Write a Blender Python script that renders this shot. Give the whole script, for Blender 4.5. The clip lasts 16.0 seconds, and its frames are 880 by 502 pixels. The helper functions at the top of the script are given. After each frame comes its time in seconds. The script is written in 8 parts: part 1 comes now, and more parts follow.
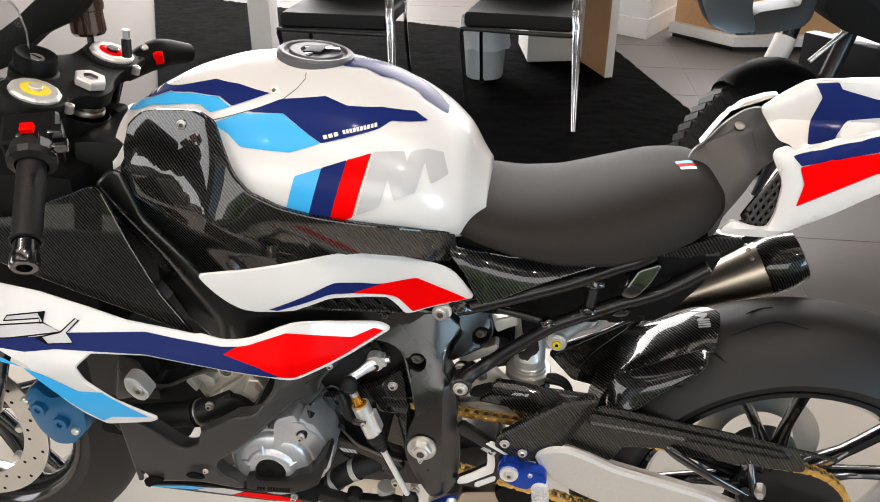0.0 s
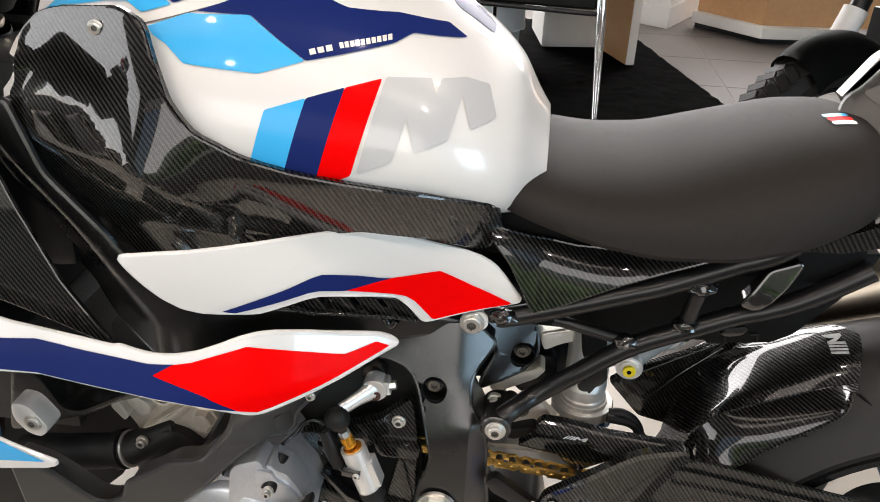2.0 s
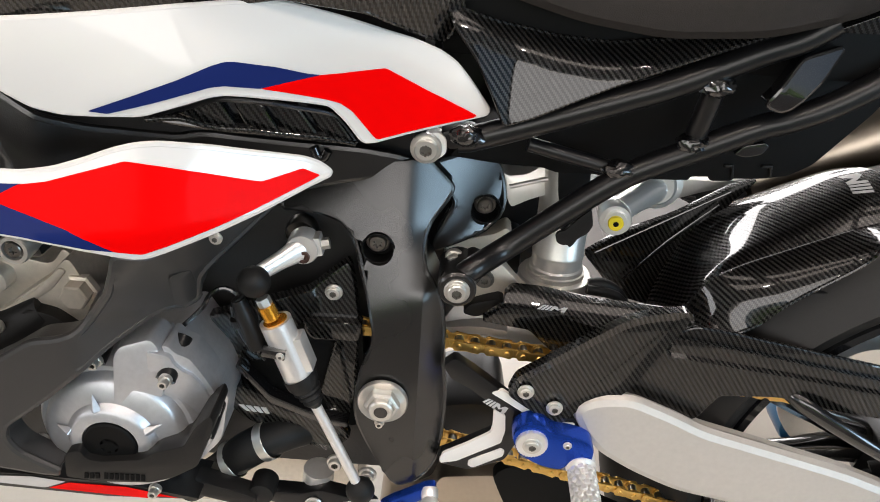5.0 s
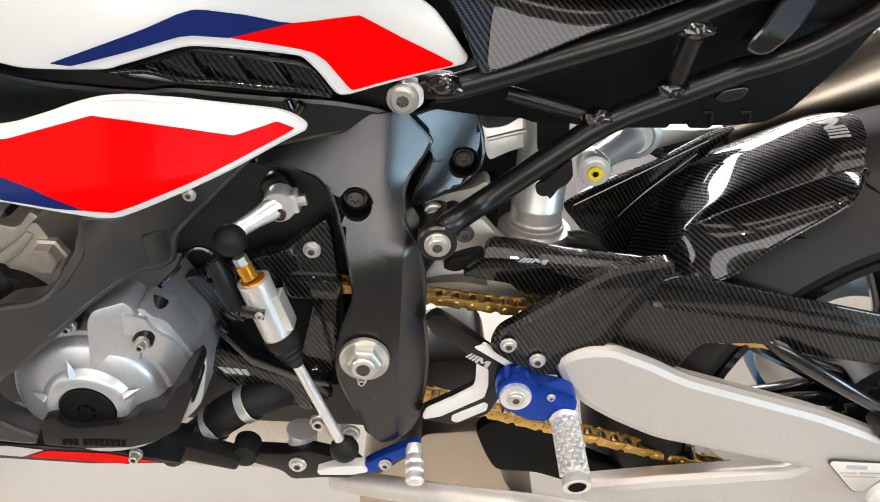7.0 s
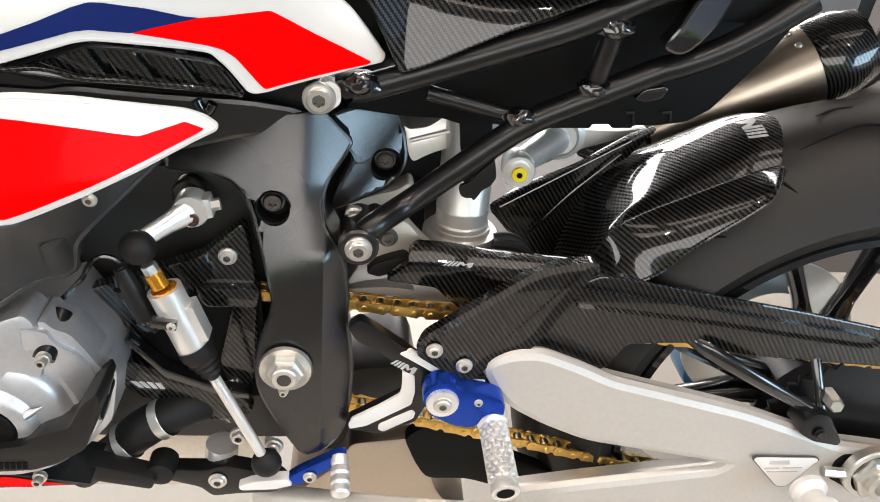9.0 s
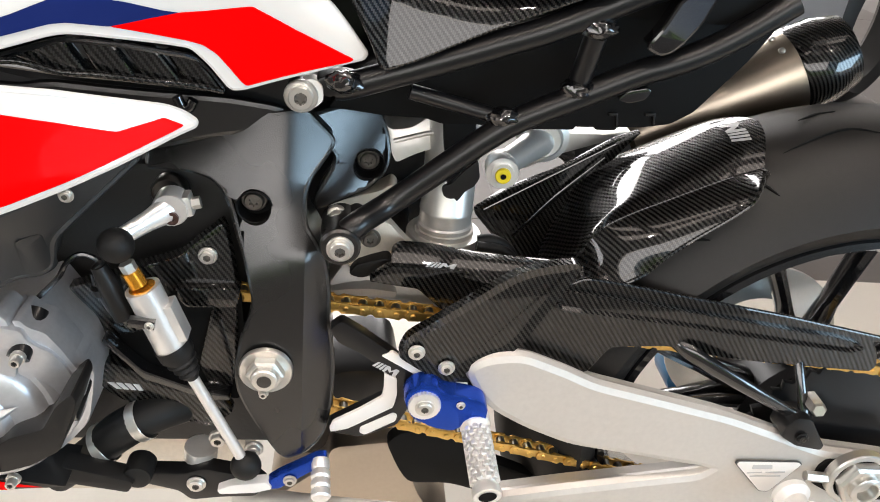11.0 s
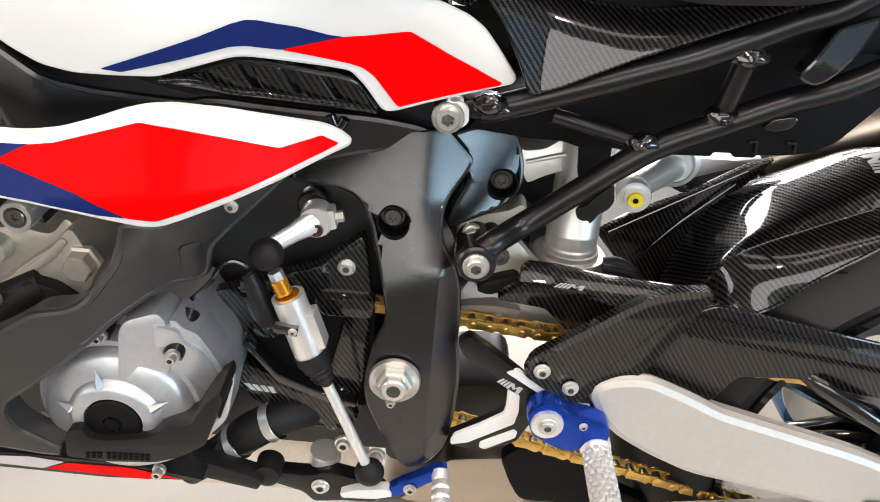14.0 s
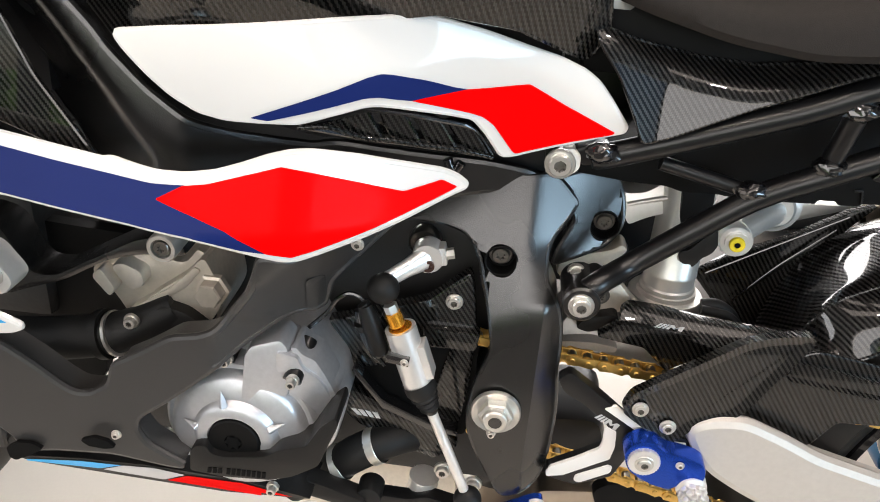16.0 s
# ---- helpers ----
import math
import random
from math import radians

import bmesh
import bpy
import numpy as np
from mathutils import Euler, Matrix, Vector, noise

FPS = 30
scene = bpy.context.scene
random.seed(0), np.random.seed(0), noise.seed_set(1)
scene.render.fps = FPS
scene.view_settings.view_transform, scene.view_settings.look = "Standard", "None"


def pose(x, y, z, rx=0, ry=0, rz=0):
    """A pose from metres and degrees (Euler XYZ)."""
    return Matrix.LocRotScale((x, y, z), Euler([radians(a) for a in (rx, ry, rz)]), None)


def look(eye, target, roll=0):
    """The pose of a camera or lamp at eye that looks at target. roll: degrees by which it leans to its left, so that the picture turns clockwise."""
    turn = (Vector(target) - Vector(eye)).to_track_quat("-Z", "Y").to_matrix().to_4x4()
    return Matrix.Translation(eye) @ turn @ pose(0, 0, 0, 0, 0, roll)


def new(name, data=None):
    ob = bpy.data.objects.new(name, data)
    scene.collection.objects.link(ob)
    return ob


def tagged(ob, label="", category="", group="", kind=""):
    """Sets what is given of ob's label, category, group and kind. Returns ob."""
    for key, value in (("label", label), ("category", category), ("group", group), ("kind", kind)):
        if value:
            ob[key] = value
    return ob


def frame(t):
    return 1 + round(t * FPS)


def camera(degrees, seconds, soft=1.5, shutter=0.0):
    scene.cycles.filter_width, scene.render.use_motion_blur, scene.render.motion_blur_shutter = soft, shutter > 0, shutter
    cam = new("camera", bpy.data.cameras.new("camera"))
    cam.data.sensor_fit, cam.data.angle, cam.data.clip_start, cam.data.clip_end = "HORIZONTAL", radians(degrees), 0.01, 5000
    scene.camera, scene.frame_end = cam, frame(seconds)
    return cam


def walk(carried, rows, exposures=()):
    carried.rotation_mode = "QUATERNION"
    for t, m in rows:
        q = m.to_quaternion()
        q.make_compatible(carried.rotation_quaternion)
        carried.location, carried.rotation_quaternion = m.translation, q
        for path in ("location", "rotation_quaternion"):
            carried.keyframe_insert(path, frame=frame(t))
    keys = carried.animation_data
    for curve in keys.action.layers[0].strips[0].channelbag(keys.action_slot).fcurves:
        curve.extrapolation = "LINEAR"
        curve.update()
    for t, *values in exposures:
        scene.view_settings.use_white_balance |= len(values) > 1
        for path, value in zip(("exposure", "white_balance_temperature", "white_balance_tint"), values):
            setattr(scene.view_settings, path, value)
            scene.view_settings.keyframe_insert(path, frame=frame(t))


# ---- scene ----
cam = camera(58.3, 16.0, soft=1.0)
EXPOSURE = [(0, 1.04), (3, 1.02), (7, 1.30), (12, 1.42), (16, 1.38)]
PATH = [
    (0, (0.153, 0.412, 1.318), (-0.063, 2.165, 0.38), 0.3),
    (0.5, (0.118, 0.483, 1.292), (-0.078, 2.247, 0.37), 0.6),
    (1, (0.086, 0.574, 1.259), (-0.103, 2.339, 0.339), 1.2),
    (1.5, (0.074, 0.647, 1.202), (-0.118, 2.406, 0.27), 2.0),
    (2, (0.077, 0.706, 1.139), (-0.126, 2.459, 0.197), 2.3),
    (2.5, (0.055, 0.758, 1.08), (-0.111, 2.508, 0.126), 3.2),
    (3, (0.048, 0.79, 1.013), (-0.061, 2.56, 0.089), 3.9),
    (3.5, (0.063, 0.806, 0.978), (-0.001, 2.584, 0.065), 4.2),
    (4, (0.066, 0.807, 0.949), (0.031, 2.583, 0.029), 4.4),
    (4.5, (0.059, 0.791, 0.933), (0.031, 2.56, -0.001), 4.2),
    (6.8, (0.054, 0.79, 0.91), (0.103, 2.512, -0.107), 3.8),
    (7, (0.052, 0.793, 0.909), (0.108, 2.512, -0.111), 3.8),
    (7.5, (0.051, 0.799, 0.905), (0.14, 2.516, -0.117), 4.3),
    (8, (0.059, 0.805, 0.902), (0.191, 2.522, -0.114), 4.8),
    (8.5, (0.064, 0.807, 0.902), (0.236, 2.529, -0.101), 5.1),
    (9, (0.065, 0.808, 0.901), (0.28, 2.526, -0.1), 5.6),
    (9.5, (0.068, 0.81, 0.899), (0.313, 2.527, -0.098), 6.1),
    (9.7, (0.071, 0.81, 0.895), (0.324, 2.529, -0.095), 6.3),
    (11.8, (0.066, 0.807, 0.893), (0.299, 2.536, -0.085), 6.6),
    (12, (0.06, 0.807, 0.894), (0.286, 2.535, -0.088), 6.6),
    (12.5, (0.048, 0.806, 0.894), (0.229, 2.539, -0.088), 6.3),
    (13, (0.04, 0.807, 0.895), (0.173, 2.544, -0.086), 6.0),
    (13.5, (0.031, 0.803, 0.9), (0.12, 2.546, -0.078), 5.8),
    (14, (0.025, 0.8, 0.899), (0.064, 2.55, -0.067), 5.5),
    (14.5, (0.016, 0.795, 0.902), (0.014, 2.552, -0.054), 5.4),
    (15, (0.003, 0.789, 0.911), (-0.041, 2.55, -0.037), 5.2),
    (15.5, (-0.004, 0.783, 0.916), (-0.09, 2.547, -0.022), 4.9),
    (16, (-0.014, 0.776, 0.923), (-0.14, 2.542, -0.007), 4.6),
]
walk(cam, [(t, look(eye, target, roll)) for t, eye, target, roll in PATH], EXPOSURE)
# ---------------------------------------------------------------- light
world = bpy.data.worlds.new("showroom_sky")
scene.world = world
world.use_nodes = True
wn = world.node_tree.nodes
sky = wn.new("ShaderNodeTexSky")
sky.sky_type, sky.sun_disc, sky.sun_elevation, sky.sun_rotation = "NISHITA", False, radians(57), radians(261)
world.node_tree.links.new(sky.outputs[0], wn["Background"].inputs[0])
wn["Background"].inputs[1].default_value = 0.05


sun = bpy.data.lights.new("sun", "SUN")
sun.energy, sun.angle, sun.color = 4.5, radians(0.5), (1.0, 0.95, 0.88)
sun_ob = new("sun", sun)
sun_ob.matrix_world = look((-9, -7, 14), (0, -5.5, 0))


def area_lamp(name, at, target, size_x, size_y, power, colour=(1, 1, 1)):
    data = bpy.data.lights.new(name, "AREA")
    data.shape, data.size, data.size_y, data.energy, data.color = "RECTANGLE", size_x, size_y, power, colour
    ob = new(name, data)
    ob.matrix_world = look(at, target)
    return ob


# daylight in the shop windows: behind the camera, and to the machine's rear
area_lamp("window_light", (-0.6, -3.35, 1.95), (-0.6, 1.5, 1.2), 5.2, 1.5, 44, (1.0, 0.92, 0.85))
area_lamp("window_light", (-5.95, -0.9, 1.75), (0, 0.6, 0.9), 2.8, 1.7, 32.5, (1.0, 0.96, 0.93))
area_lamp("window_light", (3.85, -1.9, 1.25), (-0.2, 1.4, 0.55), 1.7, 1.6, 40, (0.56, 0.80, 1.0))
for px in (-1.7, -0.35, 1.0):
    for py in (-0.35, 0.75):
        area_lamp("ceiling_panel_light", (px, py, 2.96), (px, py, 0), 1.2, 0.6, 2.25, (1.0, 0.87, 0.78))
area_lamp("window_light", (-3.2, 8.95, 2.6), (-1.3, 1.5, 1.0), 4.2, 4.2, 280, (1.0, 0.955, 0.93))
area_lamp("window_light", (1.4, 8.95, 2.9), (0.5, 1.5, 1.0), 4.2, 3.6, 215, (1.0, 0.955, 0.93))
for px in (-1.25, 0.1, 1.3):
    for py in (-0.5, 0.9):
        area_lamp("ceiling_spot", (px, py, 2.93), (px * 0.5, 1.5, 0.6), 0.10, 0.10, 4.25, (1.0, 0.87, 0.78))
# ---------------------------------------------------------------- building blocks
from mathutils.bvhtree import BVHTree

CY = 1.5            # the motorcycle's centre plane, y = CY; its near side faces -y


def add(name, mesh_or_bm, material, parent=None, label="", smooth=True):
    """One mesh object from a bmesh, with its material, under a parent if given."""
    me = bpy.data.meshes.new(name)
    bmesh.ops.recalc_face_normals(mesh_or_bm, faces=mesh_or_bm.faces)
    for f in mesh_or_bm.faces:
        f.smooth = smooth
    mesh_or_bm.to_mesh(me)
    mesh_or_bm.free()
    if smooth:
        me.set_sharp_from_angle(angle=radians(38))
    me.materials.append(material)
    ob = new(name, me)
    if parent:
        ob.parent = parent
    if label:
        ob["label"] = label
    return ob


def part(name, bm, material, parent, label="", smooth=True):
    return add(name, bm, material, parent, label, smooth)


def thing(name, label, category, group="", at=(0, 0, 0)):
    ob = new(name)
    ob.empty_display_size = 0.05
    ob.location = at
    return tagged(ob, label, category, group)


def join(*bms):
    """Several bmeshes as one."""
    out = bmesh.new()
    for b in bms:
        me = bpy.data.meshes.new("joined")
        b.to_mesh(me)
        b.free()
        out.from_mesh(me)
        bpy.data.meshes.remove(me)
    return out


def moved(bm, m):
    bmesh.ops.transform(bm, matrix=m, verts=bm.verts)
    return bm


def smooth_line(pts, n=8, closed=False):
    """Catmull-Rom through points, n steps a span."""
    p = [Vector(q) for q in pts]
    out, m = [], len(p)
    for i in range(m if closed else m - 1):
        a = p[(i - 1) % m] if closed or i else p[0] * 2 - p[1]
        b, c = p[i], p[(i + 1) % m]
        d = p[(i + 2) % m] if closed or i + 2 < m else c * 2 - b
        for k in range(n):
            s = k / n
            out.append(0.5 * ((2 * b) + (c - a) * s + (2 * a - 5 * b + 4 * c - d) * s * s + (3 * b - a - 3 * c + d) * s ** 3))
    if not closed:
        out.append(p[-1])
    return out


def tube(pts, r, n=14, span=6, ends=True, flat=1.0):
    """A round bar swept along points; r is a number or one radius a point."""
    pts = [Vector(p) for p in pts]
    line = smooth_line(pts, span) if len(pts) > 2 else pts
    rr = [r] * len(line)
    if not isinstance(r, (int, float)):
        xs = np.linspace(0, 1, len(r))
        rr = list(np.interp(np.linspace(0, 1, len(line)), xs, r))
    bm, rings, up = bmesh.new(), [], None
    for i, p in enumerate(line):
        d = (line[min(i + 1, len(line) - 1)] - line[max(i - 1, 0)]).normalized()
        if up is None:
            up = d.orthogonal().normalized()
            if abs(d.y) < 0.9:
                up = (Vector((0, 1, 0)) - d * d.y).normalized()
        up = (up - d * up.dot(d)).normalized()
        side = d.cross(up)
        rings.append([bm.verts.new(p + (up * math.cos(a) * flat + side * math.sin(a)) * rr[i]) for a in [2 * math.pi * k / n for k in range(n)]])
    for a, b in zip(rings, rings[1:]):
        for k in range(n):
            bm.faces.new((a[k], a[(k + 1) % n], b[(k + 1) % n], b[k]))
    if ends:
        bm.faces.new(rings[0]), bm.faces.new(rings[-1])
    return bm


def lathe(profile, at=(0, 0, 0), axis=(0, -1, 0), n=28, closed=False, sides=None):
    """Turns (radius, height) pairs round an axis from a point. sides: an n-gon in place of a circle."""
    n = sides or n
    bm, z = bmesh.new(), Vector(axis).normalized()
    q = Vector((0, 0, 1)).rotation_difference(z)
    rings = []
    for r, h in profile:
        if r < 1e-6:
            rings.append([bm.verts.new(Vector(at) + q @ Vector((0, 0, h)))])
        else:
            rings.append([bm.verts.new(Vector(at) + q @ Vector((r * math.cos(2 * math.pi * k / n), r * math.sin(2 * math.pi * k / n), h))) for k in range(n)])
    pairs = list(zip(rings, rings[1:])) + ([(rings[-1], rings[0])] if closed else [])
    for a, b in pairs:
        for k in range(n):
            f = [a[k % len(a)], a[(k + 1) % len(a)], b[(k + 1) % len(b)], b[k % len(b)]]
            f = list(dict.fromkeys(f))
            if len(f) > 2:
                bm.faces.new(f)
    return bm


def loft(rings, caps=True):
    """A skin over rings of equally many points."""
    bm = bmesh.new()
    vs = [[bm.verts.new(p) for p in r] for r in rings]
    n = len(vs[0])
    for a, b in zip(vs, vs[1:]):
        for k in range(n):
            bm.faces.new((a[k], a[(k + 1) % n], b[(k + 1) % n], b[k]))
    if caps:
        bm.faces.new(vs[0]), bm.faces.new(vs[-1])
    return bm


def box(x0, x1, y0, y1, z0, z1, bevel=0.003, seg=2):
    bm = bmesh.new()
    bmesh.ops.create_cube(bm, size=1)
    moved(bm, Matrix.LocRotScale(((x0 + x1) / 2, (y0 + y1) / 2, (z0 + z1) / 2), None, (x1 - x0, y1 - y0, z1 - z0)))
    if bevel:
        bmesh.ops.bevel(bm, geom=bm.edges[:], offset=bevel, segments=seg, affect="EDGES", profile=0.7)
    return bm


def rounded(outline, r=0.004, n=3):
    """An outline with its corners rounded."""
    pts = [Vector(p) for p in outline]
    out = []
    for i, b in enumerate(pts):
        a, c = pts[i - 1], pts[(i + 1) % len(pts)]
        u, v = a - b, c - b
        d = min(r, u.length * 0.4, v.length * 0.4)
        if d < 1e-5:
            continue
        p, q = b + u.normalized() * d, b + v.normalized() * d
        for k in range(n + 1):
            s = k / n
            out.append((p * (1 - s) + b * s) * (1 - s) + (b * (1 - s) + q * s) * s)
    return out


def slab(outline, y0, y1, bevel=0.002, round_=0.004, slope=(0, 0), holes=()):
    """A plate of an (x, z) outline from the face y0 back to y1. slope: how far the face runs back per metre of x and of z.
    holes: (x, z, radius), sunk into the plate."""
    pts = rounded(outline, round_) if round_ else [Vector(p) for p in outline]
    cx, cz = sum(p[0] for p in pts) / len(pts), sum(p[1] for p in pts) / len(pts)
    bm = bmesh.new()
    face = bm.faces.new([bm.verts.new((p[0], 0, p[1])) for p in pts])
    out = bmesh.ops.extrude_face_region(bm, geom=[face])
    back = [v for v in out["geom"] if isinstance(v, bmesh.types.BMVert)]
    bmesh.ops.translate(bm, verts=back, vec=(0, y1 - y0, 0))
    front = [e for e in bm.edges if all(abs(v.co.y) < 1e-7 for v in e.verts)]
    if bevel:
        bmesh.ops.bevel(bm, geom=front, offset=bevel, segments=2, affect="EDGES", profile=0.6, clamp_overlap=True)
    for v in bm.verts:
        v.co.y += y0 + slope[0] * (v.co.x - cx) + slope[1] * (v.co.z - cz)
    return bm


def facet_slab(outline, y0, y1, border, drop, round_=0.005, slope=(0, 0)):
    """A plate whose face falls back by drop over a flat border along its edge."""
    pts = rounded(outline, round_)
    cx, cz = sum(p[0] for p in pts) / len(pts), sum(p[1] for p in pts) / len(pts)
    bm = bmesh.new()
    face = bm.faces.new([bm.verts.new((p[0], 0, p[1])) for p in pts])
    rim = set(bm.verts)
    out = bmesh.ops.extrude_face_region(bm, geom=[face])
    back = [v for v in out["geom"] if isinstance(v, bmesh.types.BMVert)]
    bmesh.ops.translate(bm, verts=back, vec=(0, y1 - y0, 0))
    front = [f for f in bm.faces if all(abs(v.co.y) < 1e-7 for v in f.verts)]
    old = {v for f in front for v in f.verts}
    bmesh.ops.inset_region(bm, faces=front, thickness=border, use_even_offset=True)
    for v in old:
        v.co.y += drop
    bmesh.ops.triangulate(bm, faces=[f for f in bm.faces if len(f.verts) > 4])
    for v in bm.verts:
        v.co.y += y0 + slope[0] * (v.co.x - cx) + slope[1] * (v.co.z - cz)
    return bm


def edge_distance(p, pts):
    best = 9.0
    for i in range(len(pts)):
        ax, az = pts[i - 1][0], pts[i - 1][1]
        bx, bz = pts[i][0] - ax, pts[i][1] - az
        l = bx * bx + bz * bz
        s = 0 if l < 1e-12 else max(0, min(1, ((p[0] - ax) * bx + (p[1] - az) * bz) / l))
        best = min(best, math.hypot(p[0] - ax - s * bx, p[1] - az - s * bz))
    return best


def gridded(pts, step):
    """The outline as a face cut into a grid."""
    bm = bmesh.new()
    face = bm.faces.new([bm.verts.new((p[0], 0, p[1])) for p in pts])
    xs, zs = [p[0] for p in pts], [p[1] for p in pts]
    for lo, hi, no in ((min(xs), max(xs), (1, 0, 0)), (min(zs), max(zs), (0, 0, 1))):
        k = max(1, int((hi - lo) / step))
        for i in range(1, k):
            c = lo + (hi - lo) * i / k
            bmesh.ops.bisect_plane(bm, geom=bm.verts[:] + bm.edges[:] + bm.faces[:], plane_co=(c * no[0], 0, c * no[2]), plane_no=no, dist=1e-6)
    return bm


def inset(outline, d):
    """The outline drawn in by d all round."""
    pts = [Vector(p) for p in outline]
    turn = 1 if sum(pts[k - 1][0] * pts[k][1] - pts[k][0] * pts[k - 1][1] for k in range(len(pts))) > 0 else -1
    out = []
    for i, p in enumerate(pts):
        u, v = (p - pts[i - 1]).normalized(), (pts[(i + 1) % len(pts)] - p).normalized()
        n = Vector((-u.y - v.y, u.x + v.x)) * turn
        out.append(p + n.normalized() * d / max(0.5, n.length / 2) if n.length > 1e-6 else p)
    return out


def pierce(bm, holes):
    """Cuts round holes (x, z, radius) into a flat gridded face."""
    for hx, hz, hr in holes:
        near = [v for v in bm.verts if math.hypot(v.co.x - hx, v.co.z - hz) < hr]
        bmesh.ops.delete(bm, geom=near, context="VERTS")
        for v in bm.verts:
            d = math.hypot(v.co.x - hx, v.co.z - hz)
            if d < hr * 2.5 and v.is_boundary:
                v.co.x, v.co.z = hx + (v.co.x - hx) * hr / d, hz + (v.co.z - hz) * hr / d


def shell(outline, depth, r=0.006, thick=0.006, step=0.012, round_=0.008, holes=()):
    """A curved panel of an (x, z) outline: depth(x, z) gives its y, its rim rolls back over r, and it is thick deep."""
    pts = rounded(outline, round_) if round_ else [Vector(p) for p in outline]
    bm = bmesh.new()
    face = bm.faces.new([bm.verts.new((p[0], 0, p[1])) for p in pts])
    for w in (r * 0.1, r * 0.15, r * 0.3, r * 0.45) if r else ():
        bmesh.ops.inset_region(bm, faces=[face], thickness=w, use_even_offset=True)
    xs, zs = [p[0] for p in pts], [p[1] for p in pts]
    for lo, hi, no in ((min(xs), max(xs), (1, 0, 0)), (min(zs), max(zs), (0, 0, 1))):
        k = max(1, int((hi - lo) / step))
        for i in range(1, k):
            c = lo + (hi - lo) * i / k
            bmesh.ops.bisect_plane(bm, geom=bm.verts[:] + bm.edges[:] + bm.faces[:], plane_co=(c * no[0], 0, c * no[2]), plane_no=no, dist=1e-6)
    pierce(bm, holes)
    rim = [e for e in bm.edges if len(e.link_faces) == 1]
    for v in bm.verts:
        d = edge_distance((v.co.x, v.co.z), pts)
        s = max(0, 1 - d / r) if r else 0
        v.co.y = depth(v.co.x, v.co.z) + r * 0.8 * (1 - math.sqrt(max(0, 1 - s * s)))
    out = bmesh.ops.extrude_edge_only(bm, edges=rim)
    bmesh.ops.translate(bm, verts=[v for v in out["geom"] if isinstance(v, bmesh.types.BMVert)], vec=(0, thick, 0))
    bmesh.ops.triangulate(bm, faces=[f for f in bm.faces if len(f.verts) > 3])
    return bm


def lip(outline, depth, r, round_=0.008):
    """A rounded rim along the edge of a panel made with shell(..., r=0)."""
    pts = rounded(outline, round_)
    line = []
    for i, p in enumerate(pts):
        q = pts[i - 1]
        k = max(1, int((p - q).length / 0.006))
        line += [q.lerp(p, s / k) for s in range(k)]
    bm, n, rings = bmesh.new(), 8, []
    c = [Vector((p[0], depth(p[0], p[1]) + r, p[1])) for p in line]
    for i, p in enumerate(c):
        d = (c[(i + 1) % len(c)] - c[i - 1]).normalized()
        up = (Vector((0, 1, 0)) - d * d.y).normalized()
        side = d.cross(up)
        rings.append([bm.verts.new(p + (up * math.cos(a) + side * math.sin(a)) * r) for a in [2 * math.pi * k / n for k in range(n)]])
    for i in range(len(rings)):
        a, b = rings[i - 1], rings[i]
        for k in range(n):
            bm.faces.new((a[k], a[(k + 1) % n], b[(k + 1) % n], b[k]))
    return bm


def panel(outline, depth, lip_r=0.0026, thick=0.006, step=0.007, round_=0.005, holes=()):
    """A curved panel with a rounded rim."""
    outline = inset(outline, lip_r)
    return join(shell(outline, depth, r=0, thick=thick, step=step, round_=round_, holes=holes), lip(outline, depth, lip_r, round_))


def film_on(outline, depth, lift=0.0012, round_=0.004, step=0.006):
    """A thin film of an (x, z) outline just in front of a panel's face."""
    bm = gridded(rounded(outline, round_, 2), step)
    for v in bm.verts:
        v.co.y = depth(v.co.x, v.co.z) - lift
    return bm


def bvh(ob):
    bm = bmesh.new()
    bm.from_mesh(ob.data)
    tree = BVHTree.FromBMesh(bm)
    bm.free()
    return tree


def decal(outline, trees, lift=0.0013, step=0.005, round_=0.002, way=(0, 1, 0)):
    """A thin film of an (x, z) outline laid on the bodies behind it, its rim turned back onto them."""
    pts = rounded(outline, round_, 2) if round_ else [Vector(p) for p in outline]
    bm = gridded(pts, step)
    way = Vector(way)
    for v in bm.verts:
        hits = [t.ray_cast(Vector((v.co.x, 0.6, v.co.z)), way) for t in trees]
        hits = [h for h in hits if h[0] is not None]
        if hits:
            h = min(hits, key=lambda q: q[3])
            no = h[1] if h[1].y < 0 else -h[1]
            v.co = h[0] + no * lift
        else:
            v.co.y = -99
    bmesh.ops.delete(bm, geom=[v for v in bm.verts if v.co.y < -50], context="VERTS")
    return bm


def bolt_mesh(r=0.006, h=0.005, washer=1.35):
    """A flanged screw with a star socket, its axis along -y, its seat at the origin."""
    flange = lathe([(0, 0), (r * washer, 0), (r * washer, h * 0.25), (r * washer * 0.93, h * 0.36), (r, h * 0.36), (r, h * 0.86), (r * 0.88, h), (r * 0.52, h), (r * 0.5, h * 0.5), (0, h * 0.5)], n=20)
    lobes = []
    for k in range(6):
        a = math.pi * k / 3
        lobes.append(lathe([(0, h * 0.5), (r * 0.16, h * 0.5), (r * 0.16, h * 0.97), (0, h * 0.97)], at=(r * 0.5 * math.cos(a), 0, r * 0.5 * math.sin(a)), n=8))
    bm = join(flange, *lobes)
    for f in bm.faces:
        f.material_index = 1 if all(math.hypot(v.co.x, v.co.z) < r * 0.53 for v in f.verts) else 0
    return bm


BOLTS = {}


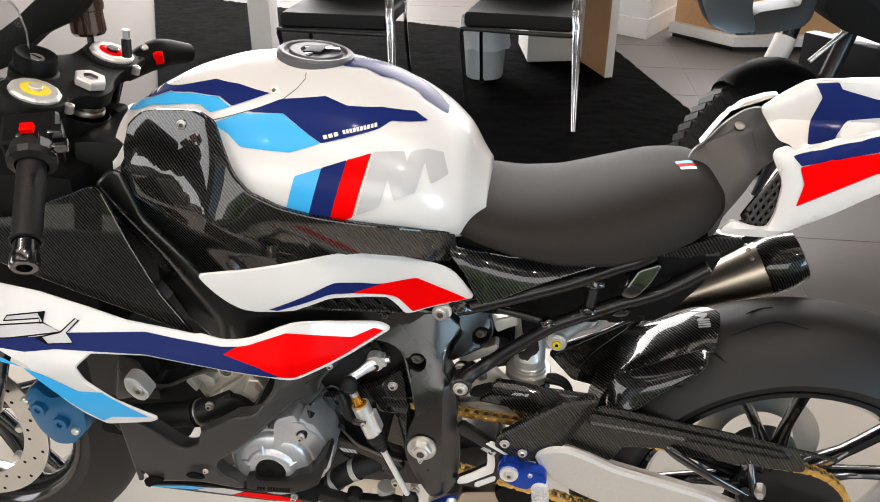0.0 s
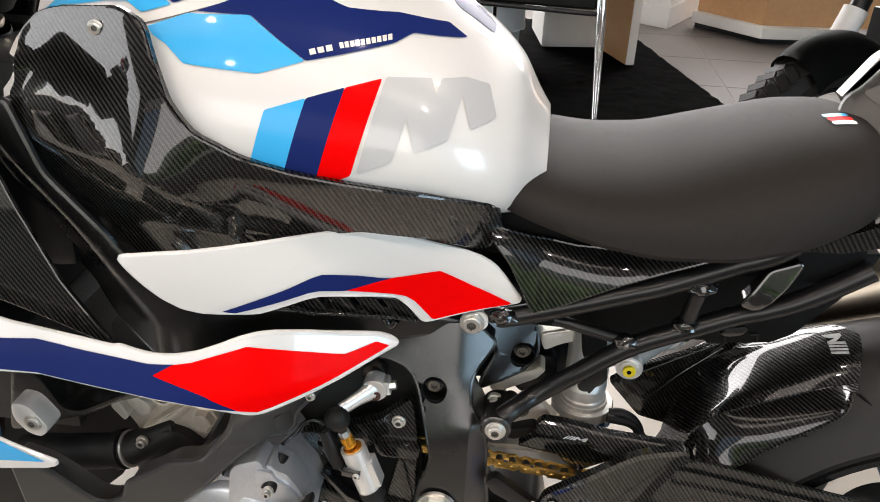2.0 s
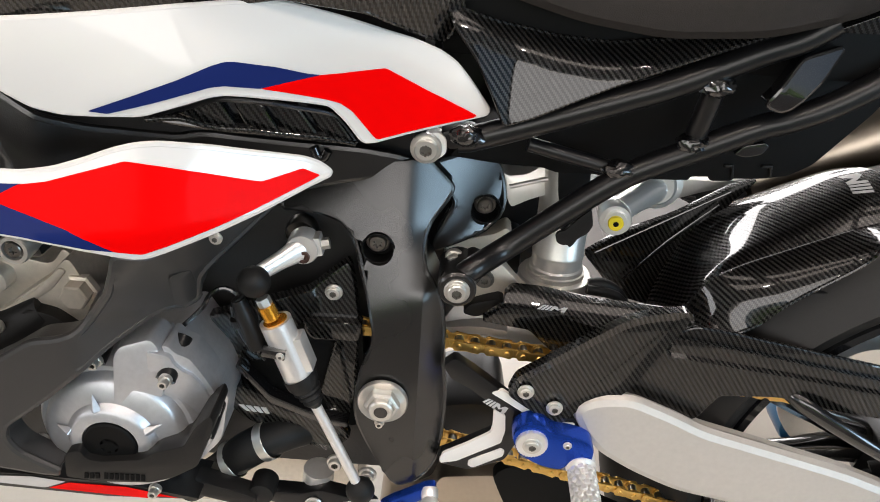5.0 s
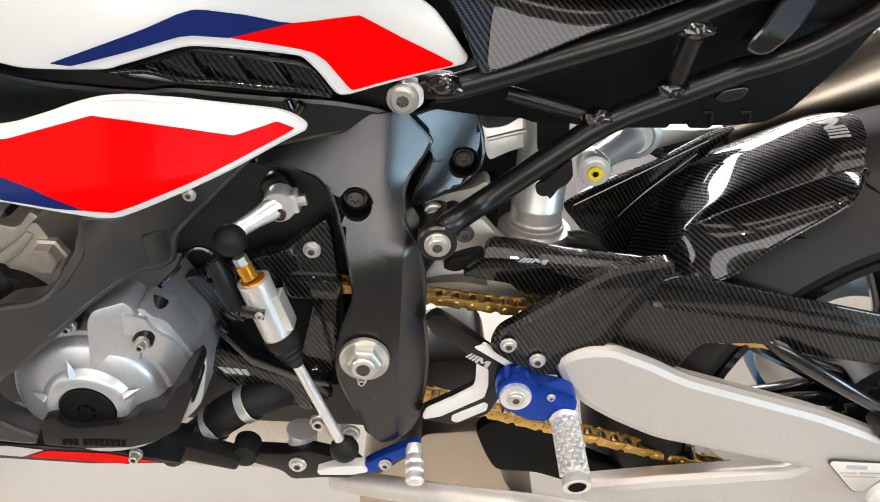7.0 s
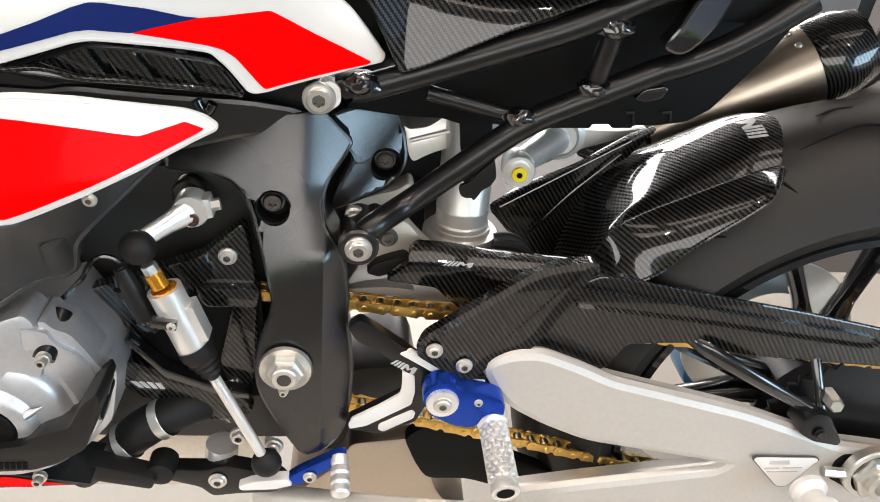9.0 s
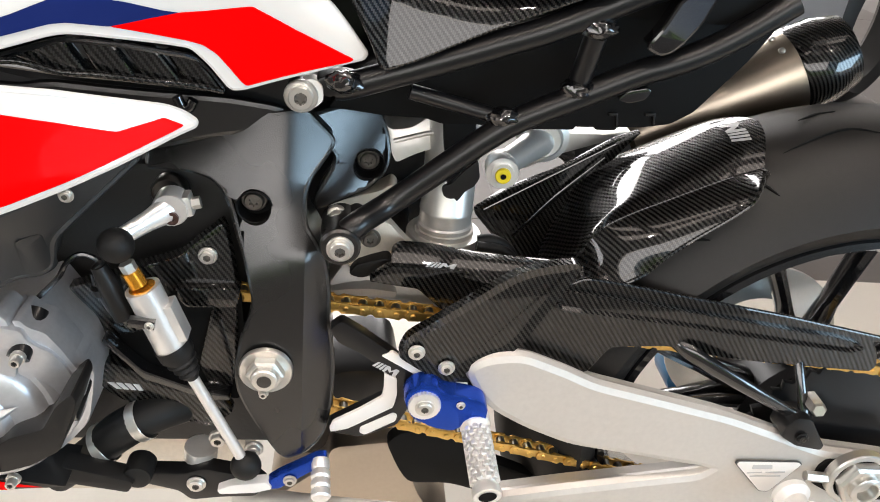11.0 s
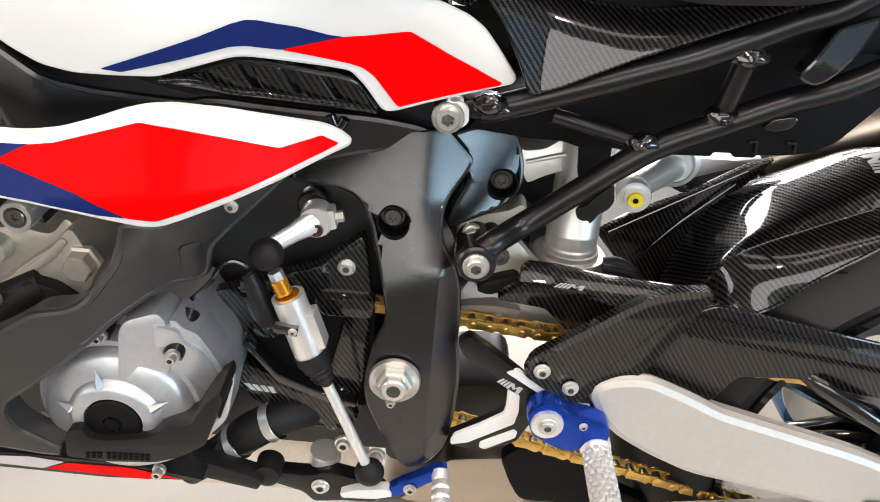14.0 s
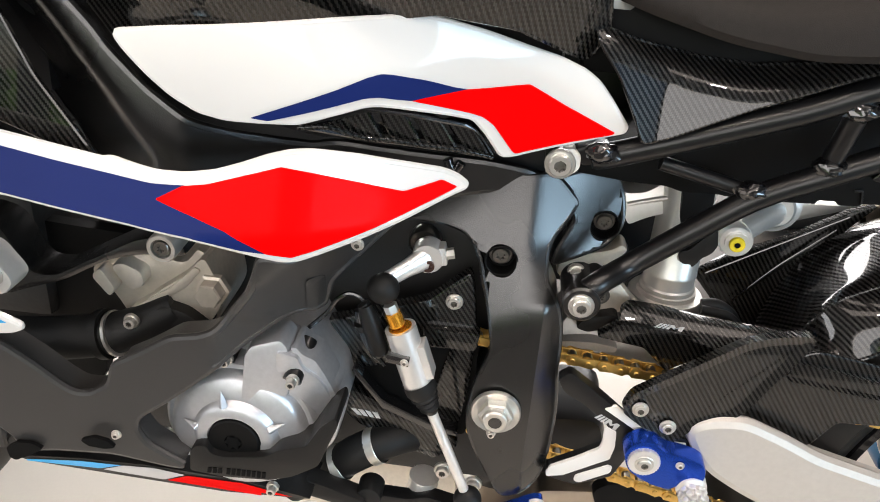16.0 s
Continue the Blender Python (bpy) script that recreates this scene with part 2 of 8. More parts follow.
def bolt(x, y, z, parent, material, r=0.006, h=0.005, name="bolt", turn=0, pitch=0):
    """A screw in a part, facing -y; the alike ones share one mesh."""
    r /= 1.3
    key = (r, h, material.name)
    if key not in BOLTS:
        ob = part(name, bolt_mesh(r, h), material, parent)
        ob.data.materials.append(SOCKET)
        BOLTS[key] = ob.data
    else:
        ob = new(name, BOLTS[key])
        ob.parent = parent
    ob.matrix_basis = pose(x, y, z, pitch, 0, turn)
    return ob


def smooth_x(xs, n):
    return [a + (b - a) * k / n for a, b in zip(xs, xs[1:]) for k in range(n)] + [xs[-1]]


# ---------------------------------------------------------------- materials
def material(name, colour, rough=0.5, metal=0.0, coat=0.0, grain=0.0, grain_size=200.0, bump=0.0, bump_size=400.0, stain=0.06, sheen=0.0, spec=0.5, coat_rough=0.03):
    """A surface with two scales of variation: broad tone (stain) and fine grain, and fine relief."""
    m = bpy.data.materials.new(name)
    m.use_nodes = True
    t = m.node_tree
    b = t.nodes["Principled BSDF"]
    b.inputs["Roughness"].default_value, b.inputs["Metallic"].default_value = rough, metal
    b.inputs["Coat Weight"].default_value, b.inputs["Coat Roughness"].default_value = coat, coat_rough
    b.inputs["Sheen Weight"].default_value, b.inputs["Specular IOR Level"].default_value = sheen, spec
    co = t.nodes.new("ShaderNodeTexCoord")
    big = t.nodes.new("ShaderNodeTexNoise")
    big.inputs["Scale"].default_value, big.inputs["Detail"].default_value = 6.0, 3.0
    fine = t.nodes.new("ShaderNodeTexNoise")
    fine.inputs["Scale"].default_value, fine.inputs["Detail"].default_value = grain_size, 2.0
    for n in (big, fine):
        t.links.new(co.outputs["Object"], n.inputs["Vector"])
    mix = t.nodes.new("ShaderNodeMath")
    mix.operation = "MULTIPLY_ADD"
    t.links.new(big.outputs["Fac"], mix.inputs[0])
    mix.inputs[1].default_value, mix.inputs[2].default_value = 2 * stain, 1 - stain
    add_ = t.nodes.new("ShaderNodeMath")
    add_.operation = "MULTIPLY_ADD"
    t.links.new(fine.outputs["Fac"], add_.inputs[0])
    add_.inputs[1].default_value, add_.inputs[2].default_value = 2 * grain, -grain
    tot = t.nodes.new("ShaderNodeMath")
    t.links.new(mix.outputs[0], tot.inputs[0]), t.links.new(add_.outputs[0], tot.inputs[1])
    hsv = t.nodes.new("ShaderNodeHueSaturation")
    hsv.inputs["Color"].default_value = (*colour, 1)
    t.links.new(tot.outputs[0], hsv.inputs["Value"])
    t.links.new(hsv.outputs[0], b.inputs["Base Color"])
    rr = t.nodes.new("ShaderNodeMath")
    rr.operation = "MULTIPLY_ADD"
    t.links.new(big.outputs["Fac"], rr.inputs[0])
    rr.inputs[1].default_value, rr.inputs[2].default_value = rough * 0.3, rough * 0.85
    t.links.new(rr.outputs[0], b.inputs["Roughness"])
    if bump:
        rel = t.nodes.new("ShaderNodeTexNoise")
        rel.inputs["Scale"].default_value, rel.inputs["Detail"].default_value = bump_size, 2.0
        t.links.new(co.outputs["Object"], rel.inputs["Vector"])
        bp = t.nodes.new("ShaderNodeBump")
        bp.inputs["Strength"].default_value, bp.inputs["Distance"].default_value = bump, 0.001
        t.links.new(rel.outputs["Fac"], bp.inputs["Height"])
        t.links.new(bp.outputs[0], b.inputs["Normal"])
        if coat:
            t.links.new(bp.outputs[0], b.inputs["Coat Normal"])
    return m


def carbon(name, scale=740.0, light=0.0115, dark=0.0016, coat=1.0, rough=0.35, turn=-3.0):
    """Twill-woven carbon under clear lacquer: bands of fibre that run two over, two under, on the slant."""
    m = bpy.data.materials.new(name)
    m.use_nodes = True
    t = m.node_tree
    b = t.nodes["Principled BSDF"]
    co = t.nodes.new("ShaderNodeTexCoord")
    mp = t.nodes.new("ShaderNodeMapping")
    mp.inputs["Rotation"].default_value = (radians(38), radians(turn), 0)
    mp.inputs["Scale"].default_value = (scale, scale, scale)
    t.links.new(co.outputs["Object"], mp.inputs["Vector"])
    sep = t.nodes.new("ShaderNodeSeparateXYZ")
    t.links.new(mp.outputs[0], sep.inputs[0])

    def node(op, a, c=None, k=0.0):
        n = t.nodes.new("ShaderNodeMath")
        n.operation = op
        t.links.new(a, n.inputs[0])
        if c is not None:
            t.links.new(c, n.inputs[1])
        else:
            n.inputs[1].default_value = k
        return n.outputs[0]
    fx, fz = node("FLOOR", sep.outputs[0]), node("FLOOR", sep.outputs[2])
    w = node("FLOORED_MODULO", node("ADD", fx, fz), k=4.0)
    warp = node("LESS_THAN", w, k=2.0)
    gx, gz = node("FRACT", sep.outputs[0]), node("FRACT", sep.outputs[2])
    hx, hz = node("PINGPONG", gx, k=0.5), node("PINGPONG", gz, k=0.5)
    sel = t.nodes.new("ShaderNodeMix")
    t.links.new(warp, sel.inputs[0]), t.links.new(hx, sel.inputs[2]), t.links.new(hz, sel.inputs[3])
    tone = t.nodes.new("ShaderNodeMix")
    tone.data_type = "RGBA"
    t.links.new(warp, tone.inputs[0])
    tone.inputs[6].default_value, tone.inputs[7].default_value = (light, light * 0.93, light * 0.84, 1), (dark, dark, dark, 1)
    big = t.nodes.new("ShaderNodeTexNoise")
    big.inputs["Scale"].default_value = 14.0
    t.links.new(co.outputs["Object"], big.inputs["Vector"])
    hsv = t.nodes.new("ShaderNodeHueSaturation")
    t.links.new(tone.outputs[2], hsv.inputs["Color"])
    t.links.new(node("MULTIPLY", node("ADD", big.outputs["Fac"], k=0.5), node("ADD", node("MULTIPLY", sel.outputs[0], k=2.4), k=0.35)), hsv.inputs["Value"])
    t.links.new(hsv.outputs[0], b.inputs["Base Color"])
    bp = t.nodes.new("ShaderNodeBump")
    bp.inputs["Strength"].default_value, bp.inputs["Distance"].default_value = 0.22, 0.0004
    t.links.new(sel.outputs[0], bp.inputs["Height"])
    t.links.new(bp.outputs[0], b.inputs["Normal"])
    b.inputs["Roughness"].default_value = rough
    gloss = node("MULTIPLY", warp, k=-0.22)
    t.links.new(node("ADD", gloss, k=0.28), b.inputs["Specular IOR Level"])
    b.inputs["Coat Weight"].default_value, b.inputs["Coat Roughness"].default_value = coat, 0.02
    return m


WHITE = material("white_lacquer", (0.70, 0.685, 0.66), 0.35, coat=0.8, stain=0.01)
RED = material("red_lacquer", (0.84, 0.0012, 0.0015), 0.3, coat=0.015, stain=0.02, spec=0.015)
NAVY = material("navy_lacquer", (0.011, 0.021, 0.115), 0.25, coat=0.04, stain=0.03, spec=0.03)
SKYBLUE = material("light_blue_lacquer", (0.04, 0.40, 0.78), 0.35, coat=0.25, stain=0.02, spec=0.2)
GREY = material("grey_film", (0.48, 0.48, 0.48), 0.35, coat=0.8, stain=0.02)
CARBON = carbon("gloss_carbon")
FRAMEBLACK = material("textured_black_frame", (0.004, 0.0039, 0.0038), 0.28, coat=0.8, coat_rough=0.15, bump=0.16, bump_size=1050, grain=0.15, spec=0.5)
SATIN = material("satin_black_steel", (0.005, 0.005, 0.0055), 0.30, bump=0.08, bump_size=700, spec=0.45)
PLASTIC = material("grained_black_plastic", (0.010, 0.0095, 0.0092), 0.42, bump=0.12, bump_size=900, spec=0.3)
BELLY = material("matt_graphite_plastic", (0.032, 0.0305, 0.0295), 0.36, bump=0.15, bump_size=1200, spec=0.5)
GLOSSBLACK = material("gloss_black_plastic", (0.004, 0.004, 0.0045), 0.2, coat=1.0)
RUBBER = material("black_rubber", (0.006, 0.006, 0.006), 0.55, bump=0.15, bump_size=500, spec=0.3)
TYRE = material("tyre_rubber", (0.0135, 0.0123, 0.0113), 0.5, bump=0.1, bump_size=900, grain=0.1, spec=0.3)
VINYL = material("seat_cover", (0.022, 0.019, 0.017), 0.6, bump=0.22, bump_size=1300, grain=0.15, spec=0.12)
ALU = material("brushed_aluminium", (0.82, 0.81, 0.79), 0.32, metal=0.7, grain=0.05)
SWINGALU = material("blasted_aluminium", (0.58, 0.55, 0.51), 0.48, metal=0.5, grain=0.06, bump=0.06, bump_size=1500)
CAST = material("cast_engine_grey", (0.60, 0.61, 0.635), 0.36, metal=0.75, grain=0.10, bump=0.12, bump_size=1500)
CASTWARM = material("bare_cast_magnesium", (0.62, 0.56, 0.48), 0.4, metal=0.55, grain=0.12, bump=0.2, bump_size=700)
SHOCKALU = material("turned_aluminium", (0.82, 0.80, 0.76), 0.38, metal=0.75, grain=0.05)
STEEL = material("steel_fastener", (0.66, 0.64, 0.60), 0.30, metal=0.85, grain=0.05)
TITAN = material("titanium_sheet", (0.44, 0.38, 0.31), 0.33, metal=1.0, grain=0.05)
GOLD = material("gold_chain", (0.76, 0.49, 0.15), 0.34, metal=1.0, grain=0.08)
BLUEANO = material("blue_anodised", (0.012, 0.06, 0.42), 0.26, metal=0.75)
CALIPER = material("blue_caliper", (0.01, 0.13, 0.30), 0.3, metal=0.5, coat=0.5)
YELLOW = material("yellow_cap", (0.80, 0.62, 0.02), 0.4)
ORANGE = material("gold_anodised", (0.75, 0.33, 0.03), 0.25, metal=0.8)
WHITEPART = material("milled_silver_face", (0.78, 0.76, 0.73), 0.4, metal=0.1)
CAPALU = material("anodised_silver", (0.66, 0.64, 0.60), 0.42, metal=0.6, grain=0.05)
FLOORWHITE = material("pale_platform_floor", (0.68, 0.62, 0.54), 0.35, grain=0.03, stain=0.04)
TILE = material("grey_brown_floor_tile", (0.135, 0.119, 0.109), 0.5, grain=0.05, grain_size=60, stain=0.10, spec=0.16)
CARPET = material("black_deep_pile_carpet", (0.0025, 0.0023, 0.0023), 0.95, bump=1.0, bump_size=260, grain=0.7, grain_size=140, spec=0.02)
WALL = material("white_wall_paint", (0.82, 0.80, 0.77), 0.6, bump=0.03)
WOOD = material("light_oak", (0.60, 0.35, 0.17), 0.4, grain=0.1, grain_size=40)
CHROME = material("chrome", (0.8, 0.8, 0.8), 0.08, metal=1.0)
FABRIC = material("black_chair_cover", (0.007, 0.007, 0.0075), 0.6, bump=0.2, bump_size=300, spec=0.3)
BIN = material("translucent_white_bag", (0.62, 0.68, 0.72), 0.4)
GRILLE = material("black_mesh_plastic", (0.02, 0.02, 0.022), 0.4)
HEDGE = material("hedge_green", (0.10, 0.20, 0.03), 0.7, grain=0.6, grain_size=20, stain=0.3)
PAVING = material("outdoor_paving", (0.35, 0.34, 0.32), 0.8, grain=0.1)
GAP_GREY = material("tile_joint", (0.16, 0.145, 0.135), 0.6)
GREY_PLASTIC = material("metallic_grey_cowl", (0.06, 0.068, 0.075), 0.3, metal=0.4)
# Unseen ceiling and side walls, coloured dark so the bike's blacks reflect less light.
CEILING = material("unseen_dark_ceiling", (0.05, 0.049, 0.047), 0.8)
DARKWALL = material("unseen_dark_wall", (0.10, 0.098, 0.095), 0.6)
DARKSTEEL = material("dark_steel_fastener", (0.20, 0.19, 0.175), 0.3, metal=1.0, grain=0.05)
MATTBLACK = material("matt_black_plastic", (0.0035, 0.0035, 0.0035), 0.55, bump=0.1, bump_size=800, spec=0.14)
SOCKET = material("dark_screw_socket", (0.16, 0.15, 0.135), 0.5, metal=0.6)
# ---------------------------------------------------------------- the showroom
def structure(name, bm, mat, smooth=False):
    return tagged(add(name, bm, mat, smooth=smooth), kind="structure")


def prism(outline, z0, z1, bevel=0.0):
    """An (x, y) outline raised from z0 to z1."""
    bm = bmesh.new()
    f = bm.faces.new([bm.verts.new((p[0], p[1], z0)) for p in outline])
    out = bmesh.ops.extrude_face_region(bm, geom=[f])
    bmesh.ops.translate(bm, verts=[v for v in out["geom"] if isinstance(v, bmesh.types.BMVert)], vec=(0, 0, z1 - z0))
    if bevel:
        bmesh.ops.bevel(bm, geom=bm.edges[:], offset=bevel, segments=2, affect="EDGES")
    return bm


structure("ground", box(-60, 60, -60, 60, -0.32, -0.13, 0), PAVING)
base_floor = structure("floor", box(-6, 4, -3.5, 9, -0.13, -0.0135, 0), GAP_GREY)
tile_mesh = None
for ix in range(-4, 6):
    for iy in range(-5, 15):
        x0, y0 = ix * 0.6 - 0.13, iy * 0.6 - 0.42
        if tile_mesh is None:
            t_ob = part("tile", box(0.002, 0.598, 0.002, 0.598, -0.022, -0.012, 0.0015, 1), TILE, base_floor, smooth=False)
            tile_mesh = t_ob.data
        else:
            t_ob = new("tile", tile_mesh)
            t_ob.parent = base_floor
        t_ob.location = (x0, y0, 0)
structure("platform_floor", box(-5.5, 2.6, 0.62, 2.32, -0.021, 0.0, 0), FLOORWHITE)
structure("light_floor", prism([(-5.8, 2.33), (-1.1, 2.33), (-1.95, 4.6), (-3.2, 7.2), (-3.4, 8.5), (-5.8, 8.5)], -0.021, -0.006), material("warm_grey_floor", (0.19, 0.172, 0.158), 0.7, grain=0.03, stain=0.04, spec=0.06))


def pile(x, y):
    return 0.012 + 0.010 * noise.noise(Vector((x * 38, y * 38, 0))) + 0.007 * noise.noise(Vector((x * 90, y * 90, 3)))


CARPET_OUT = [(0.64, 6.05), (1.17, 3.80), (-1.10, 2.72), (-3.25, 7.25), (-2.95, 7.35)]
cb_ = gridded([Vector(p) for p in CARPET_OUT], 0.03)
for v in cb_.verts:
    x, y = v.co.x, v.co.z
    v.co = (x, y, pile(x, y))
rim_ = [e for e in cb_.edges if len(e.link_faces) == 1]
out_ = bmesh.ops.extrude_edge_only(cb_, edges=rim_)
for v in out_["geom"]:
    if isinstance(v, bmesh.types.BMVert):
        v.co.z = -0.012
structure("carpet", cb_, CARPET, smooth=True)
structure("wall_north", box(-6, 4, 9, 9.2, -0.13, 0.45, 0), WALL)
structure("wall_north_2", box(-0.75, 3.6, 9, 9.2, 0.45, 0.95, 0), WALL)
structure("wall_north_lintel", box(-6, 4, 9, 9.2, 4.85, 5.0, 0), WALL)
for x0, x1 in ((-6, -5.5), (-1.0, -0.75), (3.6, 4)):
    structure("window_pier", box(x0, x1, 9, 9.2, 0.45, 4.85, 0), WALL)
structure("wall_above_hall", box(-6, 4, 2.62, 2.76, 3.2, 5.0, 0), WALL)
structure("ceiling_hall", box(-6.2, 4.2, 2.62, 9.2, 5.0, 5.2, 0), CEILING)
# Side walls out of view; their dark colour only cuts bounced and reflected light.
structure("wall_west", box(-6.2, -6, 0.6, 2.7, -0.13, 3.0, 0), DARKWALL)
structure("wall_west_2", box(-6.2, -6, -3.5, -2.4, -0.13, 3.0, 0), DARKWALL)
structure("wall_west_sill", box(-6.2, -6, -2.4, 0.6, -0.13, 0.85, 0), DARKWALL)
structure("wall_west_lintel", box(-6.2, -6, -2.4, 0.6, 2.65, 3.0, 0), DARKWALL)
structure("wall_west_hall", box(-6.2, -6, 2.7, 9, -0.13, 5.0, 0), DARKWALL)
structure("wall_east_hall", box(4, 4.2, 2.7, 9, 3.0, 5.0, 0), WALL)
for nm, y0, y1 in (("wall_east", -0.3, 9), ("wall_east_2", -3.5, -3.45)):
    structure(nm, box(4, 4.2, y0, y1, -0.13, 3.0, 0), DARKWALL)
structure("wall_east_lintel", box(4, 4.2, -3.45, -0.3, 2.75, 3.0, 0), WALL)
structure("wall_east_sill", box(4, 4.2, -3.45, -0.3, -0.13, 0.08, 0), WALL)
structure("wall_south_lintel", box(-6, 4, -3.7, -3.5, 2.75, 3.0, 0), WALL)
for k, x0 in enumerate((-6, -3.4, -0.7, 2.1, 3.8)):
    structure("window_post", box(x0, x0 + 0.12, -3.7, -3.5, -0.13, 2.75, 0.005), GRILLE)
structure("ceiling", box(-6.2, 4.2, -3.7, 2.76, 3.0, 3.2, 0), CEILING)
for k in range(16):
    """The planted strip outside the glass."""
    bm = bmesh.new()
    bmesh.ops.create_icosphere(bm, subdivisions=4, radius=0.6)
    for v in bm.verts:
        v.co *= 1 + 0.35 * noise.noise(v.co * 3.1 + Vector((k * 7, 0, 0))) + 0.15 * noise.noise(v.co * 11)
    moved(bm, Matrix.Translation((-6.5 + k * 0.8, -5.6 - 0.5 * (k % 3), 0.25)) @ Matrix.Diagonal((1, 0.8, 1.1, 1)))
    tagged(add("shrub", bm, HEDGE), "clipped green shrub outside the shop window", "shrub", "shrubs outside the window")


# ---- furniture behind
def chair(x, y, turn):
    """A visitor's chair: padded seat and back on a bent chrome frame."""
    ch_ = thing("visitor_chair", "black padded visitor chair with chrome legs on the carpet", "chair", "visitor chairs", (x, y, 0))
    ch_.rotation_euler = (0, 0, radians(turn))
    part("seat", box(-0.27, 0.27, -0.24, 0.24, 0.455, 0.53, 0.03, 3), FABRIC, ch_)
    part("backrest", moved(box(-0.25, 0.25, -0.03, 0.03, 0.0, 0.42, 0.025, 3), Matrix.Translation((0, 0.25, 0.52)) @ pose(0, 0, 0, -10, 0, 0)), FABRIC, ch_)
    part("seat_rim", tube([(-0.28, -0.10, 0.02), (-0.285, -0.20, 0.36), (-0.275, -0.25, 0.44), (-0.22, -0.26, 0.452), (0.24, -0.255, 0.445), (0.285, -0.20, 0.445)], 0.011, 10), GRILLE, ch_)
    for dx in (0.0, 0.022):
        part("leg", tube([(0.325 + dx * 0.3, -0.40, 0.015), (0.285 + dx, -0.26, 0.40), (0.27 + dx, -0.22, 0.56), (0.26 + dx, -0.12, 0.72)], 0.0105, 12), CHROME, ch_)
    for sx in (-1, 1):
        part("leg", tube([(sx * 0.28, 0.32, 0.02), (sx * 0.27, 0.22, 0.44), (sx * 0.26, 0.30, 0.9)], 0.0105, 12), CHROME, ch_)
        part("foot", lathe([(0, 0.0), (0.015, 0.0), (0.015, 0.025), (0, 0.025)], (sx * 0.28, 0.32, 0.012), axis=(0, 0, 1), n=14), RUBBER, ch_)
    return ch_


chair(0.07, 4.62, -7)
chair(-0.85, 4.50, -2)

desk = thing("desk", "white and oak office desk with a side panel", "desk", at=(0, 0, 0))
part("side_panel", prism([(0.42, 5.0), (0.555, 4.665), (0.59, 4.68), (0.455, 5.015)], 0.02, 0.72), WOOD, desk)
part("panel_edge", prism([(0.557, 4.66), (0.60, 4.672), (0.597, 4.682), (0.554, 4.670)], 0.02, 0.722), WALL, desk)
part("panel_edge", prism([(0.596, 4.676), (0.603, 4.679), (0.468, 5.02), (0.461, 5.017)], 0.02, 0.722), WALL, desk)
part("drawer_unit", prism([(0.085, 4.93), (0.43, 5.0), (0.36, 5.45), (0.01, 5.38)], 0.02, 0.60, 0.004), WALL, desk)
part("drawer_front", prism([(0.095, 4.915), (0.43, 4.985), (0.428, 4.998), (0.093, 4.928)], 0.05, 0.56, 0.003), WALL, desk)
part("desktop", prism([(-1.0, 4.45), (0.62, 4.62), (0.45, 5.6), (-1.1, 5.4)], 0.722, 0.75, 0.004), WALL, desk)
part("desk_leg", box(-1.745, -1.60, 4.95, 5.1, 0.0, 0.722, 0.004), WALL, desk)

bin_ = thing("waste_bin", "grey waste bin with a pale blue bag over its rim", "bin")
part("bin_body", lathe([(0, 0.013), (0.105, 0.013), (0.11, 0.02), (0.135, 0.36), (0.128, 0.36), (0.1, 0.03), (0, 0.03)], (-0.065, 4.82, 0), axis=(0, 0, 1), n=36), BIN, bin_)
bag = lathe([(0.128, 0.33), (0.137, 0.365), (0.142, 0.34), (0.144, 0.25), (0.148, 0.20), (0.150, 0.195)], (-0.065, 4.82, 0), axis=(0, 0, 1), n=48)
for v in bag.verts:
    v.co += Vector((noise.noise(v.co * 22), noise.noise(v.co * 22 + Vector((5, 0, 0))), noise.noise(v.co * 15 + Vector((9, 0, 0))) * 2)) * 0.012
part("bin_bag", bag, BIN, bin_)

cab = thing("cabinet", "white cabinet on a recessed plinth", "cabinet")
part("body", prism([(0.925, 6.37), (1.40, 7.40), (0.7, 7.7), (0.45, 6.75)], 0.13, 1.6, 0.004), WALL, cab)
part("plinth", prism([(0.925, 6.355), (1.415, 7.40), (0.7, 7.72), (0.43, 6.745)], -0.012, 0.13, 0.003), WALL, cab)

stand_ = thing("display_stand", "low white display stand with an oak front", "stand")
part("base", prism([(1.09, 5.82), (1.47, 5.43), (2.7, 5.6), (2.4, 6.6)], 0.03, 0.10, 0.004), WALL, stand_)
part("wood_front", prism([(1.13, 5.86), (1.48, 5.5), (2.66, 5.66), (2.4, 6.5)], 0.10, 0.42, 0.004), WOOD, stand_)
part("shadow_plinth", prism([(1.13, 5.86), (1.48, 5.5), (2.66, 5.66), (2.4, 6.5)], -0.012, 0.03), GRILLE, stand_)


for ob_ in (desk, stand_):
    ob_.scale = (1, 1.11, 1)
bin_.location = (-0.10, 0.32, 0)


